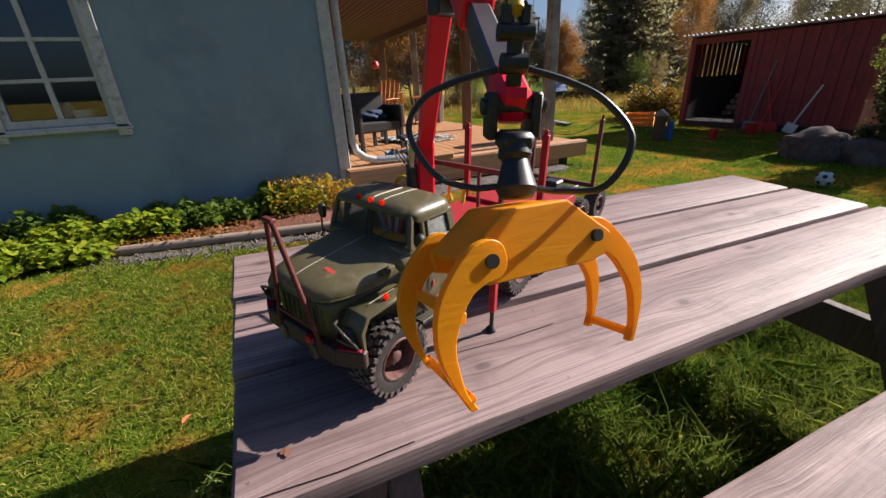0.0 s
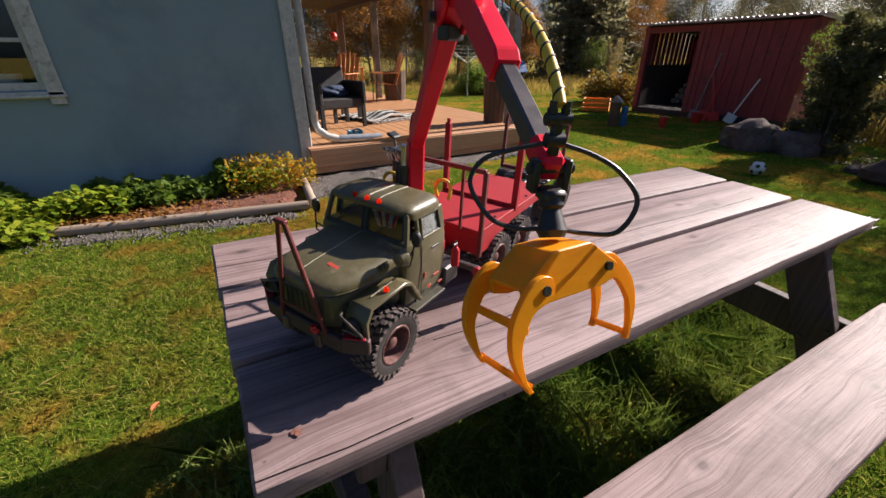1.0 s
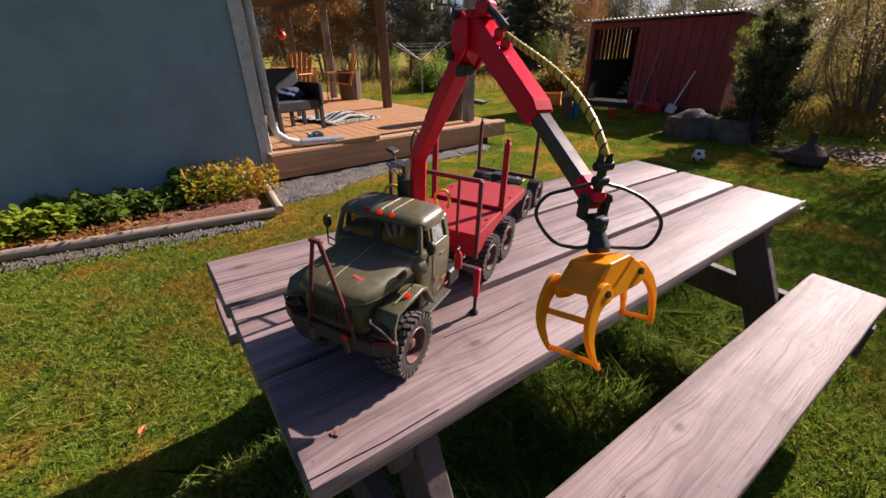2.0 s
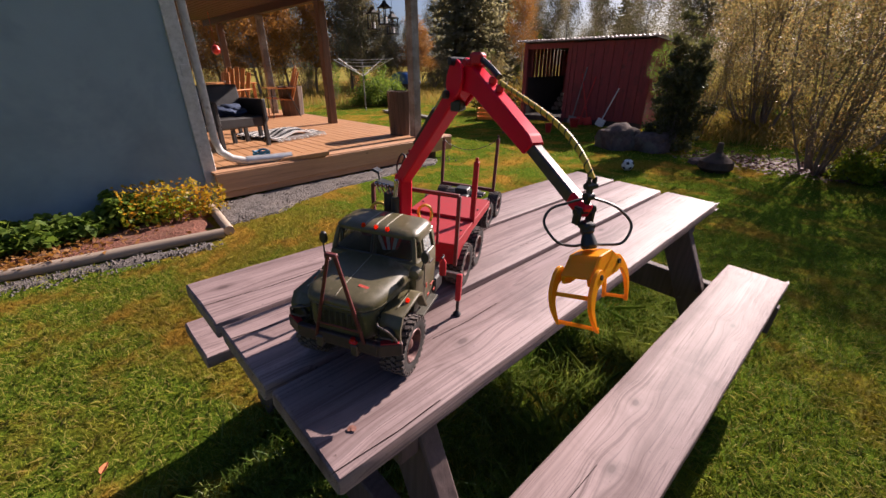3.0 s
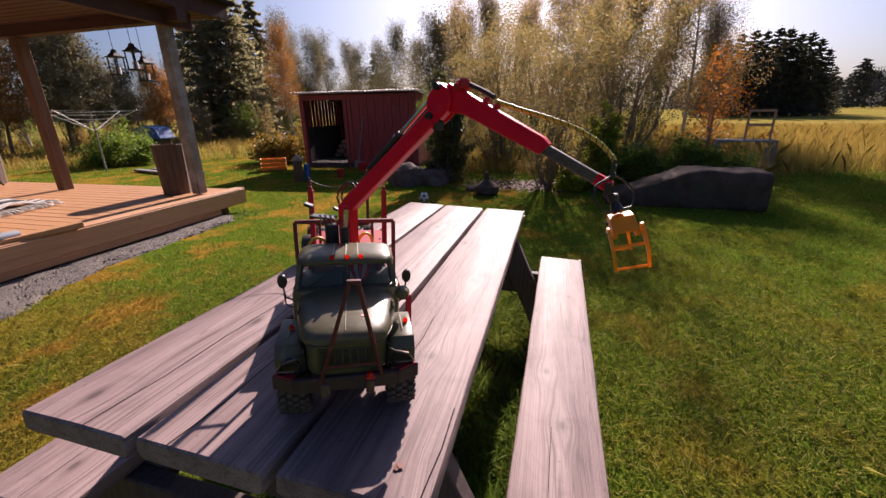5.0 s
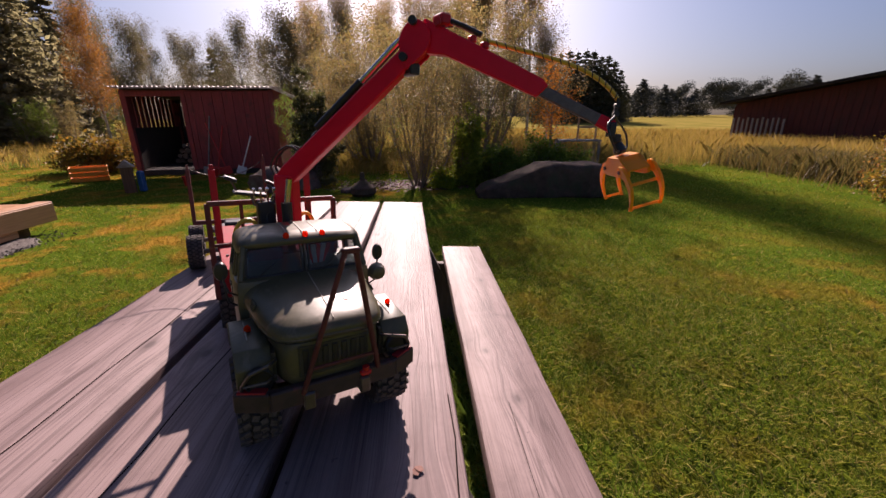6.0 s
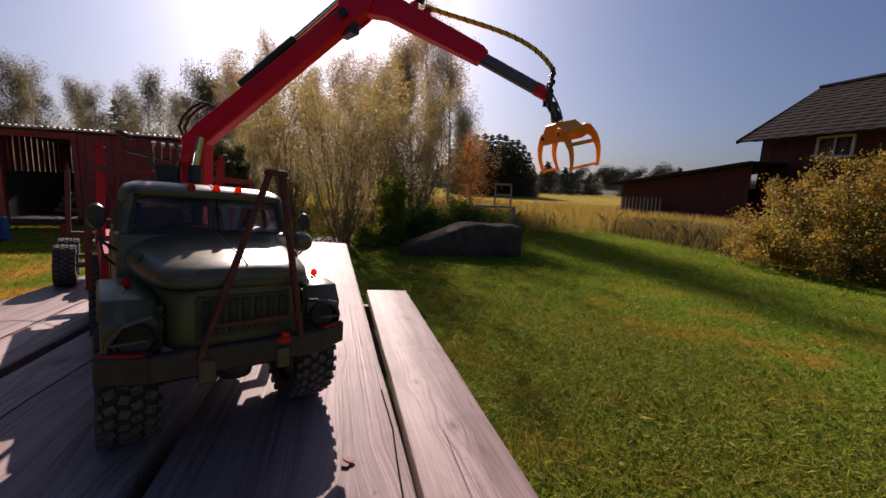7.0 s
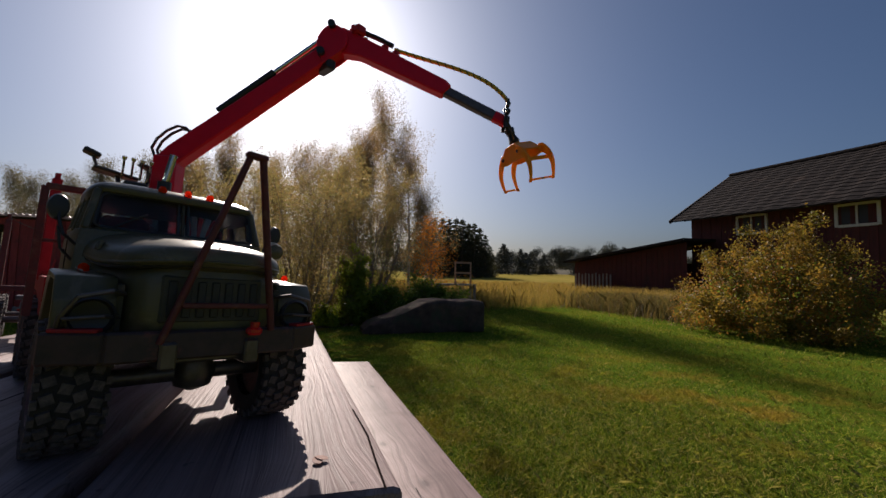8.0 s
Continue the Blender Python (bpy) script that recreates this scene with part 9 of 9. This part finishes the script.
def build_farm():
    # low barn with a lean-to roof
    b = thing("barn", Matrix(), "long low dark red barn with a sloping roof", "barn")
    A, B = az(39.2, 25.0), az(52.4, 21.5)
    back = Vector((B.y - A.y, -(B.x - A.x), 0)).normalized() * -5.0
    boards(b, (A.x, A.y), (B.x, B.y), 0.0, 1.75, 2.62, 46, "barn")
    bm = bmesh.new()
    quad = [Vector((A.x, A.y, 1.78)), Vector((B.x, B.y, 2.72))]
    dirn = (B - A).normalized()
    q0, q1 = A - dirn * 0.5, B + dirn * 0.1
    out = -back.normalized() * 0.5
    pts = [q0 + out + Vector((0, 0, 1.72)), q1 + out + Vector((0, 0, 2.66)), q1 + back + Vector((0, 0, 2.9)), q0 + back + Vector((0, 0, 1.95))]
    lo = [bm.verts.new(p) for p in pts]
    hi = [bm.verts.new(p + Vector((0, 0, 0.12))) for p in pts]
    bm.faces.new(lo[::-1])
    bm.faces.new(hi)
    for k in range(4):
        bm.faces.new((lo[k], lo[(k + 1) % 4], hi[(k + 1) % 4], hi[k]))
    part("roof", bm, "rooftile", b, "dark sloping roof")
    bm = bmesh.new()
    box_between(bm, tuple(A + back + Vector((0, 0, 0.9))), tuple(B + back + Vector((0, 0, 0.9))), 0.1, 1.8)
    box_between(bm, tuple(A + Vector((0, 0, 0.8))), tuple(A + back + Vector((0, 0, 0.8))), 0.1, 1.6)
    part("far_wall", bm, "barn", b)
    # picket rack leaning at its front
    f = thing("picket_fence", Matrix(), "grey picket fence before the barn", "fence")
    for k in range(11):
        p = A.lerp(B, 0.05 + 0.036 * k) - back.normalized() * 0.35
        bm = bmesh.new()
        box(bm, (p.x, p.y, 0.55 + 0.04 * math.sin(k * 2.4)), (0.06, 0.06, 1.1), 0.0)
        part("picket", bm, "fence", f)
    # two-storey red house
    h = thing("red_house", Matrix(), "dark red wooden house with a dark tiled roof", "house")
    C = az(53.0, 24.5)
    along = Vector((0.04, -1.0, 0)).normalized()
    inward = Vector((along.y * -1, along.x, 0)) * 1.0
    inward = inward if inward.dot(C) > 0 else -inward
    D = C + along * 16.0
    ze = 4.35
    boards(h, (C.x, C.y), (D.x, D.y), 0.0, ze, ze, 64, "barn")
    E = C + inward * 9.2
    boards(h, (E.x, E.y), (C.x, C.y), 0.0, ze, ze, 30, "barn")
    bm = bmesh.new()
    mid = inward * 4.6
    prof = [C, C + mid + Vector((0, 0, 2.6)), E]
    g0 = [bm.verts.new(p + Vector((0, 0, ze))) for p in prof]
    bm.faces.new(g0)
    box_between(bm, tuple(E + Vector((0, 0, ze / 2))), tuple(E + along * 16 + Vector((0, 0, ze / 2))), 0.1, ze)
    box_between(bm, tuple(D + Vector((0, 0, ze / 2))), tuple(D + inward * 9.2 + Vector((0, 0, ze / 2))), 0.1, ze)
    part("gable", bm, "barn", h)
    # roof slopes of tile courses
    for sgn, origin in ((1, C - inward * 0.75), (-1, E + inward * 0.75)):
        slope = new("roof_slope")
        slope.parent = h
        tagged(slope, "dark roof slope of wavy tiles")
        courses = 16
        ridge = C + mid
        lowz, topz = ze - 0.42, ze + 2.72
        for k in range(courses):
            bm = bmesh.new()
            u0, u1 = k / courses, (k + 1) / courses
            p0 = origin.lerp(ridge, u0) - along * 0.7
            p1 = origin.lerp(ridge, u1) - along * 0.7
            z0, z1 = lowz + (topz - lowz) * u0, lowz + (topz - lowz) * u1
            n = 90
            r0, r1, rb = [], [], []
            for j in range(n + 1):
                q = along * (17.2 * j / n)
                wob = 0.02 * math.sin(j * 1.9)
                r0.append(bm.verts.new(p0 + q + Vector((0, 0, z0 + 0.035 + wob))))
                rb.append(bm.verts.new(p0 + q + Vector((0, 0, z0 - 0.03))))
                r1.append(bm.verts.new(p1 + q + Vector((0, 0, z1 + wob))))
            for j in range(n):
                bm.faces.new((r0[j], r0[j + 1], r1[j + 1], r1[j]))
                bm.faces.new((rb[j], rb[j + 1], r0[j + 1], r0[j]))
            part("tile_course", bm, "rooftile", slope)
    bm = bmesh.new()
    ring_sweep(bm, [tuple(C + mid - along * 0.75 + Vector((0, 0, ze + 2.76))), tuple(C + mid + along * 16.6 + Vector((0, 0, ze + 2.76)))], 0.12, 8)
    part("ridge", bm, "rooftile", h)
    bm = bmesh.new()
    box_between(bm, tuple(C - inward * 0.75 - along * 0.72 + Vector((0, 0, ze - 0.42))), tuple(C + mid - along * 0.72 + Vector((0, 0, ze + 2.66))), 0.05, 0.18)
    box_between(bm, tuple(C - inward * 0.6 + Vector((0, 0, ze - 0.38))), tuple(C - inward * 0.6 + along * 16 + Vector((0, 0, ze - 0.38))), 0.05, 0.14)
    part("barge_board", bm, "shed_dark", h)
    for k, u in enumerate((2.85, 6.45, 10.0, 13.6)):
        for z in (3.48,):
            c = C + along * u - inward * 0.03 + Vector((0, 0, z))
            rot = Matrix((tuple(along), tuple(inward), (0, 0, 1))).transposed()
            bm = bmesh.new()
            for dx, dz, sx, sz in ((-0.6, 0, 0.1, 0.88), (0.6, 0, 0.1, 0.88), (0, 0.41, 1.1, 0.1), (0, -0.41, 1.1, 0.1), (0, 0, 0.06, 0.74)):
                box(bm, tuple(c + along * dx + Vector((0, 0, dz))), (sx, 0.08, sz), 0.0, rot)
            win = part("window", bm, "trim", h, "white-framed window")
            for s in (-1, 1):
                bm = bmesh.new()
                box(bm, tuple(c + along * (s * 0.27) + inward * 0.02), (0.5, 0.02, 0.74), 0.0, rot)
                part("pane", bm, "black", win, "dark reflecting pane")


build_farm()
build_grass()
